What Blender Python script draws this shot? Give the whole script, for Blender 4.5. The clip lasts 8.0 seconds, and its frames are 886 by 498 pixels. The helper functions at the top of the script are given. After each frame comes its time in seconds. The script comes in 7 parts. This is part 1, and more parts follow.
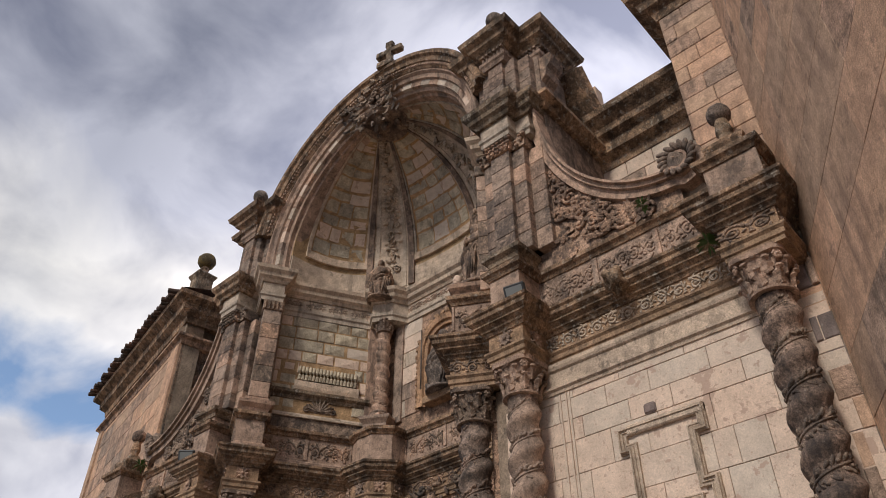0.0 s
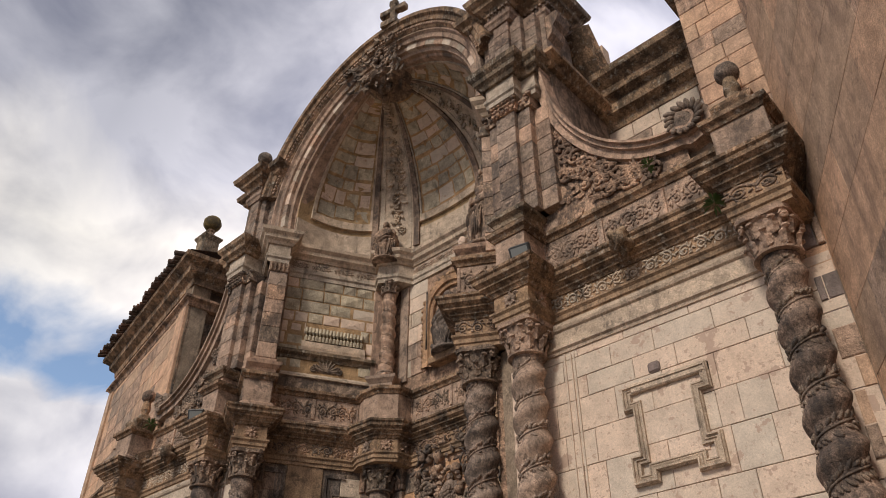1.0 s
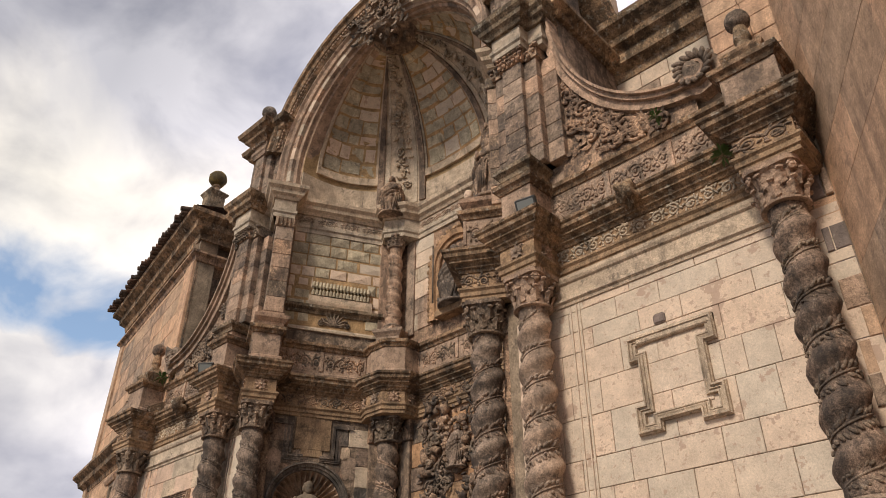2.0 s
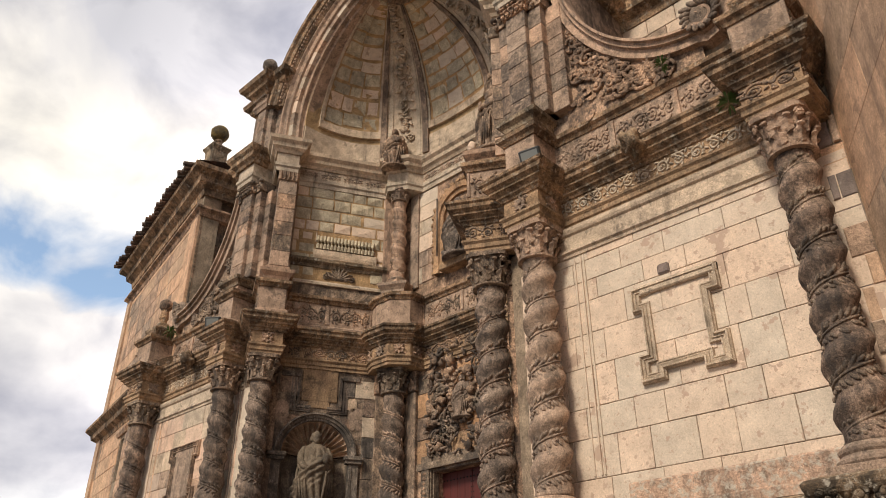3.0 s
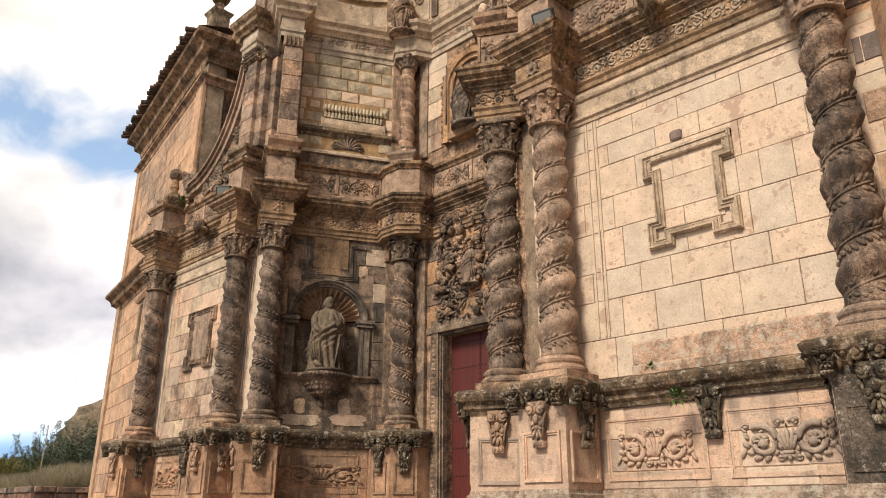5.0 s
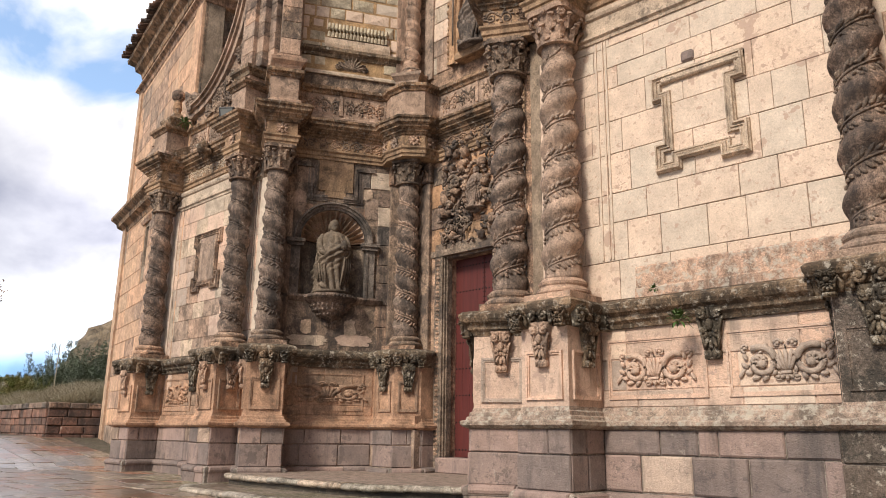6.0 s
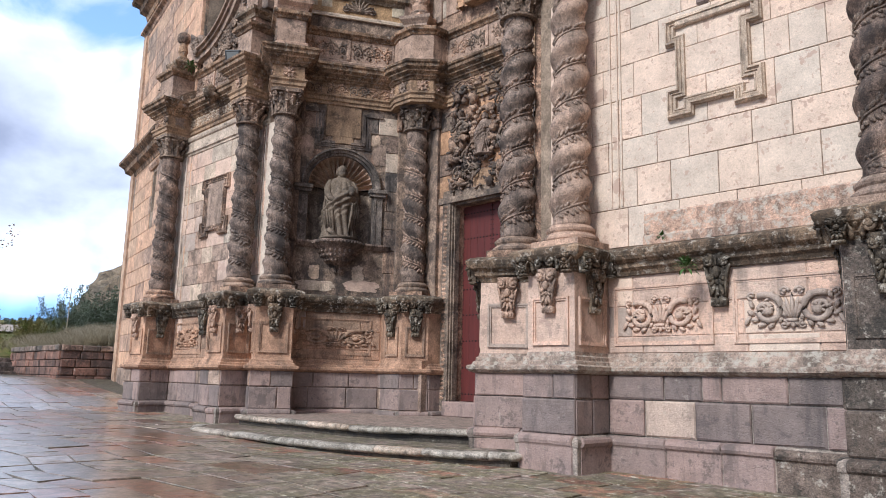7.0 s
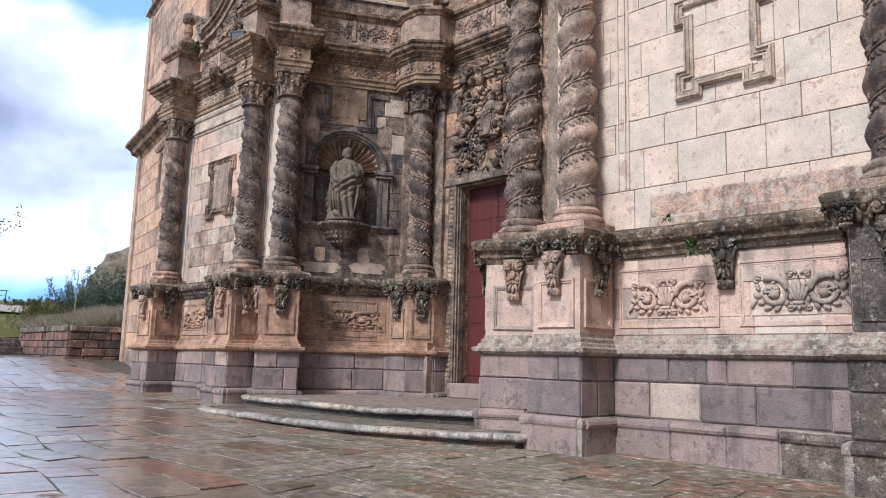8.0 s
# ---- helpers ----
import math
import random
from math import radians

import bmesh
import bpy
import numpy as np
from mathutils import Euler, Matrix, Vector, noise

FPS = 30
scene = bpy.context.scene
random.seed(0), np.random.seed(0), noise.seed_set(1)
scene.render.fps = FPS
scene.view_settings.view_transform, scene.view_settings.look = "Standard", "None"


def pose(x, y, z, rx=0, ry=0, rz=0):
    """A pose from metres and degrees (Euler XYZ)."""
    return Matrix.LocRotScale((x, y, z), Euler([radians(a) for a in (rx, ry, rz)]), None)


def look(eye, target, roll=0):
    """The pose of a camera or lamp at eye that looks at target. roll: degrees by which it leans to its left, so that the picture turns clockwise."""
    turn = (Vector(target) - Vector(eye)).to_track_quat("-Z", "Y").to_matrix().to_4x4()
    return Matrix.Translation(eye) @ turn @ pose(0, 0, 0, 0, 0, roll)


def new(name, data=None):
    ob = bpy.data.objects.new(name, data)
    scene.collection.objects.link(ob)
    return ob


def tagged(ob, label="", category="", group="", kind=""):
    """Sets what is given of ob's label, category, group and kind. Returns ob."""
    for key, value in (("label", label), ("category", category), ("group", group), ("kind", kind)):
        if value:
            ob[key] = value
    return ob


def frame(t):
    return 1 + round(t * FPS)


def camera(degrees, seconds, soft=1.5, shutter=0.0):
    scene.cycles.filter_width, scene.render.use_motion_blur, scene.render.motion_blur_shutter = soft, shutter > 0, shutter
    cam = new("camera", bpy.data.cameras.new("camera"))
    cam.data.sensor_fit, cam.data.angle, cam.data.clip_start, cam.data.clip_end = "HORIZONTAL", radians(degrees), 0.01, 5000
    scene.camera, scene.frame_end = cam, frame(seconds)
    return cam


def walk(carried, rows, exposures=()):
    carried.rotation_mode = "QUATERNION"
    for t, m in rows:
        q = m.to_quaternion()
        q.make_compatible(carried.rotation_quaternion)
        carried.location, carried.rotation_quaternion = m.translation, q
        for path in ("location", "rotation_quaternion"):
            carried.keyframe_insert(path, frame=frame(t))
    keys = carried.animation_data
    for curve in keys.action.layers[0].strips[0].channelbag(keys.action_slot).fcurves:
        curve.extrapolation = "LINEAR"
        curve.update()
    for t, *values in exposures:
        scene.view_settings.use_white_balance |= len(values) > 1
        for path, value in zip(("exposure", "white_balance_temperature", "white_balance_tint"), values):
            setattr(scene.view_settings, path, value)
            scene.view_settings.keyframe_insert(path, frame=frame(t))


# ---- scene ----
cam = camera(61.0, 8.0, soft=0.8)
PATH = [
    (0.0, (11.457, -9.192, 1.476), (6.205, -3.444, 7.751), -0.02),
    (0.5, (11.445, -9.196, 1.462), (6.089, -3.366, 7.571), -0.00),
    (1.0, (11.447, -9.195, 1.444), (5.943, -3.267, 7.324), 0.13),
    (1.5, (11.442, -9.194, 1.428), (5.791, -3.168, 7.064), 0.22),
    (3.0, (11.421, -9.157, 1.383), (5.376, -2.854, 6.254), -0.11),
    (3.5, (11.414, -9.158, 1.369), (5.247, -2.750, 5.940), -0.16),
    (4.0, (11.412, -9.166, 1.351), (5.099, -2.644, 5.546), -0.07),
    (4.5, (11.408, -9.171, 1.325), (4.946, -2.549, 5.120), 0.06),
    (6.0, (11.376, -9.174, 1.214), (4.543, -2.280, 3.620), 0.80),
    (6.5, (11.370, -9.170, 1.191), (4.450, -2.246, 3.230), 1.07),
    (7.0, (11.366, -9.161, 1.178), (4.369, -2.230, 2.912), 1.34),
    (7.5, (11.365, -9.151, 1.176), (4.319, -2.233, 2.755), 1.44),
    (8.0, (11.368, -9.153, 1.177), (4.291, -2.249, 2.675), 1.51),
]

EXPOSURES = [(0.0, -0.33, 6300, 10), (1.5, -0.12, 6850, 9.5), (3.0, 0.16, 7100, 7.5), (4.5, 0.34, 7400, 8), (6.0, 0.47, 6650, 8.5), (6.5, 0.5, 5950, 8), (8.0, 0.5, 5350, 7.5)]
walk(cam, [(t, look(eye, target, roll)) for t, eye, target, roll in PATH], EXPOSURES)

# ---- world and sun ----
SUN_FROM = Vector((0.12, -0.77, 0.66)).normalized()
world = bpy.data.worlds.new("world")
scene.world = world
world.use_nodes = True
wn, wl = world.node_tree.nodes, world.node_tree.links
wn.clear()
w_out = wn.new("ShaderNodeOutputWorld")
w_bg = wn.new("ShaderNodeBackground")
w_sky = wn.new("ShaderNodeTexSky")
w_sky.sky_type, w_sky.sun_disc = "NISHITA", False
w_sky.sun_elevation = math.asin(SUN_FROM.z)
w_sky.sun_rotation = math.atan2(SUN_FROM.x, SUN_FROM.y)
w_sky.dust_density = 2.0
w_geo = wn.new("ShaderNodeTexCoord")
w_dir = w_geo.outputs["Generated"]
w_map = wn.new("ShaderNodeMapping")
w_map.inputs["Scale"].default_value = (1.0, 1.0, 1.3)
w_map.inputs["Location"].default_value = (0.35, 0.1, 0.0)
wl.new(w_dir, w_map.inputs["Vector"])


def w_noise(scale, detail, distort):
    t = wn.new("ShaderNodeTexNoise")
    t.inputs["Scale"].default_value, t.inputs["Detail"].default_value, t.inputs["Distortion"].default_value = scale, detail, distort
    wl.new(w_map.outputs["Vector"], t.inputs["Vector"])
    return t.outputs["Fac"]


def w_math(op, a, b, c=None):
    m = wn.new("ShaderNodeMath")
    m.operation = op
    for i, v in enumerate((a, b, c)):
        if isinstance(v, (int, float)):
            m.inputs[i].default_value = v
        elif v is not None:
            wl.new(v, m.inputs[i])
    return m.outputs[0]


def w_ramp(fac, stops):
    r = wn.new("ShaderNodeValToRGB")
    while len(r.color_ramp.elements) < len(stops):
        r.color_ramp.elements.new(0.5)
    for e, (at, c) in zip(r.color_ramp.elements, stops):
        e.position, e.color = at, (*c, 1)
    wl.new(fac, r.inputs["Fac"])
    return r.outputs["Color"]


def w_blend(mode, fac, a, b):
    m = wn.new("ShaderNodeMix")
    m.data_type, m.blend_type = "RGBA", mode
    for sock, v in (("Factor", fac), ("A", a), ("B", b)):
        if isinstance(v, (int, float)):
            m.inputs[sock].default_value = v
        else:
            wl.new(v, m.inputs[sock])
    return m.outputs["Result"]


w_sep = wn.new("ShaderNodeSeparateXYZ")
wl.new(w_dir, w_sep.inputs[0])
soft_cloud, small_cloud = w_noise(2.4, 7.0, 0.5), w_noise(5.5, 8.0, 0.3)
# cloud deck by height: blue haze at the horizon, a pale band, grey banks, a bright break, then dull grey-blue overhead
height = w_math("MULTIPLY", w_sep.outputs["Z"], w_math("MULTIPLY_ADD", soft_cloud, 0.7, 0.65))
deck = w_ramp(height, [(0.0, (1.8, 3.6, 6.8)), (0.075, (3.2, 5.6, 9.0)), (0.12, (10.0, 10.6, 11.2)), (0.19, (6.2, 6.4, 7.3)), (0.27, (5.2, 5.4, 6.4)), (0.38, (8.8, 8.8, 9.2)), (0.55, (9.6, 9.4, 9.2)), (0.66, (5.4, 5.6, 6.6)), (0.85, (4.3, 4.5, 5.4))])
puff = w_ramp(small_cloud, [(0.36, (0.58, 0.6, 0.68)), (0.62, (1.28, 1.26, 1.24))])
deck = w_blend("MULTIPLY", 1.0, deck, puff)
# the veiled sun brightens the clouds round it, behind the camera
w_dot = wn.new("ShaderNodeVectorMath")
w_dot.operation = "DOT_PRODUCT"
w_dot.inputs[1].default_value = SUN_FROM
wl.new(w_dir, w_dot.inputs[0])
over = w_ramp(w_sep.outputs["Y"], [(0.2, (1.0, 1.0, 1.0)), (0.55, (2.3, 2.2, 2.1))])
deck = w_blend("MULTIPLY", 1.0, deck, over)
glow = w_ramp(w_dot.outputs["Value"], [(0.1, (1.0, 1.0, 1.0)), (0.95, (1.25, 1.2, 1.12))])
deck = w_blend("MULTIPLY", 1.0, deck, glow)
# breaks of blue, most of them half way up
breaks = w_math("ADD", w_noise(3.2, 8.0, 0.35), w_ramp(w_sep.outputs["Z"], [(0.33, (0.2, 0.2, 0.2)), (0.4, (0.0, 0.0, 0.0)), (0.46, (0.0, 0.0, 0.0)), (0.54, (0.2, 0.2, 0.2))]))
cover = w_ramp(breaks, [(0.37, (0, 0, 0)), (0.46, (1, 1, 1))])
w_blue = wn.new("ShaderNodeVectorMath")
w_blue.operation = "SCALE"
w_blue.inputs["Scale"].default_value = 2.6
wl.new(w_sky.outputs["Color"], w_blue.inputs[0])
wl.new(w_blend("MIX", cover, w_blue.outputs["Vector"], deck), w_bg.inputs["Color"])
w_bg.inputs["Strength"].default_value = 0.087
wl.new(w_bg.outputs["Background"], w_out.inputs["Surface"])

sun = new("sun", bpy.data.lights.new("sun", "SUN"))
sun.data.energy, sun.data.angle, sun.data.color = 2.8, radians(13), (1.0, 0.93, 0.82)
sun.matrix_world = look(SUN_FROM * 50, (0, 0, 0))


# ---- materials ----
def nodes_of(name):
    mat = bpy.data.materials.new(name)
    mat.use_nodes = True
    return mat, mat.node_tree.nodes, mat.node_tree.links, mat.node_tree.nodes["Principled BSDF"]


def noise_node(n, l, vec, scale, detail=5.0, rough=0.55):
    t = n.new("ShaderNodeTexNoise")
    t.inputs["Scale"].default_value, t.inputs["Detail"].default_value, t.inputs["Roughness"].default_value = scale, detail, rough
    l.new(vec, t.inputs["Vector"])
    return t.outputs["Fac"]


def ramp_node(n, l, fac, lo, hi, a=(0, 0, 0), b=(1, 1, 1)):
    r = n.new("ShaderNodeValToRGB")
    r.color_ramp.elements[0].position, r.color_ramp.elements[1].position = lo, hi
    r.color_ramp.elements[0].color, r.color_ramp.elements[1].color = (*a, 1), (*b, 1)
    l.new(fac, r.inputs["Fac"])
    return r.outputs["Color"]


def mix_node(n, l, fac, a, b, mode="MIX"):
    m = n.new("ShaderNodeMix")
    m.data_type, m.blend_type = "RGBA", mode
    for sock, v in (("Factor", fac), ("A", a), ("B", b)):
        if isinstance(v, (int, float)):
            m.inputs[sock].default_value = v
        elif isinstance(v, tuple):
            m.inputs[sock].default_value = (*v, 1)
        else:
            l.new(v, m.inputs[sock])
    return m.outputs["Result"]


def math_node(n, l, op, a, b=0.0):
    m = n.new("ShaderNodeMath")
    m.operation = op
    for i, v in enumerate((a, b)):
        if isinstance(v, (int, float)):
            m.inputs[i].default_value = v
        else:
            l.new(v, m.inputs[i])
    return m.outputs[0]


def stone(name, a, b, dark=0.4, lichen=0.1, vary=0.25, rough=0.88, bump=0.5, grain=34.0, stain=(0.035, 0.032, 0.032), hue=None, mottle=1.0, peel=None):
    """Weathered sandstone: two tones, grain, dark run-down stains, pale lichen and a tone of its own for each block."""
    mat, n, l, bsdf = nodes_of(name)
    pos = n.new("ShaderNodeNewGeometry").outputs["Position"]
    info = n.new("ShaderNodeObjectInfo").outputs["Random"]
    big = noise_node(n, l, pos, 0.9, 6.0, 0.6)
    mid = noise_node(n, l, pos, 5.0, 6.0, 0.65)
    fine = noise_node(n, l, pos, grain, 6.0, 0.7)
    stretch = n.new("ShaderNodeMapping")
    stretch.inputs["Scale"].default_value = (2.6, 2.6, 0.5)
    l.new(pos, stretch.inputs["Vector"])
    run = noise_node(n, l, stretch.outputs["Vector"], 1.0, 7.0, 0.68)
    col = mix_node(n, l, ramp_node(n, l, big, 0.35, 0.65), a, b)
    col = mix_node(n, l, ramp_node(n, l, info, 0.1, 0.9), col, mix_node(n, l, 1.0, col, hue or (1.16, 0.98, 0.88), "MULTIPLY"))
    tone = math_node(n, l, "ADD", math_node(n, l, "MULTIPLY", info, vary), 1.02 - vary * 0.52)
    blot = noise_node(n, l, pos, 2.3, 10.0, 0.74)
    speck = noise_node(n, l, pos, 110.0, 3.0, 0.6)
    pits = n.new("ShaderNodeTexVoronoi")
    pits.inputs["Scale"].default_value = 26.0
    l.new(pos, pits.inputs["Vector"])
    pit = ramp_node(n, l, pits.outputs["Distance"], 0.06, 0.3)
    for src, lo, hi, least in ((blot, 0.38, 0.6, 0.66), (mid, 0.3, 0.7, 0.72), (fine, 0.33, 0.67, 0.58), (speck, 0.36, 0.64, 0.66), (pit, 0.0, 1.0, 0.72)):
        least = 1.0 - (1.0 - least) * mottle
        most = 1.0 + 0.17 * mottle
        k = ramp_node(n, l, src, lo, hi, (least, least, least), (most, most, most)) if src is not pit else math_node(n, l, "ADD", math_node(n, l, "MULTIPLY", pit, 0.22 * mottle), 1.02 - 0.22 * mottle)
        tone = math_node(n, l, "MULTIPLY", tone, k)
    val = n.new("ShaderNodeCombineColor")
    for i in range(3):
        l.new(tone, val.inputs[i])
    col = mix_node(n, l, 1.0, col, val.outputs[0], "MULTIPLY")
    mask = ramp_node(n, l, run, 0.62 - dark * 0.22, 0.72 - dark * 0.14)
    crust = ramp_node(n, l, noise_node(n, l, pos, 1.7, 12.0, 0.78), 0.64 - dark * 0.17, 0.66 - dark * 0.165)
    scab = ramp_node(n, l, noise_node(n, l, pos, 7.0, 9.0, 0.74), 0.63 - dark * 0.13, 0.65 - dark * 0.125)
    mask = math_node(n, l, "MAXIMUM", mask, math_node(n, l, "MULTIPLY", crust, 0.85))
    mask = math_node(n, l, "MAXIMUM", mask, math_node(n, l, "MULTIPLY", scab, 0.7))
    col = mix_node(n, l, math_node(n, l, "MULTIPLY", mask, min(0.92, 0.45 + dark * 0.5)), col, stain)
    pale = ramp_node(n, l, noise_node(n, l, pos, 9.0, 8.0, 0.75), 0.66 - lichen * 0.3, 0.72 - lichen * 0.25)
    col = mix_node(n, l, math_node(n, l, "MULTIPLY", pale, min(0.8, lichen * 2.2)), col, (0.47, 0.42, 0.355))
    if peel:
        flake = math_node(n, l, "ADD", noise_node(n, l, pos, 3.4, 9.0, 0.6), math_node(n, l, "MULTIPLY", info, 0.04))
        col = mix_node(n, l, math_node(n, l, "MULTIPLY", ramp_node(n, l, flake, 0.635, 0.643), 0.8), col, peel)
        chip = math_node(n, l, "ADD", noise_node(n, l, pos, 14.0, 6.0, 0.6), math_node(n, l, "MULTIPLY", info, 0.06))
        col = mix_node(n, l, math_node(n, l, "MULTIPLY", ramp_node(n, l, chip, 0.645, 0.655), 0.7), col, peel)
    l.new(col, bsdf.inputs["Base Color"])
    bsdf.inputs["Roughness"].default_value = rough
    bsdf.inputs["Specular IOR Level"].default_value = 0.25
    bm1 = n.new("ShaderNodeBump")
    bm1.inputs["Strength"].default_value, bm1.inputs["Distance"].default_value = min(1.0, bump * 1.5), 0.03
    rel_ = math_node(n, l, "ADD", math_node(n, l, "MULTIPLY", fine, 0.55), mid)
    rel_ = math_node(n, l, "ADD", rel_, math_node(n, l, "MULTIPLY", pit, 0.3))
    l.new(math_node(n, l, "ADD", rel_, math_node(n, l, "MULTIPLY", speck, 0.15)), bm1.inputs["Height"])
    l.new(bm1.outputs["Normal"], bsdf.inputs["Normal"])
    return mat


M_CREAM = stone("cream_sandstone", (0.675, 0.56, 0.46), (0.635, 0.515, 0.415), 0.14, 0.02, 0.14, bump=0.16, stain=(0.42, 0.31, 0.26), hue=(1.02, 0.93, 0.89), mottle=0.4, peel=(0.43, 0.30, 0.235))
M_PINK = stone("pink_sandstone", (0.55, 0.40, 0.31), (0.46, 0.335, 0.26), 0.46, 0.18, 0.3, stain=(0.05, 0.043, 0.04), hue=(1.08, 0.97, 0.9))
M_PLINTH = stone("purple_grey_sandstone", (0.262, 0.21, 0.195), (0.32, 0.247, 0.22), 0.42, 0.2, 0.5, stain=(0.085, 0.073, 0.07), hue=(1.07, 0.97, 0.93), mottle=0.42)
M_BLACKENED = stone("lichen_blackened_sandstone", (0.18, 0.16, 0.145), (0.12, 0.11, 0.10), 0.55, 0.32, 0.3, stain=(0.03, 0.03, 0.027), mottle=1.2)
M_DIE = stone("pale_pink_sandstone", (0.63, 0.505, 0.42), (0.53, 0.41, 0.34), 0.34, 0.22, 0.45, stain=(0.17, 0.14, 0.12), hue=(1.06, 0.92, 0.84), mottle=0.45, peel=(0.44, 0.31, 0.25))
M_BROWN = stone("brown_weathered_sandstone", (0.54, 0.405, 0.305), (0.43, 0.315, 0.24), 0.62, 0.14, 0.55, stain=(0.035, 0.032, 0.034), mottle=1.5)
M_DARK = stone("grey_brown_sandstone", (0.35, 0.285, 0.24), (0.235, 0.195, 0.17), 0.62, 0.16, 0.35, stain=(0.025, 0.023, 0.024), mottle=1.5)
M_CORNICE = stone("lichened_cornice_stone", (0.48, 0.35, 0.235), (0.33, 0.25, 0.18), 0.66, 0.34, 0.25, stain=(0.018, 0.016, 0.015), mottle=1.4)
M_OCHRE = stone("ochre_sandstone", (0.54, 0.36, 0.225), (0.45, 0.295, 0.19), 0.45, 0.08, 0.3, stain=(0.05, 0.04, 0.035))
M_GREY = stone("pale_grey_stone", (0.63, 0.515, 0.41), (0.52, 0.43, 0.35), 0.3, 0.12, 0.2, hue=(1.06, 0.99, 0.93), mottle=0.8)
M_WARM = stone("warm_brown_sandstone", (0.50, 0.335, 0.235), (0.42, 0.285, 0.205), 0.3, 0.14, 0.3, stain=(0.06, 0.05, 0.045), hue=(1.06, 0.96, 0.9))
M_PLASTER = stone("orange_ashlar", (0.64, 0.435, 0.30), (0.55, 0.37, 0.265), 0.36, 0.06, 0.2, stain=(0.20, 0.13, 0.10), bump=0.3, hue=(1.06, 0.97, 0.92), mottle=0.7)
M_MORTAR = stone("pale_joint_mortar", (0.20, 0.15, 0.11), (0.14, 0.11, 0.085), 0.3, 0.1, 0.1)
M_ORANGEMORTAR = stone("orange_lime_mortar", (0.56, 0.38, 0.21), (0.48, 0.32, 0.18), 0.1, 0.05, 0.1)
M_LEDGE = stone("black_lichened_ledge_stone", (0.34, 0.275, 0.2), (0.22, 0.185, 0.14), 0.74, 0.4, 0.25, stain=(0.02, 0.018, 0.016), mottle=1.3)
M_PALEJOINT = stone("pale_cream_mortar", (0.42, 0.33, 0.25), (0.34, 0.26, 0.195), 0.2, 0.05, 0.1)
M_LIME = stone("pale_lime_mortar", (0.42, 0.36, 0.31), (0.26, 0.215, 0.185), 0.35, 0.2, 0.1)
M_PIER = stone("smoke_brown_sandstone", (0.43, 0.32, 0.25), (0.33, 0.245, 0.195), 0.58, 0.1, 0.12, stain=(0.035, 0.03, 0.03), hue=(1.06, 0.97, 0.92), mottle=1.2)


M_RUBBLE = stone("grey_rubble_stone", (0.63, 0.535, 0.41), (0.54, 0.46, 0.355), 0.25, 0.16, 0.3, hue=(1.02, 1.0, 0.95), mottle=0.9)
M_MOULD = stone("lichened_pink_moulding_stone", (0.56, 0.43, 0.345), (0.46, 0.35, 0.285), 0.5, 0.55, 0.3, stain=(0.07, 0.06, 0.052))
M_STATUE = stone("brown_carved_stone", (0.30, 0.23, 0.17), (0.20, 0.155, 0.12), 0.45, 0.14, 0.2)
M_RENDER = stone("crumbling_pale_plaster", (0.66, 0.56, 0.45), (0.56, 0.46, 0.36), 0.2, 0.1, 0.2)
M_NOSING = stone("lichen_white_nosing_stone", (0.62, 0.57, 0.5), (0.40, 0.36, 0.30), 0.5, 0.4, 0.4, rough=0.75, bump=1.0, stain=(0.05, 0.045, 0.035))
# step risers, a much darker tone than the nosings above them
M_RISER = stone("dark_riser_stone", (0.12, 0.105, 0.085), (0.08, 0.07, 0.055), 0.4, 0.22, 0.2, rough=0.6)


# ---- building helpers ----
def part(name, bm, material, parent=None, label="", smooth=False, m=None):
    """Links a bmesh as one mesh object, under a thing or a part if one is given."""
    me = bpy.data.meshes.new(name)
    bmesh.ops.recalc_face_normals(bm, faces=bm.faces)
    bm.to_mesh(me)
    bm.free()
    if smooth:
        me.polygons.foreach_set("use_smooth", [True] * len(me.polygons))
    me.materials.append(material)
    return linked(name, me, parent, label, m)


def linked(name, me, parent=None, label="", m=None):
    ob = new(name, me)
    if parent is not None:
        ob.parent = parent
    if m is not None:
        ob.matrix_basis = m
    if label:
        ob["label"] = label
    return ob


def thing(name, label, category, group="", kind="", m=None):
    ob = new(name)
    if m is not None:
        ob.matrix_basis = m
    return tagged(ob, label, category, group, kind)


def add_box(bm, x0, x1, y0, y1, z0, z1, bevel=0.0, m=None):
    r = bmesh.ops.create_cube(bm, size=1.0)
    vs = r["verts"]
    for v in vs:
        v.co = Vector((x0 + (v.co.x + 0.5) * (x1 - x0), y0 + (v.co.y + 0.5) * (y1 - y0), z0 + (v.co.z + 0.5) * (z1 - z0)))
    if bevel:
        es = list({e for v in vs for e in v.link_edges})
        g = bmesh.ops.bevel(bm, geom=es, offset=bevel, segments=1, affect="EDGES")
        vs = list({v for f in g["faces"] for v in f.verts} | {v for v in vs if v.is_valid})
    if m is not None:
        bmesh.ops.transform(bm, matrix=m, verts=[v for v in vs if v.is_valid])
    return vs


def box(x0, x1, y0, y1, z0, z1, bevel=0.0):
    bm = bmesh.new()
    add_box(bm, x0, x1, y0, y1, z0, z1, bevel)
    return bm


def add_lathe(bm, prof, seg=24, centre=(0, 0), squash=None):
    rings = []
    for r, z in prof:
        rings.append([bm.verts.new((centre[0] + r * math.cos(2 * math.pi * i / seg), centre[1] + r * math.sin(2 * math.pi * i / seg), z)) for i in range(seg)])
    for a, b in zip(rings, rings[1:]):
        for i in range(seg):
            j = (i + 1) % seg
            bm.faces.new((a[i], a[j], b[j], b[i]))
    bm.faces.new(rings[0][::-1])
    bm.faces.new(rings[-1])
    return rings


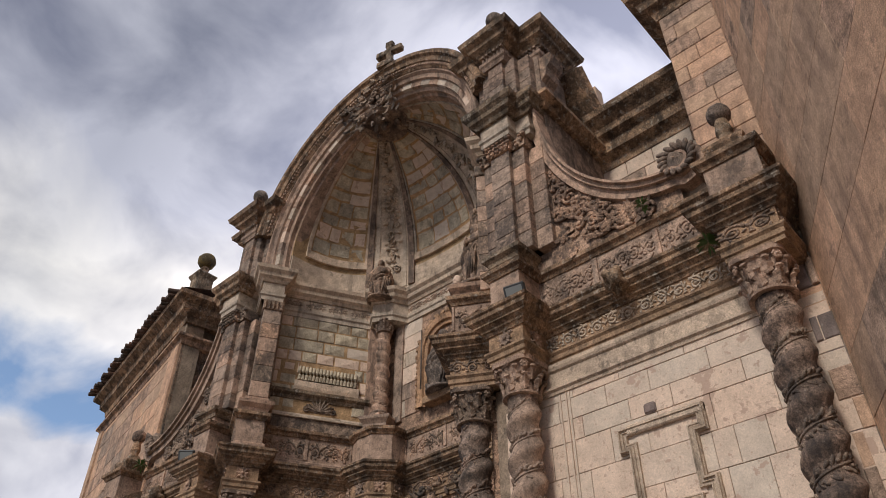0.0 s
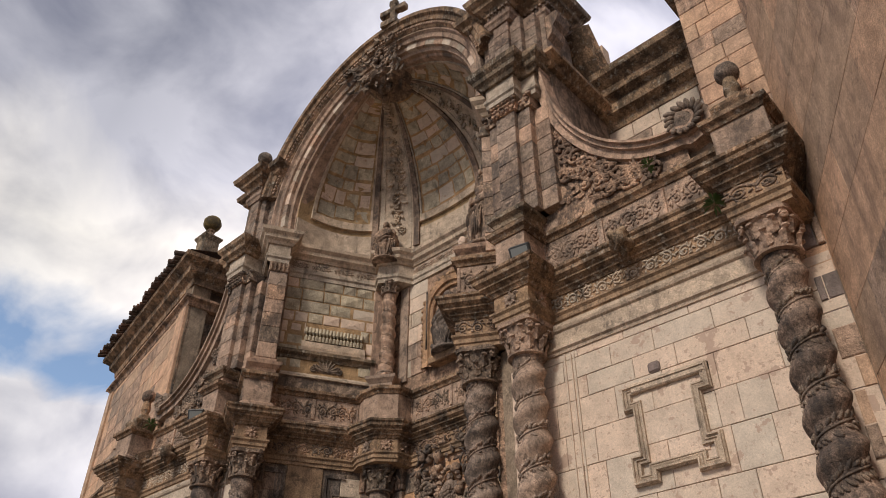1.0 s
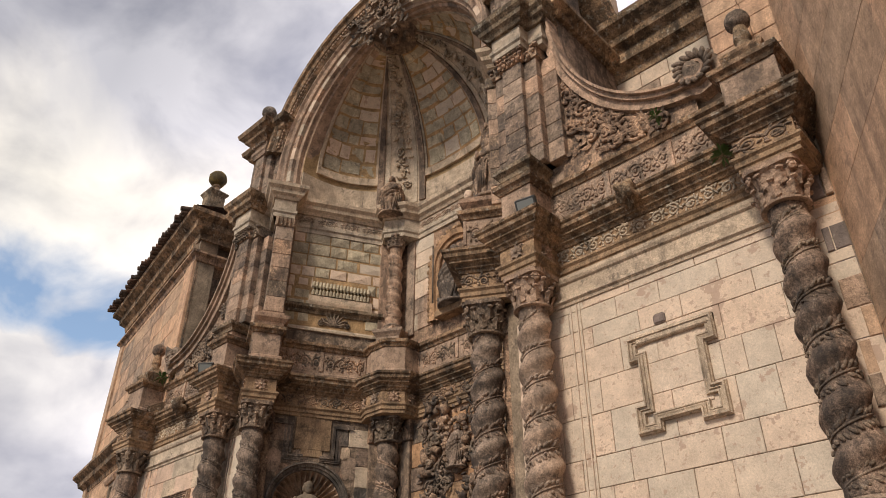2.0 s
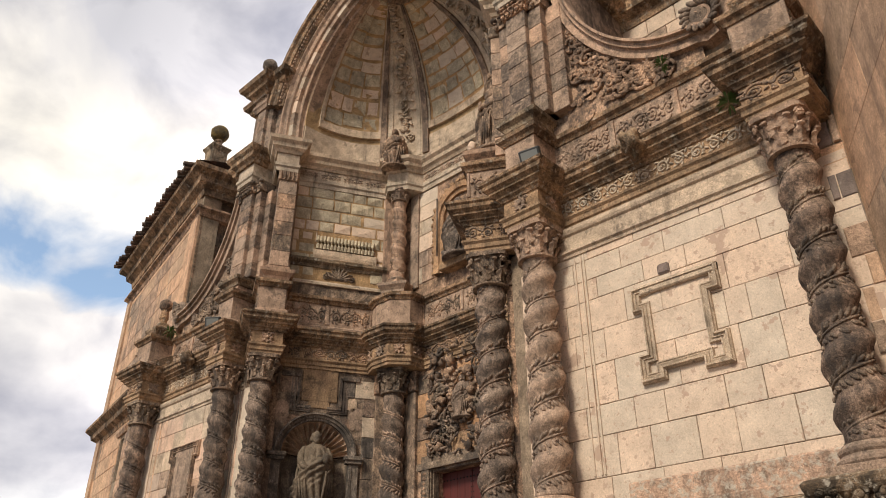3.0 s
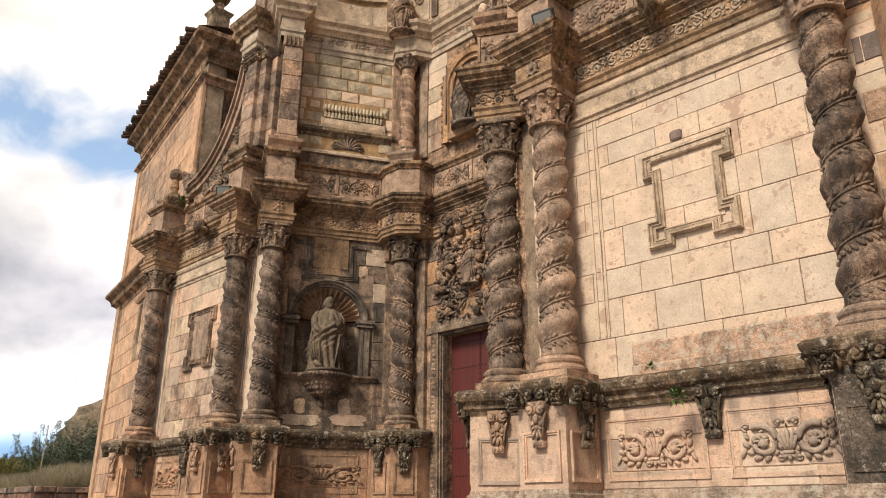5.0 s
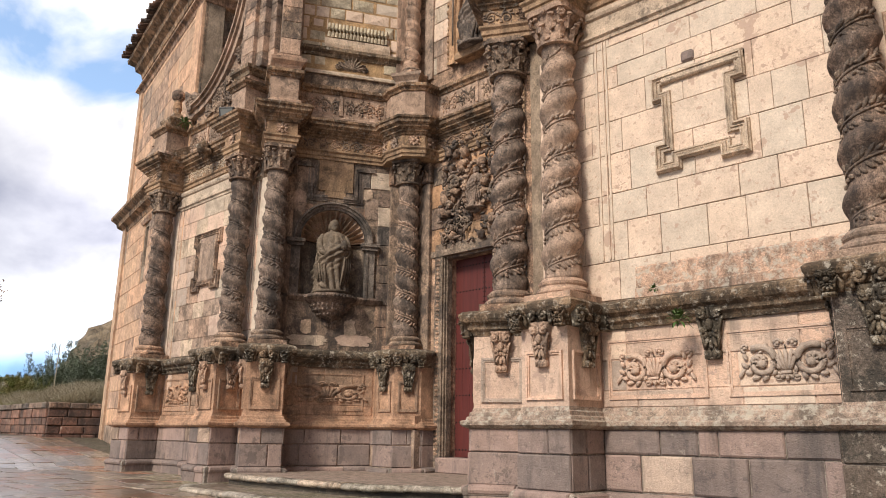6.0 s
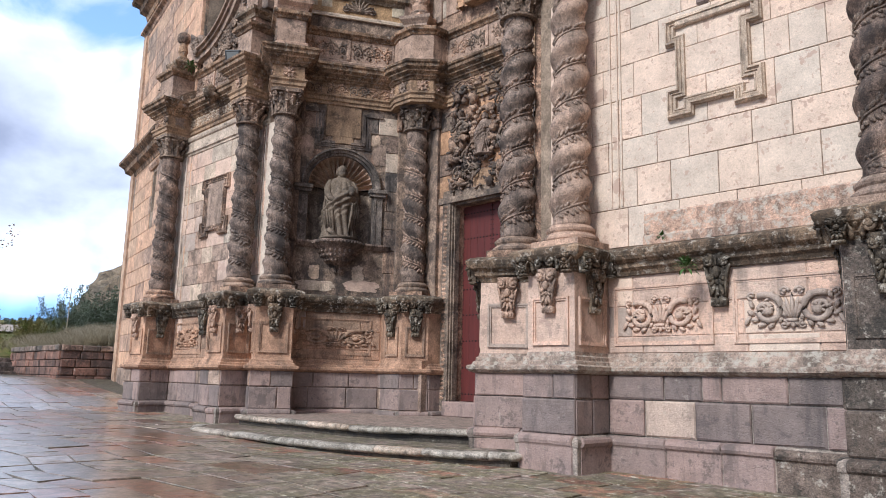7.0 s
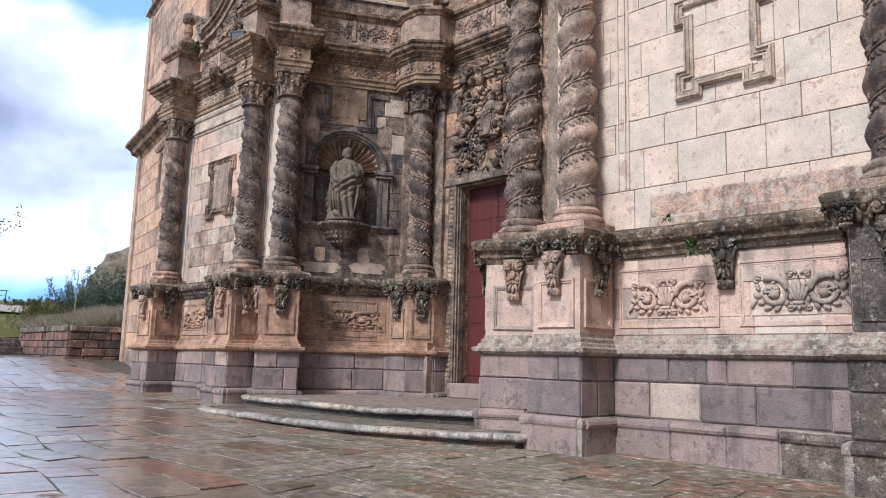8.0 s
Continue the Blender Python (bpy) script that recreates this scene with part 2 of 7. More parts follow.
def add_square_lathe(bm, prof, m=None):
    """A square moulded block: half-width and height, from below upwards."""
    rings = [[bm.verts.new((sx * r, sy * r, z)) for sx, sy in ((-1, -1), (1, -1), (1, 1), (-1, 1))] for r, z in prof]
    for a, b in zip(rings, rings[1:]):
        for i in range(4):
            j = (i + 1) % 4
            bm.faces.new((a[i], a[j], b[j], b[i]))
    bm.faces.new(rings[0][::-1])
    bm.faces.new(rings[-1])
    if m is not None:
        bmesh.ops.transform(bm, matrix=m, verts=[v for r in rings for v in r])


def add_tube(bm, pts, radii, seg=6):
    """A tapered tube along points."""
    rings = []
    for i, p in enumerate(pts):
        d = (Vector(pts[min(i + 1, len(pts) - 1)]) - Vector(pts[max(i - 1, 0)])).normalized()
        q = d.to_track_quat("Z", "Y")
        r = radii[i] if isinstance(radii, (list, tuple)) else radii
        rings.append([bm.verts.new(Vector(p) + q @ Vector((r * math.cos(2 * math.pi * k / seg), r * math.sin(2 * math.pi * k / seg), 0))) for k in range(seg)])
    for a, b in zip(rings, rings[1:]):
        for k in range(seg):
            j = (k + 1) % seg
            bm.faces.new((a[k], a[j], b[j], b[k]))
    bm.faces.new(rings[0][::-1])
    bm.faces.new(rings[-1])


def add_blob(bm, c, r, sub=1, rough=0.0, seed=0):
    g = bmesh.ops.create_icosphere(bm, subdivisions=sub, radius=1.0)
    rx, ry, rz = r if isinstance(r, (tuple, list)) else (r, r, r)
    for v in g["verts"]:
        k = 1.0 + rough * noise.noise(v.co * 2.3 + Vector((seed, seed * 1.7, 0)))
        v.co = Vector((c[0] + v.co.x * rx * k, c[1] + v.co.y * ry * k, c[2] + v.co.z * rz * k))
    return g["verts"]


def sweep(path, prof, worn=0.0):
    """A moulding of profile (outward, z) along a plan path; outward lies to the right of the way. Mitred, ends closed."""
    P = [Vector(p) for p in path]
    bm = bmesh.new()
    rings = []
    for i, p in enumerate(P):
        d0 = (P[i] - P[i - 1]).normalized() if i else None
        d1 = (P[i + 1] - P[i]).normalized() if i < len(P) - 1 else None
        n0 = Vector((d0.y, -d0.x)) if d0 else None
        n1 = Vector((d1.y, -d1.x)) if d1 else None
        if n0 is None or n1 is None:
            off = n0 or n1
        else:
            off = (n0 + n1) / max(0.25, 1.0 + n0.dot(n1))
        rings.append([bm.verts.new((p.x + off.x * o, p.y + off.y * o, z)) for o, z in prof])
    for a, b in zip(rings, rings[1:]):
        for k in range(len(prof)):
            j = (k + 1) % len(prof)
            bm.faces.new((a[k], b[k], b[j], a[j]))
    bm.faces.new(rings[0])
    bm.faces.new(rings[-1][::-1])
    return bm


def ring_frame(pts, prof):
    """A closed moulding round an outline in a wall's face (x, z, anticlockwise); profile: inward offset and local y. Mitred."""
    n_ = len(pts)
    bm = bmesh.new()
    rings = []
    for i in range(n_):
        a, b, c = Vector(pts[i - 1]), Vector(pts[i]), Vector(pts[(i + 1) % n_])
        d0, d1 = (b - a).normalized(), (c - b).normalized()
        n0, n1 = Vector((-d0.y, d0.x)), Vector((-d1.y, d1.x))
        off = (n0 + n1) / max(0.3, 1.0 + n0.dot(n1))
        rings.append([bm.verts.new((b.x + off.x * o, y, b.y + off.y * o)) for o, y in prof])
    for i in range(n_):
        a, b = rings[i], rings[(i + 1) % n_]
        for k in range(len(prof) - 1):
            bm.faces.new((a[k], b[k], b[k + 1], a[k + 1]))
    return bm


def frame_of(o, d):
    """Local x along the wall, local y into it, z up."""
    d = Vector(d).normalized()
    return Matrix(((d.x, -d.y, 0, o[0]), (d.y, d.x, 0, o[1]), (0, 0, 1, 0), (0, 0, 0, 1)))


def in_holes(x0, x1, z0, z1, holes):
    return any(x0 < h[1] - 0.02 and x1 > h[0] + 0.02 and z0 < h[3] - 0.02 and z1 > h[2] + 0.02 for h in holes)


def ashlar(parent, m, x0, x1, rows, lengths, mats, seed, proud=0.03, joint=0.008, holes=(), bevel=0.012, uneven=0.006, name="block", rough=False, loose=False):
    """Courses of stone blocks set proud of a backing wall, each one a piece of its own. loose: m is given in the parent's own frame."""
    rnd = random.Random(seed)
    for z0, z1 in zip(rows, rows[1:]):
        x = x0
        first = True
        while x < x1 - 0.05:
            ln = rnd.uniform(*lengths) * (rnd.uniform(0.4, 0.9) if first else 1)
            first = False
            e = min(x1, x + ln)
            if x1 - e < lengths[0] * 0.45:
                e = x1
            spans = [(x, e)]
            for h in holes:
                if z0 < h[3] - 0.02 and z1 > h[2] + 0.02:
                    cut = []
                    for a, b in spans:
                        if b <= h[0] or a >= h[1]:
                            cut.append((a, b))
                        else:
                            if h[0] - a > 0.06:
                                cut.append((a, h[0]))
                            if b - h[1] > 0.06:
                                cut.append((h[1], b))
                    spans = cut
            for a, b in spans:
                bm = bmesh.new()
                p = proud + rnd.uniform(-uneven, uneven)
                g = joint * 0.5 + rnd.uniform(0, 0.004)
                c = bevel
                X0, X1, Z0, Z1 = a + g, b - g, z0 + g, z1 - g
                back = [bm.verts.new(v) for v in ((X0, 0.02, Z0), (X1, 0.02, Z0), (X1, 0.02, Z1), (X0, 0.02, Z1))]
                mid = [bm.verts.new(v) for v in ((X0, -p + c, Z0), (X1, -p + c, Z0), (X1, -p + c, Z1), (X0, -p + c, Z1))]
                j = lambda: rnd.uniform(0.6, 1.5) * c
                fr = [bm.verts.new(v) for v in ((X0 + j(), -p, Z0 + j()), (X1 - j(), -p, Z0 + j()), (X1 - j(), -p, Z1 - j()), (X0 + j(), -p, Z1 - j()))]
                for A, B in ((back, mid), (mid, fr)):
                    for k in range(4):
                        q = (k + 1) % 4
                        bm.faces.new((A[k], A[q], B[q], B[k]))
                if rough:
                    cv = bm.verts.new(((X0 + X1) / 2 + rnd.uniform(-.1, .1) * (X1 - X0), -p - rnd.uniform(0.01, 0.05), (Z0 + Z1) / 2 + rnd.uniform(-.1, .1) * (Z1 - Z0)))
                    for k in range(4):
                        bm.faces.new((fr[k], fr[(k + 1) % 4], cv))
                else:
                    bm.faces.new(fr)
                part(name, bm, rnd.choice(mats), parent, m=m if loose else None)
            x = e


def coursed(parent, x0, x1, courses_, mats, seed, holes=(), proud=0.014, name="block", m=None, bevel=0.005, joint=0.006, uneven=0.003):
    """Courses with known joints: (foot, head, joints)."""
    for k, (z0, z1, cuts) in enumerate(courses_):
        ends = [x0, *cuts, x1]
        for i, (a, b) in enumerate(zip(ends, ends[1:])):
            ashlar(parent, m, a, b, [z0, z1], (9.0, 9.1), mats, seed + 13 * k + i, proud, joint, holes, bevel, uneven, name, loose=m is not None)


def courses(z0, z1, h, seed, vary=0.12):
    rnd = random.Random(seed)
    n = max(1, round((z1 - z0) / h))
    w = [1 + rnd.uniform(-vary, vary) for _ in range(n)]
    s = sum(w)
    out = [z0]
    for k in w:
        out.append(out[-1] + k / s * (z1 - z0))
    return out


def wall(name, label, m, x0, x1, z0, z1, thick, material, holes=()):
    """A thick wall with rectangular openings, front face at local y = 0."""
    bm = bmesh.new()
    if not holes:
        add_box(bm, x0, x1, 0, thick, z0, z1)
    for i, (a, b, c, d) in enumerate(holes):
        add_box(bm, x0 if i == 0 else holes[i - 1][1], a, 0, thick, z0, z1)
        if c > z0:
            add_box(bm, a, b, 0, thick, z0, c)
        if d < z1:
            add_box(bm, a, b, 0, thick, d, z1)
        if i == len(holes) - 1:
            add_box(bm, b, x1, 0, thick, z0, z1)
    ob = part(name, bm, material, m=m)
    return tagged(ob, label, "wall", kind="structure")


# ---- plan of the front ----
F_L, F_R = frame_of((-9.7, 0.4), (1, 0)), frame_of((3.97, 0.4), (1, 0))
B_L, B_R = frame_of((-3.97, 0.4), (0.483, 0.876)), frame_of((2.26, 3.5), (0.483, -0.876))
D_M = frame_of((-2.26, 3.5), (1, 0))
LEN_F, LEN_B, LEN_D = 5.73, 3.54, 4.52
C1, C2, C3, C4 = (9.13, 0.0), (4.84, 0.0), (3.6, 0.24), (2.03, 3.09)


def mirror(pts):
    return [(-x, y) for x, y in reversed(pts)]


def both(pts):
    """The whole path from the half that starts at the outer end on the left side."""
    return pts + mirror(pts)


def broken_path(w, f, c=0.0, outer=-9.62, inner=None):
    """The front's plan line with breaks round the columns: w half-width, f how far they stand before the column axis, c offset from the wall."""
    y = 0.4 - c
    n, d = Vector((0.876, -0.483)), Vector((0.483, 0.876))
    c3, c4 = Vector((-C3[0], C3[1])), Vector((-C4[0], C4[1]))
    wall_b = Vector((-3.97, 0.4)) + n * c
    on_bay = lambda p: wall_b + d * (p - wall_b).dot(d)
    bis = Vector((0.509, -0.862))
    side = Vector((0.862, 0.509))
    corner = c3 - d * w + n * f
    notch = Vector((-C2[0] + w, corner.y + (corner.x + C2[0] - w) * 0.483 / 0.876))
    pts = [Vector((outer, y + 0.3)), Vector((outer, -f)), Vector((-C1[0] + w, -f)), Vector((-C1[0] + w, y)), Vector((-C2[0] - w, y)), Vector((-C2[0] - w, -f)),
           Vector((-C2[0] + w, -f)), notch, c3 - d * w + n * f, c3 + d * (inner or w) + n * f, on_bay(c3 + d * (inner or w)),
           on_bay(c4 - d * (w + 0.25)), c4 + bis * (f + 0.25) - side * (w + 0.12) - bis * (w * 0.75), c4 + bis * (f + 0.25), Vector((c4.x + w + 0.32, c4.y - 0.12)), Vector((c4.x + w + 0.32, 3.5 - c))]
    return [(p.x, p.y) for p in pts]


# ---- ground ----
def ground_z(x, y):
    z = -0.014 * (min(max(x, -60.0), 30.0) - 5.3)
    if x < -10:
        z += min(7.0, -10 - x) * 0.095
    return z


# ---- walls ----
Z_PL, Z_PED, Z_CAP, Z_ENT, Z_ATT, Z_UP = 1.39, 3.1, 7.97, 8.9, 10.3, 14.5
w_flank_r = wall("wall_flank_right", "cream sandstone ashlar wall beside the portal recess", F_R, 0.0, 5.8, -0.6, 10.2, 0.5, M_PALEJOINT)
w_flank_l = wall("wall_flank_left", "stained sandstone ashlar wall beside the portal recess", F_L, -0.05, 5.73, -0.6, 10.2, 0.5, M_MORTAR)
w_bay_l = wall("wall_bay_left", "dark weathered stone bay with a shell niche", B_L, 0.0, LEN_B, -0.2, 14.4, 0.6, M_BROWN, [(0.7, 2.3, 4.45, 6.7)])
w_bay_r = wall("wall_bay_right", "dark weathered stone bay of the recess", B_R, 0.0, LEN_B, -0.2, 14.4, 0.6, M_BROWN, [(1.24, 2.84, 4.45, 6.7)])
w_door = wall("wall_door_bay", "carved stone wall above a tall red door", D_M, 0.0, LEN_D, -0.2, 14.4, 0.7, M_BROWN, [(1.28, 3.11, -0.2, 5.36)])

# ashlar of the flanks between pedestal course and architrave, and the upper bay
coursed(w_flank_r, 0.35, 5.7, [(3.18, 3.77, (1.62, 2.44, 3.26, 4.08)), (3.77, 4.36, (1.02, 1.78, 2.32, 3.02, 3.56, 4.34)), (4.36, 4.82, (1.3, 2.12, 2.61, 3.5, 4.02)), (4.82, 5.46, (1.0, 1.49, 1.88, 2.9, 3.83, 4.39)),
                              (5.46, 6.0, (1.22, 1.76, 2.52, 3.72, 4.04, 4.49)), (6.0, 6.55, (1.1, 2.19, 3.0, 3.82, 4.72)), (6.55, 6.91, (0.9, 1.72, 2.56, 3.27, 4.38)), (6.91, 7.28, (1.3, 2.2, 2.96, 3.93, 4.8)), (7.28, 7.44, (1.6, 2.47, 3.6))], [M_CREAM], 5)
ashlar(w_flank_l, F_L, 0.05, 5.3, courses(3.18, 7.45, 0.47, 8), (0.55, 1.1), [M_DIE, M_PINK, M_DIE, M_GREY], 9, 0.016, 0.005, bevel=0.006, uneven=0.004)
for wl_, m_, sd in ((w_flank_r, F_R, 14), (w_flank_l, F_L, 15)):
    ashlar(wl_, m_, 0.05, 5.68, courses(1.62, 2.75, 0.38, sd), (0.7, 1.3), [M_DIE, M_CREAM, M_DIE], sd, 0.03, 0.008)
part("mortar_bed", box(0.33, 3.3, -0.015, 0.0, 10.4, 13.35), M_ORANGEMORTAR, w_bay_l)
ashlar(w_bay_l, B_L, 0.35, 3.3, courses(10.5, 13.35, 0.36, 21), (0.35, 0.85), [M_RUBBLE, M_RUBBLE, M_CREAM], 22, 0.025, 0.03, uneven=0.015, rough=True, holes=[(1.1, 2.6, 10.5, 11.75)])
ashlar(w_bay_l, B_L, 0.45, 3.2, courses(3.2, 7.75, 0.5, 23), (0.5, 0.95), [M_BROWN, M_DARK, M_BROWN, M_PIER, M_GREY], 24, 0.025, 0.008, holes=[(0.4, 2.6, 3.7, 7.0), (1.0, 2.05, 7.0, 7.75)])
ashlar(w_bay_l, B_L, 0.3, 3.25, courses(1.62, 2.75, 0.4, 25), (0.6, 1.1), [M_PINK, M_OCHRE, M_BROWN], 26, 0.025, 0.008)
ashlar(w_door, D_M, 0.3, 4.2, courses(5.6, 7.8, 0.5, 27), (0.5, 0.9), [M_BROWN, M_DARK, M_OCHRE], 28, 0.025, 0.008)
ashlar(w_door, D_M, 0.3, 4.2, courses(10.4, 13.3, 0.5, 29), (0.6, 1.1), [M_GREY, M_CREAM, M_PINK], 30, 0.025, 0.008, holes=[(1.35, 3.17, 10.4, 13.3)])

# ---- pedestal course ----
ped = thing("pedestal_course", "moulded stone pedestal course with carved panels along the front", "pedestal course", kind="structure")
half = broken_path(0.46, 0.56, 0.14)
# beside the door the opposite pedestal is cut back a little
NARROW = {0.14: broken_path(0.46, 0.56, 0.14, inner=0.28), 0.06: broken_path(0.41, 0.5, 0.06, inner=0.24), 0.12: broken_path(0.42, 0.5, 0.12, inner=0.24)}
HALVES = lambda h, c: (h + [(-1.27, 3.5 - c)], mirror(NARROW[c] + [(-1.27, 3.5 - c)]))
for h_ in HALVES(half, 0.14):
    part("plinth", sweep(h_, [(-0.6, -0.5), (-0.02, -0.5), (-0.02, Z_PL - 0.02), (-0.6, Z_PL - 0.02)]), M_LIME, ped)
for h_ in HALVES(half, 0.14):
    part("base_moulding", sweep(h_, [(-0.6, Z_PL - 0.07), (0.0, Z_PL - 0.07), (0.07, Z_PL - 0.05), (0.115, Z_PL - 0.015), (0.12, Z_PL + 0.035), (0.1, Z_PL + 0.05), (0.045, Z_PL + 0.06), (0.035, Z_PL + 0.1), (0.0, Z_PL + 0.12), (-0.005, Z_PL + 0.17), (-0.04, Z_PL + 0.19), (-0.05, Z_PL + 0.24), (-0.6, Z_PL + 0.24)]), M_MOULD if h_[0][0] + h_[-1][0] > 0 else M_WARM, ped)
half_d = broken_path(0.41, 0.5, 0.06)
for h_ in HALVES(half_d, 0.06):
    part("die", sweep(h_, [(-0.5, Z_PL + 0.2), (0, Z_PL + 0.2), (0, 2.78), (-0.5, 2.78)]), M_DIE if h_[0][0] + h_[-1][0] > 0 else M_WARM, ped)
half_c = broken_path(0.42, 0.5, 0.12)
for h_ in HALVES(half_c, 0.12):
    part("cornice", sweep(h_, [(-0.6, 2.74), (0.0, 2.74), (0.03, 2.8), (0.08, 2.84), (0.09, 2.9), (0.17, 2.95), (0.20, 3.0), (0.21, 3.06), (0.17, 3.1), (0.05, 3.14), (-0.6, 3.16)]), M_LEDGE, ped, "lichen-grown moulded cornice")

# ---- lower entablature ----
ent = thing("lower_entablature", "broken baroque entablature with scroll frieze and deep cornice", "entablature", kind="structure")
half_e = broken_path(0.37, 0.36, 0.06)
part("architrave", sweep(both(half_e), [(-0.5, 7.93), (0.0, 7.93), (0.0, 8.0), (0.03, 8.02), (0.03, 8.1), (0.07, 8.14), (0.07, 8.18), (-0.5, 8.18)]), M_OCHRE, ent)
part("frieze", sweep(both(half_e), [(-0.5, 8.17), (0.0, 8.17), (0.0, 8.52), (-0.5, 8.52)]), M_OCHRE, ent)
part("cornice", sweep(both(half_e), [(-0.5, 8.5), (0.03, 8.5), (0.06, 8.55), (0.1, 8.57), (0.1, 8.61), (0.16, 8.65), (0.19, 8.66), (0.19, 8.7), (0.27, 8.75), (0.28, 8.82), (0.32, 8.85), (0.33, 8.9), (0.25, 8.93), (-0.5, 8.97)]), M_CORNICE, ent, "dark lichened projecting cornice")
for m_ in (F_R, F_L):
    for x0_, x1_ in ((0.4, 5.2),):
        mm = part("wall_moulding", sweep([(x0_, 0), (x1_, 0)], [(-0.1, 7.42), (0.04, 7.42), (0.05, 7.47), (0.09, 7.5), (0.09, 7.54), (0.06, 7.56), (0.06, 7.8), (0.1, 7.83), (0.12, 7.88), (0.12, 7.94), (-0.1, 7.94)]), M_GREY, ent, m=m_)

# ---- attic over the cornice ----
att = thing("attic_course", "low attic course with scroll panels above the cornice", "attic", kind="structure")
half_a = broken_path(0.33, 0.3, 0.04)
part("die", sweep(both(half_a), [(-0.5, 8.95), (0.05, 8.95), (0.05, 9.08), (0.0, 9.12), (0.0, 9.74), (-0.5, 9.74)]), M_PINK, att)
part("coping", sweep(both(half_a), [(-0.5, 9.72), (0.03, 9.72), (0.06, 9.78), (0.12, 9.82), (0.13, 9.9), (0.02, 9.95), (-0.5, 9.96)]), M_CORNICE, att, "weathered moulded coping")

# ---- upper entablature, inside the recess and over the upper pilasters ----
def upper_path(c=0.0, w=0.3, f=0.22):
    n, d = Vector((0.876, -0.483)), Vector((0.483, 0.876))
    a = Vector((-3.97, 0.4)) + n * c
    c4 = Vector((-C4[0], C4[1]))
    bis, side = Vector((0.509, -0.862)), Vector((0.862, 0.509))
    c3 = Vector((-C3[0], C3[1]))
    corner = c3 - d * w + n * f
    notch = Vector((-4.45, corner.y + (corner.x + 4.45) * 0.483 / 0.876))
    on_bay = a + d * (c3 + d * w - a).dot(d)
    pts = [Vector((-5.55, 0.9)), Vector((-5.55, -0.02)), Vector((-5.2, -0.02)), Vector((-5.2, -0.3)), Vector((-4.45, -0.3)), notch, corner, corner + d * 2 * w, on_bay,
           a + d * 2.95, c4 + bis * 0.25 - side * 0.3, c4 + bis * 0.25 + side * 0.3, Vector((-1.45, 3.5 - c))]
    return [(p.x, p.y) for p in pts]


uen = thing("upper_entablature", "upper moulded entablature at the foot of the half dome", "entablature", kind="structure")
up = upper_path(0.06) + mirror(upper_path(0.06, 0.15, -0.3))
part("architrave", sweep(up, [(-0.5, 13.3), (0, 13.3), (0, 13.42), (0.04, 13.46), (0.04, 13.55), (-0.5, 13.55)]), M_GREY, uen)
part("frieze", sweep(up, [(-0.5, 13.54), (0, 13.54), (0, 13.9), (-0.5, 13.9)]), M_GREY, uen)
part("cornice", sweep(up, [(-0.5, 13.88), (0.04, 13.88), (0.08, 13.96), (0.16, 14.02), (0.18, 14.12), (0.26, 14.2), (0.28, 14.3), (0.18, 14.34), (-0.5, 14.4)]), M_GREY, uen)

# ---- arch and half dome ----
ARC_Z, ARC_Y = 15.05, 0.35
arch = thing("portal_arch", "great moulded round arch over the portal recess", "arch", kind="structure")


def arc_sweep(prof, a0=-6, a1=186, n=72, z=ARC_Z):
    """A ring moulding of profile (radius, y)."""
    bm = bmesh.new()
    rings = []
    for i in range(n + 1):
        a = radians(a0 + (a1 - a0) * i / n)
        rings.append([bm.verts.new((r * math.cos(a), y, z + r * math.sin(a))) for r, y in prof])
    for p, q in zip(rings, rings[1:]):
        for k in range(len(prof)):
            j = (k + 1) % len(prof)
            bm.faces.new((p[k], p[j], q[j], q[k]))
    bm.faces.new(rings[0])
    bm.faces.new(rings[-1][::-1])
    return bm


part("archivolt", arc_sweep([(3.5, 1.0), (3.5, 0.62), (3.56, 0.58), (3.56, 0.45), (3.66, 0.42), (3.68, 0.33), (3.82, 0.30), (3.84, 0.22), (3.95, 0.18), (4.0, 0.1), (4.06, 0.1), (4.06, 1.0)]), M_PINK, arch)
part("extrados_cornice", arc_sweep([(4.05, 1.0), (4.05, 0.08), (4.1, 0.04), (4.18, 0.02), (4.2, -0.06), (4.32, -0.1), (4.36, -0.18), (4.46, -0.2), (4.52, -0.14), (4.6, 0.2), (4.6, 1.0)], 12, 168), M_CORNICE, arch, "dark lichened outer cornice of the arch")
bm = bmesh.new()
for i in range(95):
    a = radians(14 + 152 * i / 94)
    add_box(bm, -0.03, 0.03, 0.0, 0.12, 0, 0.07, m=Matrix.Translation((4.1 * math.cos(a), -0.03, ARC_Z + 4.1 * math.sin(a))) @ Matrix.Rotation(math.pi / 2 - a, 4, "Y"))
tagged(part("dentils", bm, M_PINK, arch), kind="stuff")
for i in range(30):
    a0, a1 = -4 + 188 * i / 30 + 0.12, -4 + 188 * (i + 1) / 30 - 0.12
    part("voussoir", arc_sweep([(3.66, 0.42), (3.665, 0.31), (3.83, 0.285), (3.83, 0.32)], a0, a1, 3), (M_PINK, M_CREAM, M_PINK, M_GREY)[i * 7 % 4], arch)

DOME_R, DOME_D, DOME_H = 3.52, 2.95, 3.55


def dome_point(u, v, grow=0.0):
    """u: 0 right to 1 left round the recess, v: 0 foot to 1 crown."""
    az, el = math.pi * u, math.pi / 2 * v
    n = 2.35
    cx, sx = math.cos(az), math.sin(az)
    k = (abs(cx) ** n + abs(sx) ** n) ** (-1 / n)
    c = math.cos(el)
    return Vector(((DOME_R + grow) * cx * k * c, 0.6 + (DOME_D + grow) * sx * k * c, 14.35 + 0.7 * min(1, v * 6) + (DOME_H + grow) * math.sin(el)))


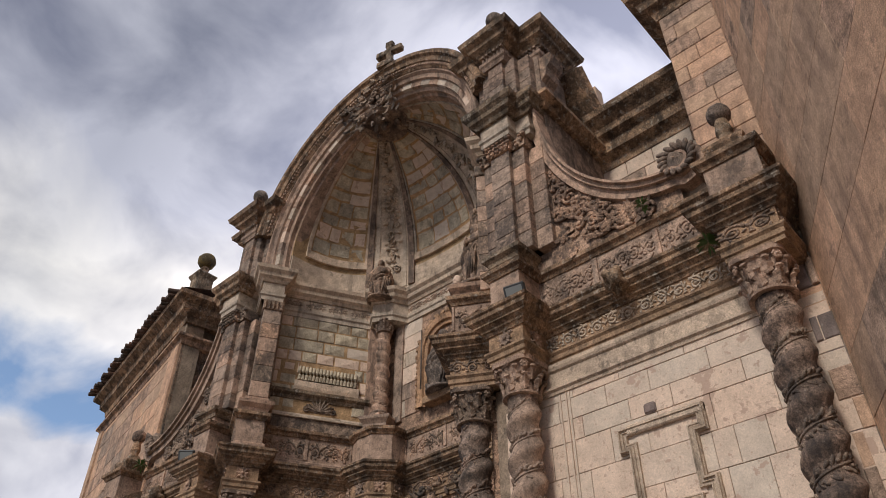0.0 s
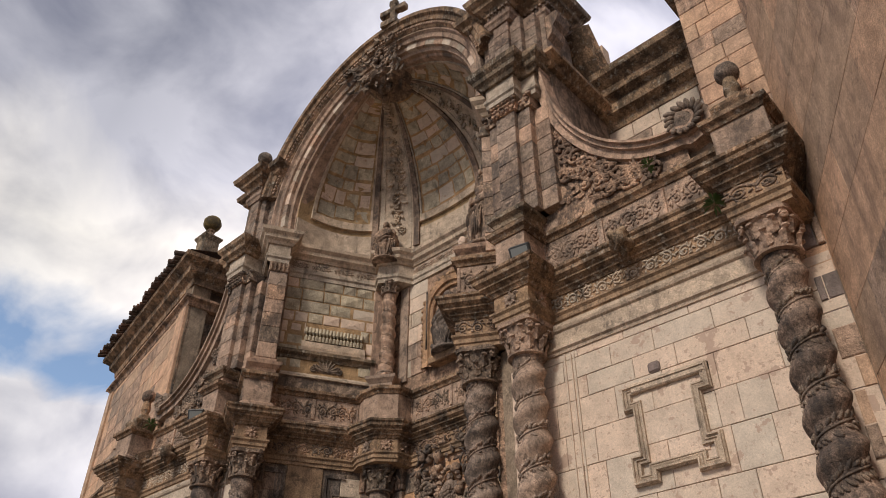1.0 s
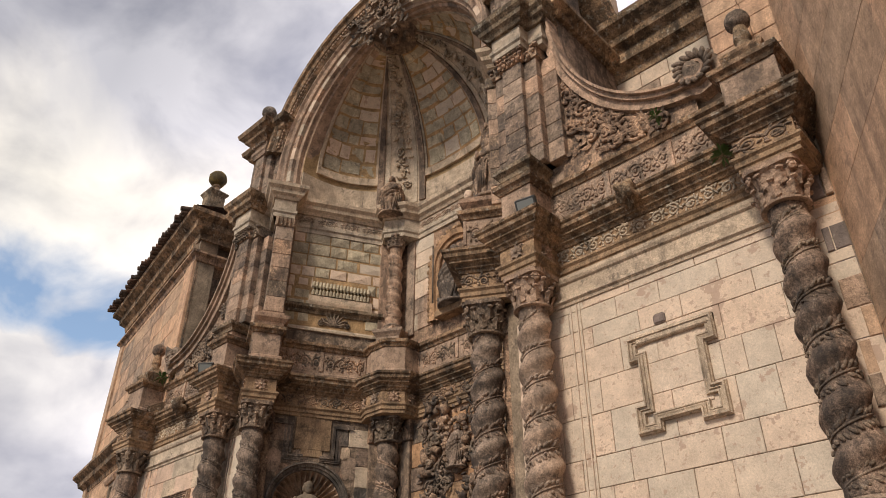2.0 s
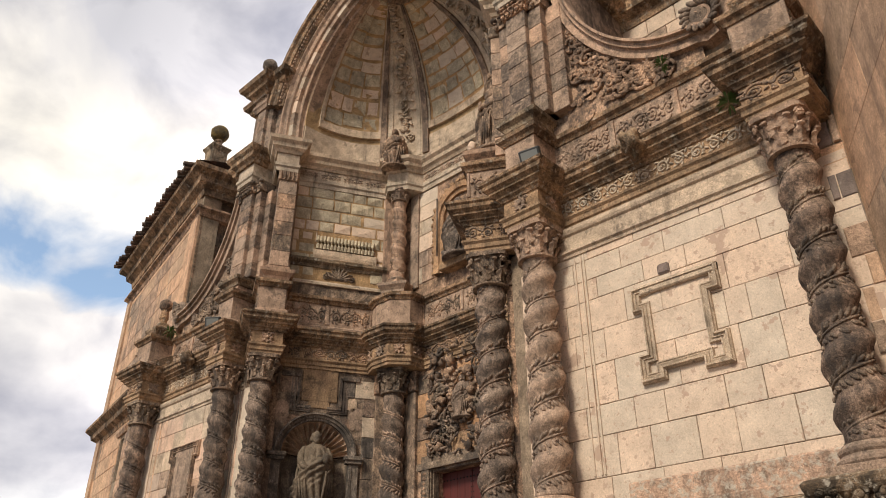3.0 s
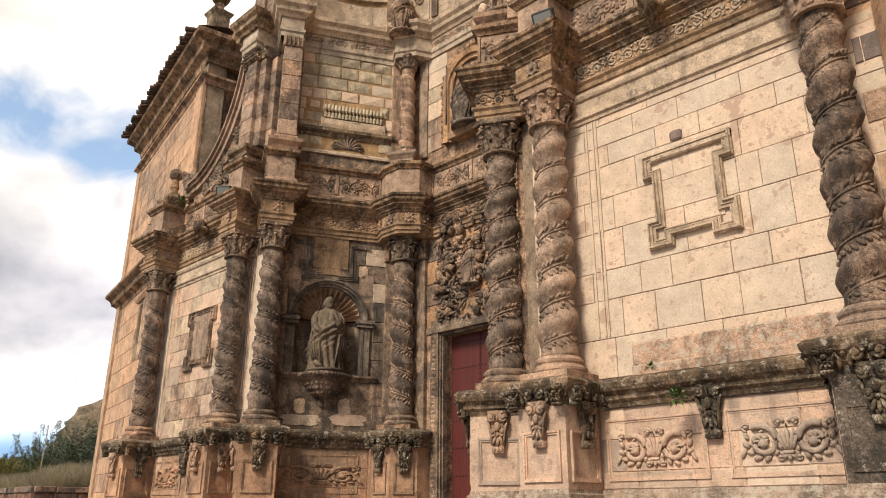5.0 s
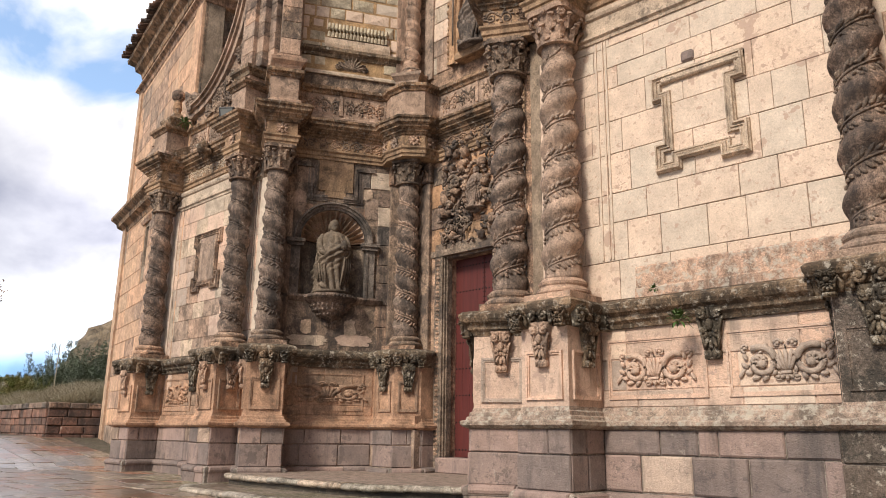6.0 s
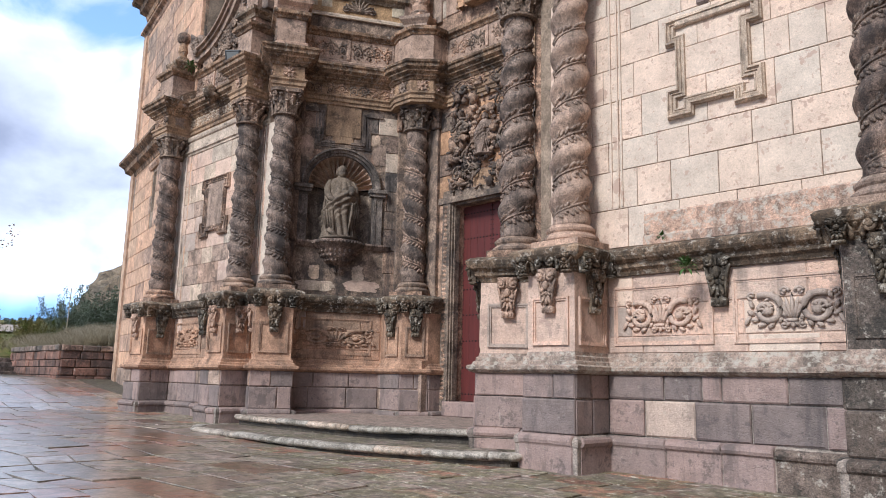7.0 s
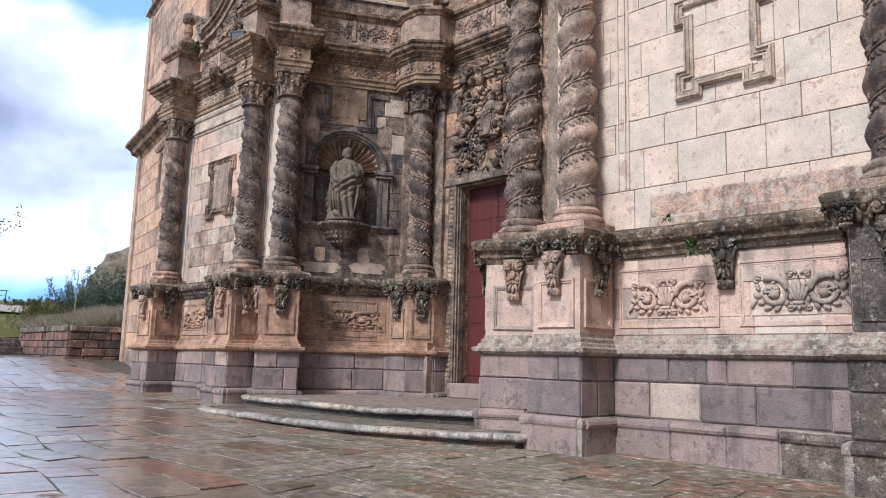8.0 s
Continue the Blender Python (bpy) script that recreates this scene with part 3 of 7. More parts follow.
def dome_patch(u0, u1, v0, v1, nu, nv, g0, g1=None):
    """A curved slab of the dome between two depths."""
    bm = bmesh.new()
    grids = []
    for g in (g0, g0 + 0.25 if g1 is None else g1):
        grids.append([[bm.verts.new(dome_point(u0 + (u1 - u0) * i / nu, v0 + (v1 - v0) * j / nv, g)) for i in range(nu + 1)] for j in range(nv + 1)])
    A, B = grids
    for j in range(nv):
        for i in range(nu):
            bm.faces.new((A[j][i], A[j][i + 1], A[j + 1][i + 1], A[j + 1][i]))
            bm.faces.new((B[j][i], B[j + 1][i], B[j + 1][i + 1], B[j][i + 1]))
    for i in range(nu):
        bm.faces.new((A[0][i], B[0][i], B[0][i + 1], A[0][i + 1]))
        bm.faces.new((A[nv][i], A[nv][i + 1], B[nv][i + 1], B[nv][i]))
    for j in range(nv):
        bm.faces.new((A[j][0], A[j + 1][0], B[j + 1][0], B[j][0]))
        bm.faces.new((A[j][nu], B[j][nu], B[j + 1][nu], A[j + 1][nu]))
    return bm


dome = thing("half_dome", "ribbed stone half dome with rubble panels inside the arch", "half dome", kind="structure")
part("shell", dome_patch(0.0, 1.0, 0.0, 0.985, 48, 20, 0.0, 0.4), M_ORANGEMORTAR, dome)
RIBS = (0.32, 0.68)
for u in RIBS:
    part("rib", dome_patch(u - 0.062, u + 0.062, 0.0, 0.97, 4, 20, -0.06, 0.1), M_GREY, dome, smooth=False)
    for s in (-1, 1):
        part("rib_edge", dome_patch(u + s * 0.064 - 0.009, u + s * 0.064 + 0.009, 0.02, 0.95, 2, 20, -0.12, 0.1), M_PIER, dome)
        part("rib_bead", dome_patch(u + s * 0.042 - 0.006, u + s * 0.042 + 0.006, 0.02, 0.95, 2, 20, -0.085, 0.1), M_GREY, dome)
part("foot_band", dome_patch(0.0, 1.0, 0.0, 0.085, 48, 2, -0.05, 0.2), M_GREY, dome)
rnd = random.Random(77)
for u0, u1 in ((0.06, 0.24), (0.4, 0.6), (0.76, 0.94)):
    part("panel_bed", dome_patch(u0, u1, 0.125, 0.9, 8, 14, -0.02, 0.1), M_ORANGEMORTAR, dome)
    part("panel_frame", dome_patch(u0 - 0.012, u1 + 0.012, 0.105, 0.13, 8, 1, -0.09, 0.1), M_GREY, dome)
    for u in (u0 - 0.006, u1 + 0.006):
        part("panel_frame", dome_patch(u - 0.006, u + 0.006, 0.125, 0.88, 1, 16, -0.07, 0.1), M_GREY, dome)
    v = 0.135
    while v < 0.86:
        dv = rnd.uniform(0.06, 0.1)
        u = u0 + 0.004
        while u < u1 - 0.008:
            du = rnd.uniform(0.035, 0.085) / max(0.35, math.cos(v * math.pi / 2)) * 0.8
            e = min(u1 - 0.004, u + du)
            if u1 - e < 0.03:
                e = u1 - 0.004
            up_, dn_ = rnd.uniform(0.0, 0.014), rnd.uniform(0.0, 0.014)
            bm = dome_patch(u + rnd.uniform(0.001, 0.004), e - rnd.uniform(0.001, 0.004), v + dn_, v + dv - up_, 3, 3, -0.03 + rnd.uniform(-0.014, 0.004), 0.05)
            for q in bm.verts:
                w = noise.noise_vector(q.co * 5.0) * 0.035
                q.co += Vector((w.x, w.y * 0.3, w.z))
            part("dome_stone", bm, rnd.choice((M_RUBBLE, M_RUBBLE, M_CREAM)), dome)
            u = e
        v += dv

# spandrel wall round the arch, pierced by it
bm = bmesh.new()
outer = []
inner = []
N = 48
for i in range(N + 1):
    a = math.pi * i / N
    inner.append((4.0 * math.cos(a), ARC_Z + 4.0 * math.sin(a)))
    outer.append((4.5 * math.cos(a), ARC_Z + 4.5 * math.sin(a)))
for y in (0.3, 2.8):
    for i in range(N):
        vs = [bm.verts.new((p[0], y, p[1])) for p in (inner[i], inner[i + 1], outer[i + 1], outer[i])]
        bm.faces.new(vs)
for i in range(N):
    bm.faces.new([bm.verts.new(v) for v in ((outer[i][0], 0.3, outer[i][1]), (outer[i + 1][0], 0.3, outer[i + 1][1]), (outer[i + 1][0], 2.8, outer[i + 1][1]), (outer[i][0], 2.8, outer[i][1]))])
part("barrel", bm, M_CORNICE, arch)
tagged(part("recess_back_wall", box(-5.2, 5.2, 4.25, 4.6, -0.2, 19.0), M_PLASTER), "plain stone back of the portal block", "wall", kind="structure")

# ---- blocks that carry the arch, on both sides ----
def arch_pier(s):
    """Layered pilaster block over the inner column: pedestal, pilaster, entablature, upper stage and top cornice."""
    pier = thing("arch_pier", "layered stone pilaster block with broken cornices carrying the arch", "pilaster block", group="pilaster blocks of the arch", kind="structure")
    S = Matrix.Diagonal((s, 1, 1, 1))

    def p(name, bm, mat, label=""):
        bmesh.ops.transform(bm, matrix=S, verts=bm.verts)
        return part(name, bm, mat, pier, label)
    rect = lambda x0, x1, y0, y1: [(x0, y1), (x0, y0), (x1, y0), (x1, y1)]
    p("body", box(4.0, 5.75, 0.35, 2.6, 8.9, 14.95), M_PIER)
    p("upper_body", box(4.0, 5.72, 0.38, 1.4, 14.9, 16.15), M_PIER)
    p("top_body", box(4.0, 5.7, 0.47, 1.36, 16.1, 17.0), M_PIER)
    p("pedestal", box(4.52, 5.12, -0.22, 0.4, 8.95, 10.1), M_PINK)
    p("pedestal_cap", sweep(rect(4.5, 5.14, -0.24, 0.4), [(-0.3, 10.08), (0.02, 10.08), (0.05, 10.16), (0.13, 10.22), (0.14, 10.3), (-0.3, 10.34)]), M_CORNICE)
    p("pedestal_panel", box(4.64, 5.0, -0.245, -0.2, 9.2, 9.95, 0.012), M_PINK)
    for x0, x1, y0, y1 in ((4.58, 5.06, -0.16, 0.4), (4.3, 5.36, -0.04, 0.4), (4.05, 5.7, 0.14, 0.5)):
        rows_ = courses(10.34, 13.0, 0.42, int(x0 * 100) + 3)
        for z0, z1 in zip(rows_, rows_[1:]):
            p("pilaster_block", box(x0, x1, y0, y1, z0 + 0.004, z1 - 0.004, 0.01), random.choice((M_PIER, M_PIER, M_PINK)))
    band = [(5.57, 0.9), (5.57, -0.04), (5.22, -0.04), (5.22, -0.32), (4.43, -0.32), (4.43, 0.1)][::-1]
    p("capital_cornice", sweep(band, [(-0.2, 13.87), (0.05, 13.87), (0.09, 13.95), (0.17, 14.01), (0.19, 14.11), (0.27, 14.19), (0.295, 14.31), (0.19, 14.36), (-0.2, 14.42)]), M_CORNICE, "dark weathered cornice of the pilaster")
    # leafy capital
    for x0, x1, y0 in ((4.52, 5.12, -0.2), (4.24, 5.42, -0.08)):
        p("capital_core", box(x0, x1, y0, 0.4, 13.0, 13.32), M_BROWN)
        bm = bmesh.new()
        for r_, (z, k) in enumerate(((13.06, 0.0), (13.17, 0.5))):
            nn = 5
            for i in range(nn):
                x = x0 + (i + k) / nn * (x1 - x0) + 0.05
                add_blob(bm, (x, y0 - 0.03, z), (0.055, 0.05, 0.07), 1)
                add_blob(bm, (x, y0 - 0.08, z + 0.06), (0.045, 0.035, 0.03), 1)
        for x in (x0, x1):
            add_blob(bm, (x, y0 - 0.04, 13.27), (0.08, 0.08, 0.07), 1)
        p("capital_leaves", bm, M_BROWN)
    # upper stage
    for x0, x1, y0, y1 in ((4.6, 5.02, -0.1, 0.4), (4.35, 5.3, 0.0, 0.4), (4.1, 5.6, 0.16, 0.5)):
        rows_ = courses(14.4, 16.1, 0.4, int(x0 * 90))
        for z0, z1 in zip(rows_, rows_[1:]):
            p("upper_block", box(x0, x1, y0, y1, z0 + 0.004, z1 - 0.004, 0.01), M_PIER)
    top = [(3.95, 0.5), (3.95, 0.1), (4.5, 0.1), (4.5, -0.14), (5.12, -0.14), (5.12, 0.42), (5.75, 0.42), (5.75, 1.4), (4.9, 1.4)]
    p("top_architrave", sweep(top, [(-0.3, 16.05), (0.0, 16.05), (0.03, 16.15), (0.07, 16.2), (0.07, 16.3), (-0.3, 16.3)]), M_PIER)
    p("top_frieze", sweep(top, [(-0.3, 16.28), (0.0, 16.28), (0.02, 16.55), (-0.3, 16.55)]), M_PIER)
    p("top_cornice", sweep(top, [(-0.3, 16.53), (0.06, 16.53), (0.12, 16.62), (0.24, 16.7), (0.27, 16.8), (0.4, 16.88), (0.44, 17.02), (0.36, 17.08), (-0.3, 17.22)]), M_CORNICE, "dark weathered top cornice")
    bm = bmesh.new()
    for i in range(16):
        y_ = 0.02 if i < 5 else (-0.24 if i < 11 else 0.34)
        add_box(bm, 4.0 + i * 0.11, 4.05 + i * 0.11, y_, y_ + 0.12, 16.46, 16.54)
    for i in range(9):
        add_box(bm, 5.7, 5.86, 0.42 + i * 0.11, 0.47 + i * 0.11, 16.46, 16.54)
    tagged(p("dentils", bm, M_PIER), kind="stuff")
    bm = bmesh.new()
    a = [bm.verts.new((x, y, 17.1)) for x, y in ((3.75, 0.0), (5.9, 0.25), (5.9, 1.5), (3.75, 1.5))]
    b = [bm.verts.new((x, y, 17.4)) for x, y in ((4.2, 0.5), (5.3, 0.6), (5.3, 1.2), (4.2, 1.2))]
    for i in range(4):
        j = (i + 1) % 4
        bm.faces.new((a[i], a[j], b[j], b[i]))
    bm.faces.new(b)
    bm.faces.new(a[::-1])
    p("roof", bm, M_CORNICE)
    # raking coping that runs down from the block to the eaves behind
    bm = bmesh.new()
    ends = [[bm.verts.new((x, y + o, z + q)) for x, o, q in ((5.2, -0.1, 0.0), (5.2, 0.1, 0.3), (6.1, 0.1, 0.3), (6.3, 0.05, 0.12), (6.15, -0.1, 0.0))] for y, z in ((1.35, 16.1), (2.3, 14.75))]
    for k in range(5):
        j = (k + 1) % 5
        bm.faces.new((ends[0][k], ends[0][j], ends[1][j], ends[1][k]))
    bm.faces.new(ends[0][::-1])
    bm.faces.new(ends[1])
    p("raking_coping", bm, M_CORNICE)
    # scrolled console on the outer side
    bm = bmesh.new()
    prof = [(5.7, 16.05), (6.02, 16.05), (6.08, 15.9), (6.0, 15.72), (5.9, 15.62), (5.86, 15.4), (5.7, 15.25)]
    fr = [bm.verts.new((x, 0.42, z)) for x, z in prof]
    bk = [bm.verts.new((x, 0.9, z)) for x, z in prof]
    for i in range(len(prof)):
        j = (i + 1) % len(prof)
        bm.faces.new((fr[i], fr[j], bk[j], bk[i]))
    bm.faces.new(fr)
    bm.faces.new(bk[::-1])
    p("console", bm, M_BROWN)
    p("side_string", sweep([(5.72, 0.3), (5.76, 0.3), (5.76, 2.6)], [(-0.1, 14.1), (0.1, 14.1), (0.16, 14.2), (0.3, 14.3), (0.3, 14.4), (-0.1, 14.5)]), M_CORNICE)
    return pier


for s in (1, -1):
    arch_pier(s)


# ---- volutes, side bodies and the wing ----
def volute(s):
    v = thing("volute", "curved stone volute buttress with carved leaf relief", "volute", group="volutes of the facade", kind="structure")
    pts = []
    for i in range(25):
        t = i / 24
        a = radians(180 + 88 * t)
        pts.append((8.3 + 2.75 * math.cos(a), 14.3 + 3.95 * math.sin(a)))
    for k in range(10):
        a = radians(-90 + 26 * k)
        pts.append((8.35 + (0.34 - 0.02 * k) * math.cos(a), 10.62 + (0.34 - 0.02 * k) * math.sin(a)))
    bm = bmesh.new()
    for y0, y1, w in ((0.16, 0.6, 0.16), (0.08, 0.5, 0.1), (0.0, 0.4, 0.05)):
        rings = []
        for i, (x, z) in enumerate(pts):
            d = Vector((pts[min(i + 1, len(pts) - 1)][0] - pts[max(i - 1, 0)][0], pts[min(i + 1, len(pts) - 1)][1] - pts[max(i - 1, 0)][1])).normalized()
            nx, nz = -d.y, d.x
            o = {0.16: -0.16, 0.1: 0.0, 0.05: 0.08}[w]
            rings.append([bm.verts.new((s * (x + nx * q), y, z + nz * q)) for q, y in ((o, y0), (o + w, y0), (o + w, y1), (o, y1))])
        for a, b in zip(rings, rings[1:]):
            for k in range(4):
                j = (k + 1) % 4
                bm.faces.new((a[k], a[j], b[j], b[k]))
        bm.faces.new(rings[0])
        bm.faces.new(rings[-1][::-1])
    part("scroll_band", bm, M_PINK, v)
    bm = bmesh.new()
    base = [(x, z) for x, z in pts[:25]]
    for y in (0.28, 0.6):
        for (x0, z0), (x1, z1) in zip(base, base[1:]):
            bm.faces.new([bm.verts.new(q) for q in ((s * x0, y, z0), (s * x1, y, z1), (s * x1, y, 9.8), (s * x0, y, 9.8))])
    part("web", bm, M_BROWN, v)
    return v


def volute_leaf(v, s):
    """Carved leaves that wrap the curl at the foot of a volute."""
    rnd = random.Random(19)
    bm = bmesh.new()
    add_blob(bm, (s * 8.35, 0.25, 10.62), (0.3, 0.24, 0.3), 3, 0.35, 2)
    for k in range(16):
        a = k * 0.4
        add_lobe(bm, s * (8.35 + 0.2 * math.cos(a)), 0.06, 10.62 + 0.2 * math.sin(a), a + 0.9, rnd.uniform(0.16, 0.24), 0.055, 0.6)
    part("leaf_scroll", bm, M_PIER, v, "carved leaf scroll at the foot of the volute", smooth=True)


volutes = {s: volute(s) for s in (1, -1)}

body_r = wall("wall_side_body_right", "orange ashlar side body behind the portal end", frame_of((8.62, 0.45), (1, 0)), 0.0, 1.4, -0.5, 15.4, 0.6, M_MORTAR)
ashlar(body_r, frame_of((8.62, 0.45), (1, 0)), 0.0, 1.06, courses(9.0, 14.7, 0.42, 41), (0.4, 0.8), [M_PLASTER, M_PINK, M_PLASTER], 42, 0.03, 0.006)
ashlar(body_r, frame_of((8.62, 0.45), (1, 0)), 0.75, 1.06, courses(0.5, 8.0, 0.42, 43), (0.2, 0.5), [M_PINK, M_PLINTH, M_PLASTER], 44, 0.08, 0.012, uneven=0.03)
part("eaves", sweep([(0.0, 2.5), (0.0, 0.0), (1.3, 0.0)], [(-0.2, 14.7), (0.05, 14.7), (0.1, 14.9), (0.25, 15.0), (0.3, 15.2), (0.45, 15.3), (0.5, 15.5), (-0.2, 15.65)]), M_CORNICE, body_r)

F_BL = frame_of((-16.9, 2.05), (0.981, -0.195))
LEN_BL = 8.46
body_l = wall("wall_side_body_left", "orange ashlar side body with slit window and tiled eaves", F_BL, 0.0, LEN_BL, -0.5, 15.0, 0.6, M_PALEJOINT, [(3.55, 3.95, 6.6, 8.0)])
ashlar(body_l, F_BL, 0.0, LEN_BL, courses(0.2, 14.6, 0.6, 45), (0.9, 1.7), [M_PLASTER, M_PLASTER, M_PINK], 46, 0.03, 0.005, holes=[(3.45, 4.05, 6.5, 8.1)], uneven=0.003)
part("corner_pilaster", box(LEN_BL - 0.75, LEN_BL, -0.09, 0.1, 9.4, 14.2), M_PLASTER, body_l)
part("end_pilaster", box(0.0, 0.5, -0.1, 0.1, 0.2, 14.2), M_PLASTER, body_l)
part("string_course", sweep([(-0.2, 0.6), (0.0, 0.0), (LEN_BL, 0.0)], [(-0.2, 8.5), (0.05, 8.5), (0.1, 8.65), (0.28, 8.75), (0.32, 8.9), (0.5, 9.05), (0.5, 9.15), (-0.1, 9.5)]), M_CORNICE, body_l)
part("window_moulding", sweep([(3.2, 0), (4.3, 0)], [(-0.1, 8.12), (0.08, 8.12), (0.14, 8.22), (0.14, 8.3), (-0.1, 8.34)]), M_PINK, body_l)
part("upper_string", sweep([(-0.1, 0.4), (0.0, 0.0), (LEN_BL, 0.0), (LEN_BL + 0.0, 3.0)], [(-0.2, 14.2), (0.05, 14.2), (0.1, 14.35), (0.22, 14.42), (0.22, 14.5), (-0.2, 14.55)]), M_BROWN, body_l)
part("eaves", sweep([(-0.1, 0.6), (0.0, 0.0), (LEN_BL, 0.0), (LEN_BL, 3.0)], [(-0.3, 15.0), (0.06, 15.0), (0.1, 15.2), (0.3, 15.35), (0.34, 15.55), (0.58, 15.7), (0.6, 15.85), (-0.3, 15.95)]), M_CORNICE, body_l)
part("upper_wall", box(0, LEN_BL, 0.02, 0.6, 14.5, 15.3), M_PLASTER, body_l)
# right-hand return of that body
F_BLR = frame_of((-8.62, 0.42), (0, 1))
ret = wall("wall_side_body_return", "grey ashlar return wall of the side body", F_BLR, 0.0, 2.6, 8.9, 15.4, 0.5, M_MORTAR)
ashlar(ret, F_BLR, 0.0, 2.6, courses(9.0, 14.3, 0.5, 47), (0.5, 1.0), [M_BROWN, M_DARK, M_BROWN], 48, 0.03, 0.008)

for s in (1, -1):
    F_N = frame_of((5.7, 2.65), (1, 0)) if s == 1 else frame_of((-9.1, 2.65), (1, 0))
    nave = wall("wall_nave", "ashlar upper wall of the church behind the volute", F_N, 0.0, 3.4, 8.5, 14.6, 0.6, M_MORTAR)
    ashlar(nave, F_N, 0.0, 3.4, courses(10.0, 13.9, 0.45, 51), (0.6, 1.1), [M_CREAM, M_PINK, M_GREY], 52, 0.03, 0.006)
    part("cornice", sweep([(0, 0), (3.4, 0)], [(-0.3, 13.85), (0.05, 13.85), (0.1, 14.05), (0.3, 14.15), (0.32, 14.45), (0.5, 14.55), (0.55, 14.7), (0.8, 14.9), (0.85, 15.05), (-0.3, 15.25)]), M_CORNICE, nave)

WING = frame_of((9.68, 0.42), (0.47, -0.883))
wing = wall("wall_wing", "tall orange ashlar wing wall coming forward beside the portal", WING, 0.0, 14.0, -0.8, 19.0, 0.5, M_PALEJOINT)
ashlar(wing, WING, 0.02, 7.0, courses(3.0, 18.0, 0.85, 53), (1.0, 1.9), [M_PLASTER, M_PLASTER, M_PINK], 54, 0.012, 0.002, bevel=0.003, uneven=0.002)


# ---- carved ornament ----
def add_spiral(bm, cx, cz, r0, turns, a0, s, thick, y=0.0, seg=6):
    pts, rad = [], []
    n = int(14 * turns)
    for i in range(n + 1):
        t = i / n
        r = r0 * (1 - 0.86 * t)
        a = a0 + s * 2 * math.pi * turns * t
        pts.append((cx + r * math.cos(a), y, cz + r * math.sin(a)))
        rad.append(thick * (1 - 0.45 * t))
    add_tube(bm, pts, rad, seg)
    add_blob(bm, (pts[-1][0], y - thick * 0.4, pts[-1][2]), thick * 1.3, 1)


def add_leaf(bm, x, y, z, ang, ln, w, curl=0.5):
    """A lobed acanthus leaf that lies on a wall and curls out at its tip."""
    d, n = Vector((math.cos(ang), 0, math.sin(ang))), Vector((-math.sin(ang), 0, math.cos(ang)))
    rows_ = []
    for i in range(6):
        t = i / 5
        k = w * math.sin(math.pi * (0.12 + 0.8 * t)) * (1.0 if i % 2 else 0.68)
        out = -0.018 - curl * ln * 0.5 * t * t
        c = Vector((x, y, z)) + d * ln * t
        rows_.append([bm.verts.new(c + n * k + Vector((0, out + 0.015, 0))), bm.verts.new(c + Vector((0, out - w * 0.28, 0))), bm.verts.new(c - n * k + Vector((0, out + 0.015, 0)))])
    for a, b in zip(rows_, rows_[1:]):
        bm.faces.new((a[0], a[1], b[1], b[0]))
        bm.faces.new((a[1], a[2], b[2], b[1]))


def add_lobe(bm, x, y, z, ang, ln, w, rise=0.5, seg=6):
    """A plump carved leaf lobe: a tapered swelling that lies on the wall, pointing along ang, its tip standing out."""
    c, s_ = math.cos(ang), math.sin(ang)
    add_tube(bm, [(x, y, z), (x + c * ln * 0.35, y - w * 0.35, z + s_ * ln * 0.35), (x + c * ln * 0.75, y - w * 0.4 - rise * w * 0.6, z + s_ * ln * 0.75), (x + c * ln, y - rise * w * 1.6, z + s_ * ln)], [w * 0.55, w, w * 0.9, w * 0.45], seg)


def mesh_of(name, bm, mat, smooth=True):
    me = bpy.data.meshes.new(name)
    bmesh.ops.recalc_face_normals(bm, faces=bm.faces)
    bm.to_mesh(me)
    bm.free()
    if smooth:
        me.polygons.foreach_set("use_smooth", [True] * len(me.polygons))
    me.materials.append(mat)
    return me


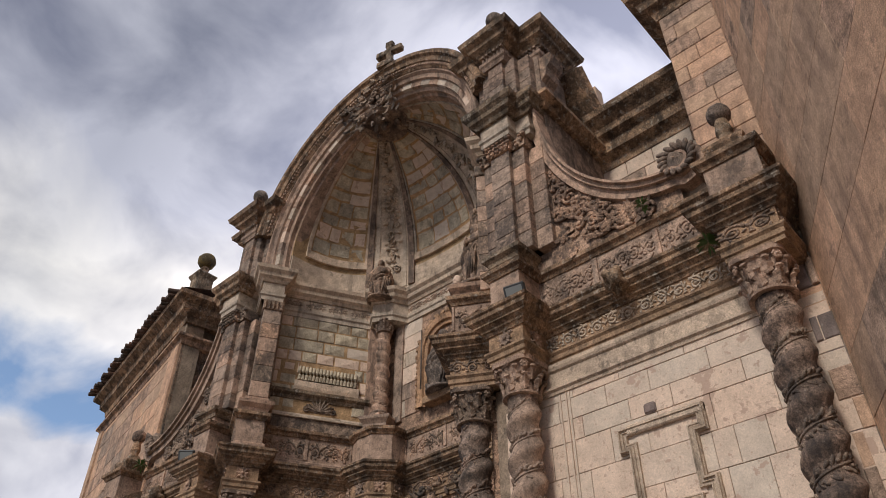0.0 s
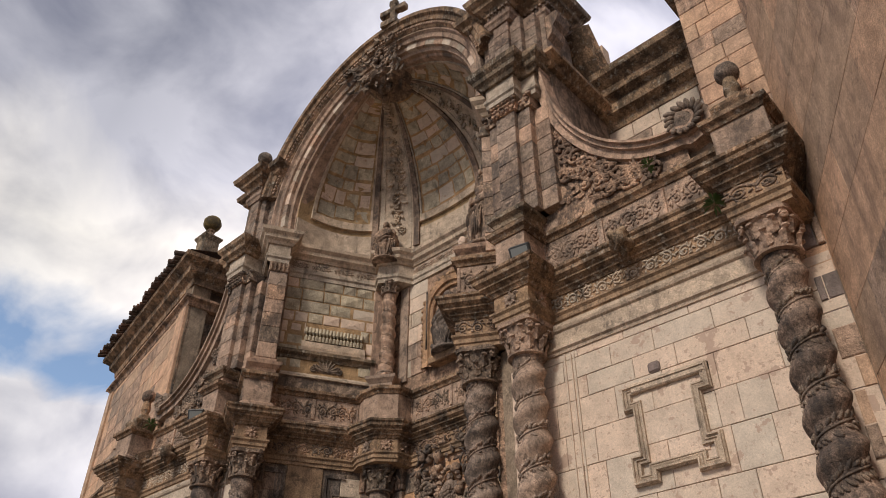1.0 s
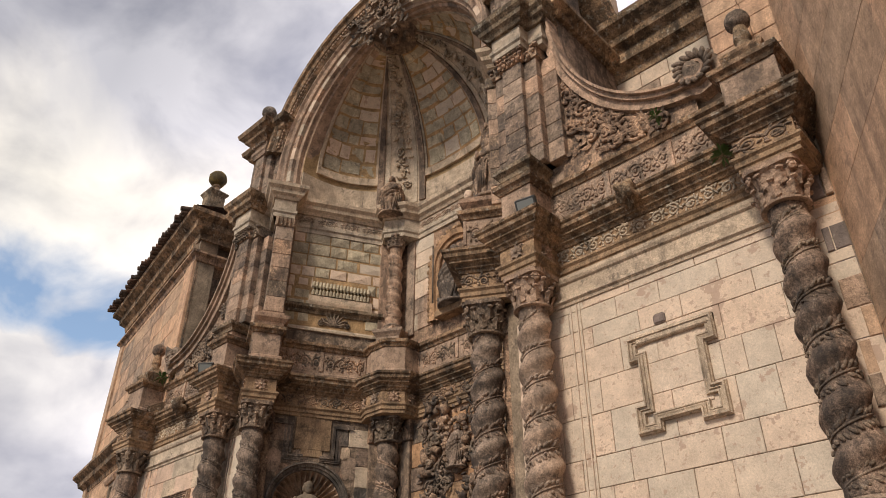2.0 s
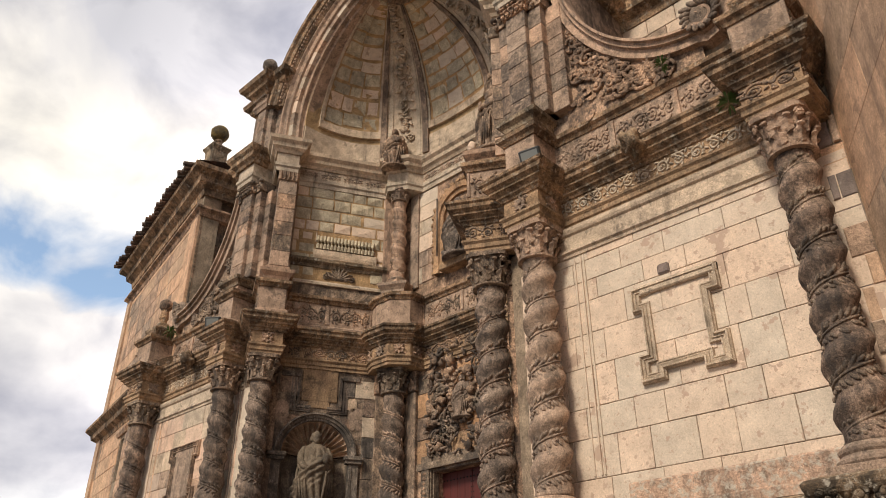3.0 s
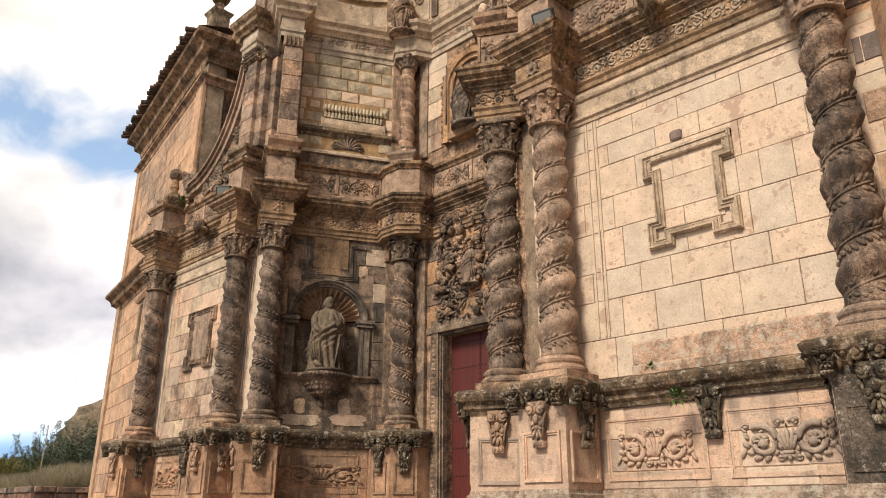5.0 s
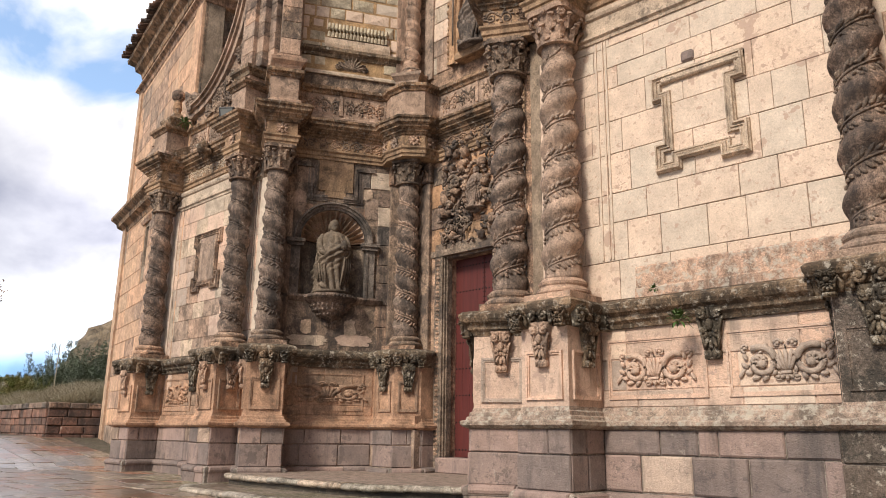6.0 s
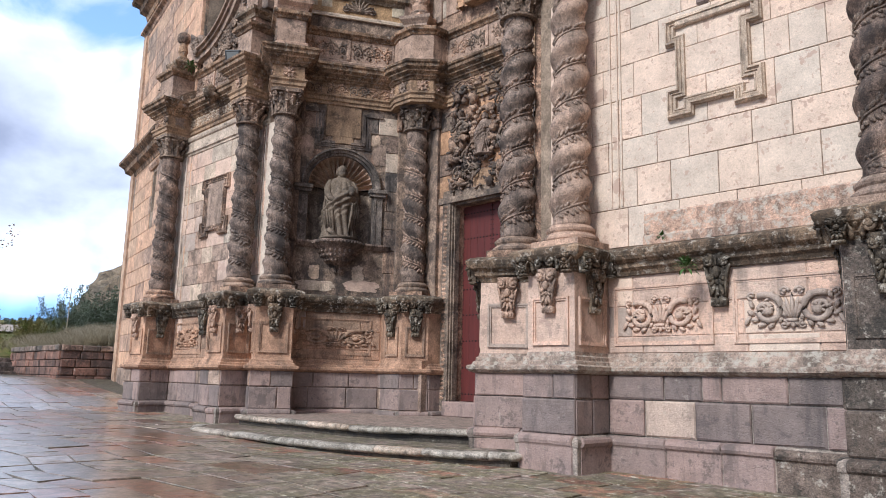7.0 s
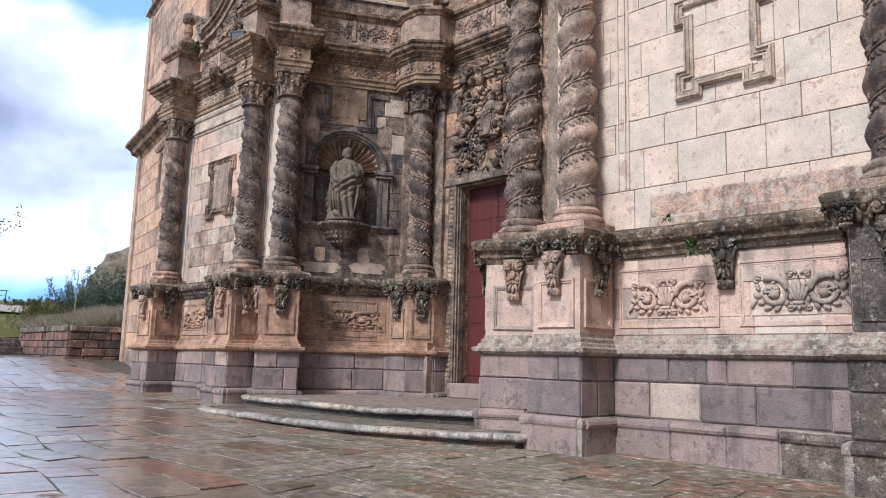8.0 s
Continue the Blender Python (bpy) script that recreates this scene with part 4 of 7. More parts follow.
def scroll_panel_mesh(mat, seed=1):
    """Relief one metre wide and half a metre high: two leafy scrolls with rosettes in their eyes, tendrils and a palmette between."""
    rnd = random.Random(seed)
    bm = bmesh.new()
    for s in (-1, 1):
        cx, cz = s * 0.27, -0.02
        add_spiral(bm, cx, cz, 0.19, 1.5, math.pi / 2 - s * 0.5, s, 0.045, -0.014)
        for k in range(7):
            add_lobe(bm, cx, -0.015, cz, k * 0.9 + 0.3, 0.075, 0.02, 0.6, 5)
        for k in range(11):
            a = k * 2 * math.pi / 11 + rnd.uniform(-0.12, 0.12)
            add_lobe(bm, cx + 0.165 * math.cos(a), 0.0, cz + 0.165 * math.sin(a), a + s * 1.15, rnd.uniform(0.075, 0.1), 0.03, 0.3, 5)
        for k in range(5):
            a = rnd.uniform(0, 6.28)
            add_lobe(bm, cx + 0.1 * math.cos(a), -0.01, cz + 0.1 * math.sin(a), a + 1.2 * s, 0.07, 0.018, 0.5, 5)
        add_spiral(bm, s * 0.44, 0.16, 0.055, 1.1, -math.pi / 2, s, 0.018, -0.01)
        add_spiral(bm, s * 0.085, 0.19, 0.055, 1.1, 0 if s < 0 else math.pi, -s, 0.02, -0.01)
        add_spiral(bm, s * 0.1, -0.2, 0.05, 1.1, math.pi / 2, s, 0.02, -0.01)
        add_lobe(bm, s * 0.46, 0.0, -0.08, -math.pi / 2 + s * 0.5, 0.13, 0.026)
    for k in range(5):
        t = k - 2
        add_lobe(bm, t * 0.016, -0.012, -0.13, math.pi / 2 - t * 0.2, 0.3 - 0.045 * abs(t), 0.024, 0.3)
    for k in range(3):
        add_lobe(bm, 0, -0.01, -0.14, -math.pi / 2 + (k - 1) * 0.7, 0.1, 0.026)
    add_box(bm, -0.06, 0.06, -0.06, 0.0, -0.17, -0.13, 0.01)
    return mesh_of("relief", bm, mat)


def frieze_mesh(mat, seed=2):
    """A running scroll 0.6 m long and 0.3 m high."""
    rnd = random.Random(seed)
    bm = bmesh.new()
    for cx, cz, a0, s in ((-0.14, -0.01, -0.6, 1), (0.16, 0.01, 2.5, -1)):
        add_spiral(bm, cx, cz, 0.12, 1.6, a0, s, 0.024)
        for k in range(7):
            a = k * 0.9 + rnd.uniform(-0.2, 0.2)
            add_lobe(bm, cx + 0.11 * math.cos(a), 0, cz + 0.11 * math.sin(a), a + s * 1.0, rnd.uniform(0.06, 0.09), 0.02, 0.5, 5)
    for k in range(6):
        add_lobe(bm, rnd.uniform(-0.3, 0.3), 0, rnd.uniform(-0.07, 0.07), rnd.uniform(0, 6.28), 0.08, 0.02, 0.5, 5)
    return mesh_of("frieze_scroll", bm, mat)


def drop_mesh(mat):
    """A leaf console 0.34 m wide and 0.6 m high, for pedestal heads: volutes above, overlapping leaf lobes, a grooved foot."""
    bm = bmesh.new()
    rows_ = [[bm.verts.new(v) for v in ((-w, 0.02, z), (-w, -q * 0.6, z), (-w * 0.7, -q, z), (w * 0.7, -q, z), (w, -q * 0.6, z), (w, 0.02, z))] for w, q, z in ((0.075, 0.05, -0.24), (0.09, 0.07, -0.12), (0.115, 0.08, 0.05), (0.14, 0.11, 0.18), (0.165, 0.14, 0.3))]
    for a, b in zip(rows_, rows_[1:]):
        for k in range(5):
            bm.faces.new((a[k], a[k + 1], b[k + 1], b[k]))
    for s in (-1, 1):
        add_spiral(bm, s * 0.1, 0.2, 0.075, 1.4, math.pi / 2, s, 0.03, -0.12)
        add_spiral(bm, s * 0.085, -0.02, 0.058, 1.3, -math.pi / 2, -s, 0.024, -0.09)
        add_tube(bm, [(s * 0.15, -0.08, 0.15), (s * 0.125, -0.09, 0.06), (s * 0.1, -0.08, -0.08), (s * 0.085, -0.06, -0.22)], [0.024, 0.022, 0.02, 0.016], 6)
        add_lobe(bm, s * 0.03, -0.08, -0.08, -math.pi / 2 + s * 0.35, 0.13, 0.026, 0.3)
    for k in range(5):
        add_lobe(bm, (k - 2) * 0.02, -0.11, 0.13, math.pi / 2 - (k - 2) * 0.42, 0.15, 0.022, 0.4)
    add_blob(bm, (0, -0.1, 0.06), (0.05, 0.045, 0.075), 2)
    add_blob(bm, (0, -0.085, -0.05), (0.03, 0.03, 0.04), 1)
    add_lobe(bm, 0, -0.07, -0.1, -math.pi / 2, 0.13, 0.028, 0.3)
    add_box(bm, -0.095, 0.095, -0.085, 0.02, -0.33, -0.23, 0.012)
    for k in range(3):
        add_blob(bm, (-0.055 + 0.055 * k, -0.085, -0.28), (0.024, 0.022, 0.036), 1)
    return mesh_of("leaf_console", bm, mat)


def rosette_mesh(mat):
    bm = bmesh.new()
    for k in range(8):
        add_leaf(bm, 0, -0.01, 0, k * math.pi / 4, 0.15, 0.05, 0.35)
    for s in (-1, 1):
        add_spiral(bm, s * 0.1, 0.09, 0.06, 1.2, 0, s, 0.018)
        add_spiral(bm, s * 0.1, -0.09, 0.06, 1.2, 0, -s, 0.018)
    add_blob(bm, (0, -0.04, 0), 0.05, 1)
    return mesh_of("rosette", bm, mat)


REL_PINK, REL_GREY, REL_OCHRE = scroll_panel_mesh(M_PINK), scroll_panel_mesh(M_DIE, 3), scroll_panel_mesh(M_WARM, 4)
FRZ_CREAM, FRZ_BROWN, FRZ_GREY = frieze_mesh(M_GREY), frieze_mesh(M_BROWN, 5), frieze_mesh(M_PINK, 6)
DROP_DARK, DROP_PINK = drop_mesh(M_LEDGE), drop_mesh(M_PINK)
ROS = rosette_mesh(M_PINK)


def set_on(me, name, parent, m, x, z, w=1.0, h=1.0, out=0.0, depth=1.0):
    """Sets a relief on a wall frame m at local x and z."""
    return linked(name, me, parent, m=m @ Matrix.Translation((x, -out, z)) @ Matrix.Diagonal((w, depth, h, 1)))


I4 = Matrix.Identity(4)
# friezes along the straight stretches of the broken plan lines
def along(path, least):
    for (x0, y0), (x1, y1) in zip(path, path[1:]):
        d = Vector((x1 - x0, y1 - y0))
        if d.length > least:
            yield frame_of((x0, y0), d), d.length


rnd = random.Random(5)
for m_, ln in along(both(half_e), 0.3):
    if ln < 0.85:
        set_on(ROS, "rosette", ent, m_, ln / 2, 8.345, 0.95, 0.95, 0.0)
        continue
    k = max(1, round(ln / 0.62))
    for i in range(k):
        set_on(FRZ_CREAM if ln > 3 else FRZ_BROWN, "frieze_scroll", ent, m_, (i + 0.5) * ln / k, 8.345 + rnd.uniform(-0.01, 0.01), ln / k / 0.62 * rnd.choice((1, -1)), 1.0, 0.005, 0.9)
for m_, ln in along(both(half_a), 0.9):
    k = max(1, round(ln / 1.35))
    for i in range(k):
        set_on(FRZ_GREY if ln > 3 else FRZ_BROWN, "frieze_scroll", att, m_, (i + 0.3) * ln / k, 9.42, 1.0, 1.35, 0.005, 0.9)
        set_on(FRZ_GREY if ln > 3 else FRZ_BROWN, "frieze_scroll", att, m_, (i + 0.75) * ln / k, 9.42, -1.0, 1.35, 0.005, 0.9)
        bm = bmesh.new()
        for xx in (-0.02, ln / k - 0.07):
            add_box(bm, xx, xx + 0.05, -0.03, 0.02, 9.16, 9.7)
        part("panel_border", bm, M_PINK, att, m=m_ @ Matrix.Translation((i * ln / k, 0, 0)))
for m_, ln in along(up, 1.2):
    k = max(1, round(ln / 0.6))
    for i in range(k):
        set_on(FRZ_GREY, "frieze_scroll", uen, m_, (i + 0.5) * ln / k, 13.72, 0.9, 0.75, 0.005, 0.6)

# plinth blocks, torus course, pedestal panels and consoles
def base_blocks(m, ln, seed, cuts=()):
    """Base course: long blocks with the worn torus cut on their top edge."""
    rnd = random.Random(seed)
    x = 0.0
    while x < ln - 0.05:
        e = min(ln, x + rnd.uniform(0.55, 1.0))
        if ln - e < 0.3:
            e = ln
        ahead = [c for c in cuts if c > x + 0.05]
        if cuts:
            e = ahead[0] if ahead else ln
        o, dz, tip = rnd.uniform(-0.012, 0.012), rnd.uniform(-0.02, 0.01), rnd.uniform(0.6, 1.1)
        prof = [(-0.05, -0.3), (0.085, -0.3), (0.085, 0.34), (0.09, 0.355), (0.09 + 0.03 * tip, 0.38), (0.09 + 0.045 * tip, 0.42), (0.09 + 0.03 * tip, 0.465), (0.075, 0.49), (0.02, 0.5), (-0.05, 0.5)]
        bm = bmesh.new()
        rings = []
        for xx, c in ((x + 0.004, 0.02), (x + 0.018, 0.0), ((x + e) / 2, rnd.uniform(-0.008, 0.004)), (e - 0.018, 0.0), (e - 0.004, 0.02)):
            rings.append([bm.verts.new((xx, -(max(-0.05, q + o - c) if q > 0 else q), z + (dz - c * 0.5 if z > 0.3 else 0))) for q, z in prof])
        for a, b in zip(rings, rings[1:]):
            for k in range(len(prof) - 1):
                bm.faces.new((a[k], a[k + 1], b[k + 1], b[k]))
        bm.faces.new(rings[0][::-1])
        bm.faces.new(rings[-1])
        part("base_block", bm, M_BLACKENED if (m @ Vector((x, 0, 0))).x > 7.5 else M_PLINTH, ped, m=m)
        x = e


for h_ in HALVES(half, 0.14):
    part("torus_course", sweep(h_, [(-0.3, -0.5), (0.07, -0.5), (0.07, 0.34), (0.085, 0.36), (0.09, 0.41), (0.075, 0.46), (0.03, 0.49), (-0.3, 0.5)]), M_LIME, ped)
for k, (m_, ln) in enumerate([q for h_ in HALVES(half, 0.14) for q in along(h_, 0.25)]):
    if ln > 3 and m_.translation.x > 3:
        for x0_, x1_, cs_, mt_ in ((0.0, 0.56, [(0.5, 0.99, ())], M_PLINTH), (0.56, 1.3, [(0.5, 0.99, ())], M_DIE), (1.3, ln, [(0.5, 0.99, (2.04, 2.91))], M_PLINTH), (0.0, ln, [(0.99, 1.33, (0.86, 1.4, 1.67, 2.5))], M_PLINTH)):
            coursed(ped, x0_, x1_, cs_, [mt_], 336 + int(x0_ * 9), proud=0.014, name="plinth_block", m=m_, bevel=0.02, joint=0.012, uneven=0.014)
        base_blocks(m_, ln, 400 + k, (0.91, 1.68, 2.33, 3.15))
        continue
    ashlar(ped, m_, 0.0, ln, [0.5, 0.98, 1.33], (0.6, 1.1), [M_BLACKENED] if m_.translation.x > 7.0 else [M_PLINTH] * 9 + [M_PINK], 300 + k, 0.014, 0.01, bevel=0.016, uneven=0.012, name="plinth_block", loose=True)
    base_blocks(m_, ln, 400 + k)


def raised_frame(x0, x1, z0, z1, w=0.06, out=0.035):
    bm = bmesh.new()
    for i, (o, p) in enumerate(((0.0, out), (w * 0.45, out * 0.6))):
        a = [(x0 + o, z0 + o), (x1 - o, z0 + o), (x1 - o, z1 - o), (x0 + o, z1 - o)]
        b = [(x0 + o + w * 0.5, z0 + o + w * 0.5), (x1 - o - w * 0.5, z0 + o + w * 0.5), (x1 - o - w * 0.5, z1 - o - w * 0.5), (x0 + o + w * 0.5, z1 - o - w * 0.5)]
        va = [bm.verts.new((x, 0.02, z)) for x, z in a]
        vb = [bm.verts.new((x, -p, z)) for x, z in a]
        vc = [bm.verts.new((x, -p, z)) for x, z in b]
        vd = [bm.verts.new((x, 0.02, z)) for x, z in b]
        for A, B in ((va, vb), (vb, vc), (vc, vd)):
            for k in range(4):
                j = (k + 1) % 4
                bm.faces.new((A[k], A[j], B[j], B[k]))
    return bm


for m_, ln in [q for h_ in HALVES(half_d, 0.06) for q in along(h_, 0.3)]:
    if m_.translation.x > 8.4:
        part("die_facing", box(0.006, ln - 0.006, -0.014, 0.02, 1.6, 2.77, 0.004), M_BLACKENED, ped, "black-lichened facing of the end pedestal", m=m_)
    if 1.0 < ln < 1.45:
        x_ = ln - 0.45 if m_.translation.x < 0 else 0.45
        part("die_panel", raised_frame(x_ - 0.33, x_ + 0.33, 1.72, 2.4), M_DIE if m_.translation.x > 0 else M_WARM, ped, m=m_)
        set_on(DROP_PINK, "leaf_console", ped, m_, x_, 2.5, 1.0, 1.0, 0.02)
    elif 0.5 < ln < 1.0:
        part("die_panel", raised_frame(0.09, ln - 0.09, 1.72, 2.4), M_BLACKENED if m_.translation.x > 8.4 else M_DIE if m_.translation.x > 0 else M_WARM, ped, m=m_)
        set_on(DROP_PINK if rnd.random() < 0.5 else DROP_DARK, "leaf_console", ped, m_, ln / 2, 2.5, 1.0, 1.0, 0.02)
    elif ln > 1.6:
        ashlar(ped, m_, 0.02, ln - 0.02, [1.63, 1.86, 2.3, 2.74], (0.6, 1.1), [M_DIE, M_DIE, M_CREAM] if m_.translation.x > 0 else [M_WARM, M_WARM, M_DIE], int(ln * 50), 0.014, 0.012, bevel=0.008, uneven=0.004, name="die_block", loose=True)
        if ln > 3:
            for c in (ln * 0.25, ln * 0.76):
                part("die_panel", raised_frame(c - 0.75, c + 0.75, 1.74, 2.58), M_DIE if m_.translation.x > 0 else M_WARM, ped, m=m_)
                set_on(REL_GREY if m_.translation.x > 0 else REL_OCHRE, "relief", ped, m_, c, 2.17, 1.13, 1.05, 0.018, 1.1)
            set_on(DROP_DARK, "leaf_console", ped, m_, ln * 0.5, 2.6, 1.1, 1.15, 0.03)
        else:
            part("die_panel", raised_frame(0.25, ln - 0.25, 1.74, 2.6), M_DIE if m_.translation.x > 0 else M_WARM, ped, m=m_)
            set_on(REL_OCHRE, "relief", ped, m_, ln * 0.5, 2.16, 1.8, 1.0, 0.018, 1.0)
for m_, ln in [q for h_ in HALVES(half_c, 0.12) for q in along(h_, 0.5)]:
    if ln < 1.0:
        for xx in (0.04, ln - 0.04):
            set_on(DROP_DARK, "leaf_console", ped, m_, xx, 2.86, 0.7, 0.45, 0.1)
        bm = bmesh.new()
        k_ = max(3, round(ln / 0.1))
        for i in range(k_):
            x_ = (i + 0.5) * ln / k_
            add_lobe(bm, x_, -0.06, 2.76, math.pi / 2 + rnd.uniform(-0.3, 0.3), 0.17, 0.038, 1.1)
            add_lobe(bm, x_ + 0.04, -0.11, 2.88, math.pi / 2 + rnd.uniform(-0.4, 0.4), 0.11, 0.03, 1.0)
        for q_ in (-1, 1):
            add_spiral(bm, ln / 2 + q_ * 0.11, 2.9, 0.085, 1.4, math.pi / 2, q_, 0.03, -0.16)
        part("leaf_band", bm, M_LEDGE, ped, "dark carved leaves under the cornice edge", smooth=True, m=m_)


# ---- twisted columns ----
def twisted_shaft(z0, z1, r, turns, mat, hand=1):
    bm = bmesh.new()
    nz, ns = int(turns * 15), 22
    rings = []
    for i in range(nz + 1):
        t = i / nz
        z = z0 + (z1 - z0) * t
        ph = 2 * math.pi * turns * t * hand
        k = r * (1.0 - 0.1 * t)
        ease = min(1, t * 14, (1 - t) * 14)
        ring = []
        for j in range(ns):
            a = 2 * math.pi * j / ns
            w = math.cos(a - ph)
            bulge = 1.0 + ease * (0.145 * w + 0.035 * math.cos(2 * (a - ph)))
            q = k * 0.93 * bulge
            ring.append(bm.verts.new((q * math.cos(a), q * math.sin(a), z)))
        rings.append(ring)
    for a, b in zip(rings, rings[1:]):
        for j in range(ns):
            q = (j + 1) % ns
            bm.faces.new((a[j], a[q], b[q], b[j]))
    bm.faces.new(rings[0][::-1])
    bm.faces.new(rings[-1])
    return bm


def vine(z0, z1, r, turns, hand=1, seed=0, dense=40):
    """A leafy band that follows the groove of the shaft: stem, paired leaves and small fruit."""
    rnd = random.Random(seed)
    bm = bmesh.new()
    pitch = (z1 - z0) / turns

    def at(t, dz):
        a = 2 * math.pi * turns * t * hand + math.pi
        q = r * (1 - 0.1 * t) * 0.93 * (0.915 + 1.2 * (dz / pitch) ** 2)
        return a, q, z0 + (z1 - z0) * (0.02 + 0.95 * t) + dz
    pts = []
    n_ = int(turns * 14)
    for i in range(n_ + 1):
        a, q, z = at(i / n_, 0.0)
        pts.append((q * math.cos(a), q * math.sin(a), z))
    add_tube(bm, pts, r * 0.06, 5)
    total = int(turns * dense)
    for i in range(total):
        t = (i + rnd.uniform(0.2, 0.8)) / total
        up_ = 1 if i % 2 else -1
        a, q, z = at(t, up_ * pitch * rnd.uniform(0.02, 0.1))
        m = Matrix.Translation((q * math.cos(a), q * math.sin(a), z)) @ Matrix.Rotation(a + math.pi / 2, 4, "Z")
        s = len(bm.verts)
        lean_ = (0.35 if up_ > 0 else -0.2) + rnd.uniform(-0.3, 0.3)
        ang = lean_ if hand > 0 else math.pi - lean_
        add_lobe(bm, 0, 0.025, 0, ang + up_ * hand * 0.55, r * rnd.uniform(0.3, 0.5), r * 0.1, 0.55, 5)
        if rnd.random() < 0.25:
            add_blob(bm, (0, -0.01, up_ * r * 0.12), r * 0.09, 1)
        bm.verts.ensure_lookup_table()
        bmesh.ops.transform(bm, matrix=m, verts=bm.verts[s:])
    return bm


def capital(z0, z1, r):
    """Corinthian capital: bell, two rows of leaves, corner volutes, abacus."""
    bm = bmesh.new()
    h = z1 - z0
    add_lathe(bm, [(r * 0.86, z0), (r * 1.0, z0 + 0.01 * h), (r * 1.02, z0 + 0.06 * h), (r * 0.86, z0 + 0.1 * h), (r * 0.84, z0 + 0.5 * h), (r * 1.0, z0 + 0.8 * h), (r * 1.12, z0 + 0.86 * h)], 20)
    for row, n, zz, ln in ((0, 8, 0.1, 0.42), (1, 8, 0.38, 0.38)):
        for k in range(n):
            a = 2 * math.pi * (k + 0.5 * row) / n
            s = len(bm.verts)
            add_leaf(bm, 0, 0, 0, math.pi / 2, h * ln, r * 0.3, 0.75)
            add_blob(bm, (0, -h * ln * 0.42, h * ln * 0.92), (r * 0.2, r * 0.13, r * 0.1), 1)
            bm.verts.ensure_lookup_table()
            bmesh.ops.transform(bm, matrix=Matrix.Rotation(a, 4, "Z") @ Matrix.Translation((0, -r * (0.86 + 0.06 * row), z0 + h * zz)), verts=bm.verts[s:])
    for k in range(4):
        s = len(bm.verts)
        for q in (-1, 1):
            add_spiral(bm, q * 0.02, z0 + h * 0.76, r * 0.22, 1.3, math.pi / 2, q, r * 0.08, -r * 1.28)
        add_leaf(bm, 0, -r * 0.9, z0 + 0.5 * h, math.pi / 2, h * 0.35, r * 0.18, 0.9)
        bm.verts.ensure_lookup_table()
        bmesh.ops.transform(bm, matrix=Matrix.Rotation(math.pi / 4 + k * math.pi / 2, 4, "Z"), verts=bm.verts[s:])
        s = len(bm.verts)
        add_blob(bm, (0, -r * 1.12, z0 + h * 0.88), (r * 0.16, r * 0.12, r * 0.16), 1)
        bm.verts.ensure_lookup_table()
        bmesh.ops.transform(bm, matrix=Matrix.Rotation(k * math.pi / 2, 4, "Z"), verts=bm.verts[s:])
    # concave abacus
    n = 32
    lo, hi = [], []
    for i in range(n):
        a = 2 * math.pi * i / n
        q = r * (1.12 + 0.34 * abs(math.cos(2 * a + math.pi / 2)) ** 3)
        lo.append(bm.verts.new((q * math.cos(a), q * math.sin(a), z0 + h * 0.87)))
        hi.append(bm.verts.new((q * 1.03 * math.cos(a), q * 1.03 * math.sin(a), z1)))
    for i in range(n):
        j = (i + 1) % n
        bm.faces.new((lo[i], lo[j], hi[j], hi[i]))
    bm.faces.new(lo[::-1])
    bm.faces.new(hi)
    return bm


def twisted_column(x, y, turn, z0, zs, zc, z1, r, turns, mats, label, group, hand=1, seed=0):
    col = thing("twisted_column", label, "column", group, m=pose(x, y, 0, 0, 0, turn))
    ro, r = r, r * 1.09
    bm = bmesh.new()
    add_square_lathe(bm, [(r * 1.26, z0), (r * 1.28, z0 + 0.01), (r * 1.28, z0 + (zs - z0) * 0.3), (r * 1.25, z0 + (zs - z0) * 0.32)])
    part("plinth", bm, mats[1], col)
    bm = bmesh.new()
    h = zs - z0
    add_lathe(bm, [(r * 1.2, z0 + h * 0.32), (r * 1.26, z0 + h * 0.4), (r * 1.26, z0 + h * 0.5), (r * 1.14, z0 + h * 0.58), (r * 1.06, z0 + h * 0.66), (r * 1.12, z0 + h * 0.74), (r * 1.14, z0 + h * 0.84), (r * 1.04, z0 + h * 0.92), (r * 0.96, zs)], 24)
    part("base", bm, mats[1], col, smooth=False)
    shaft = part("shaft", twisted_shaft(zs, zc, ro, turns, None, hand), mats[0], col, smooth=True)
    part("vine", vine(zs, zc, ro, turns, hand, seed), mats[2] if len(mats) > 2 else mats[0], shaft, "carved leaf vine in the groove", smooth=True)
    part("capital", capital(zc, z1, r), mats[1], col, "carved leafy capital", smooth=False)
    return col


GA = math.degrees(math.atan2(0.876, 0.483))
G1 = "twisted columns of the portal"
for (x, y), s, turn, mats, lab in (
        (C1, 1, 0, (M_DARK, M_PINK, M_BROWN), "dark-stained twisted stone column with carved vine beside the wing wall"),
        (C2, 1, 0, (M_PINK, M_PINK), "pale twisted sandstone column with carved vine and leafy capital"),
        (C3, 1, -GA, (M_DARK, M_BROWN), "dark brown twisted stone column at the recess edge"),
        (C4, 1, -25, (M_DARK, M_BROWN), "dark brown twisted stone column beside the door"),
        (C1, -1, 0, (M_DARK, M_BROWN), "brown twisted stone column at the outer end of the front"),
        (C2, -1, 0, (M_DARK, M_BROWN), "brown twisted stone column with carved vine and leafy capital"),
        (C3, -1, GA, (M_DARK, M_BROWN), "grey-brown twisted stone column at the recess edge"),
        (C4, -1, 25, (M_DARK, M_BROWN, M_PINK), "weathered twisted stone column beside the door")):
    twisted_column(s * x, y, turn, 3.14, 3.5, 7.32, 7.95, 0.302, 6.5, mats, lab, G1, hand=s, seed=int(10 * x) + s)
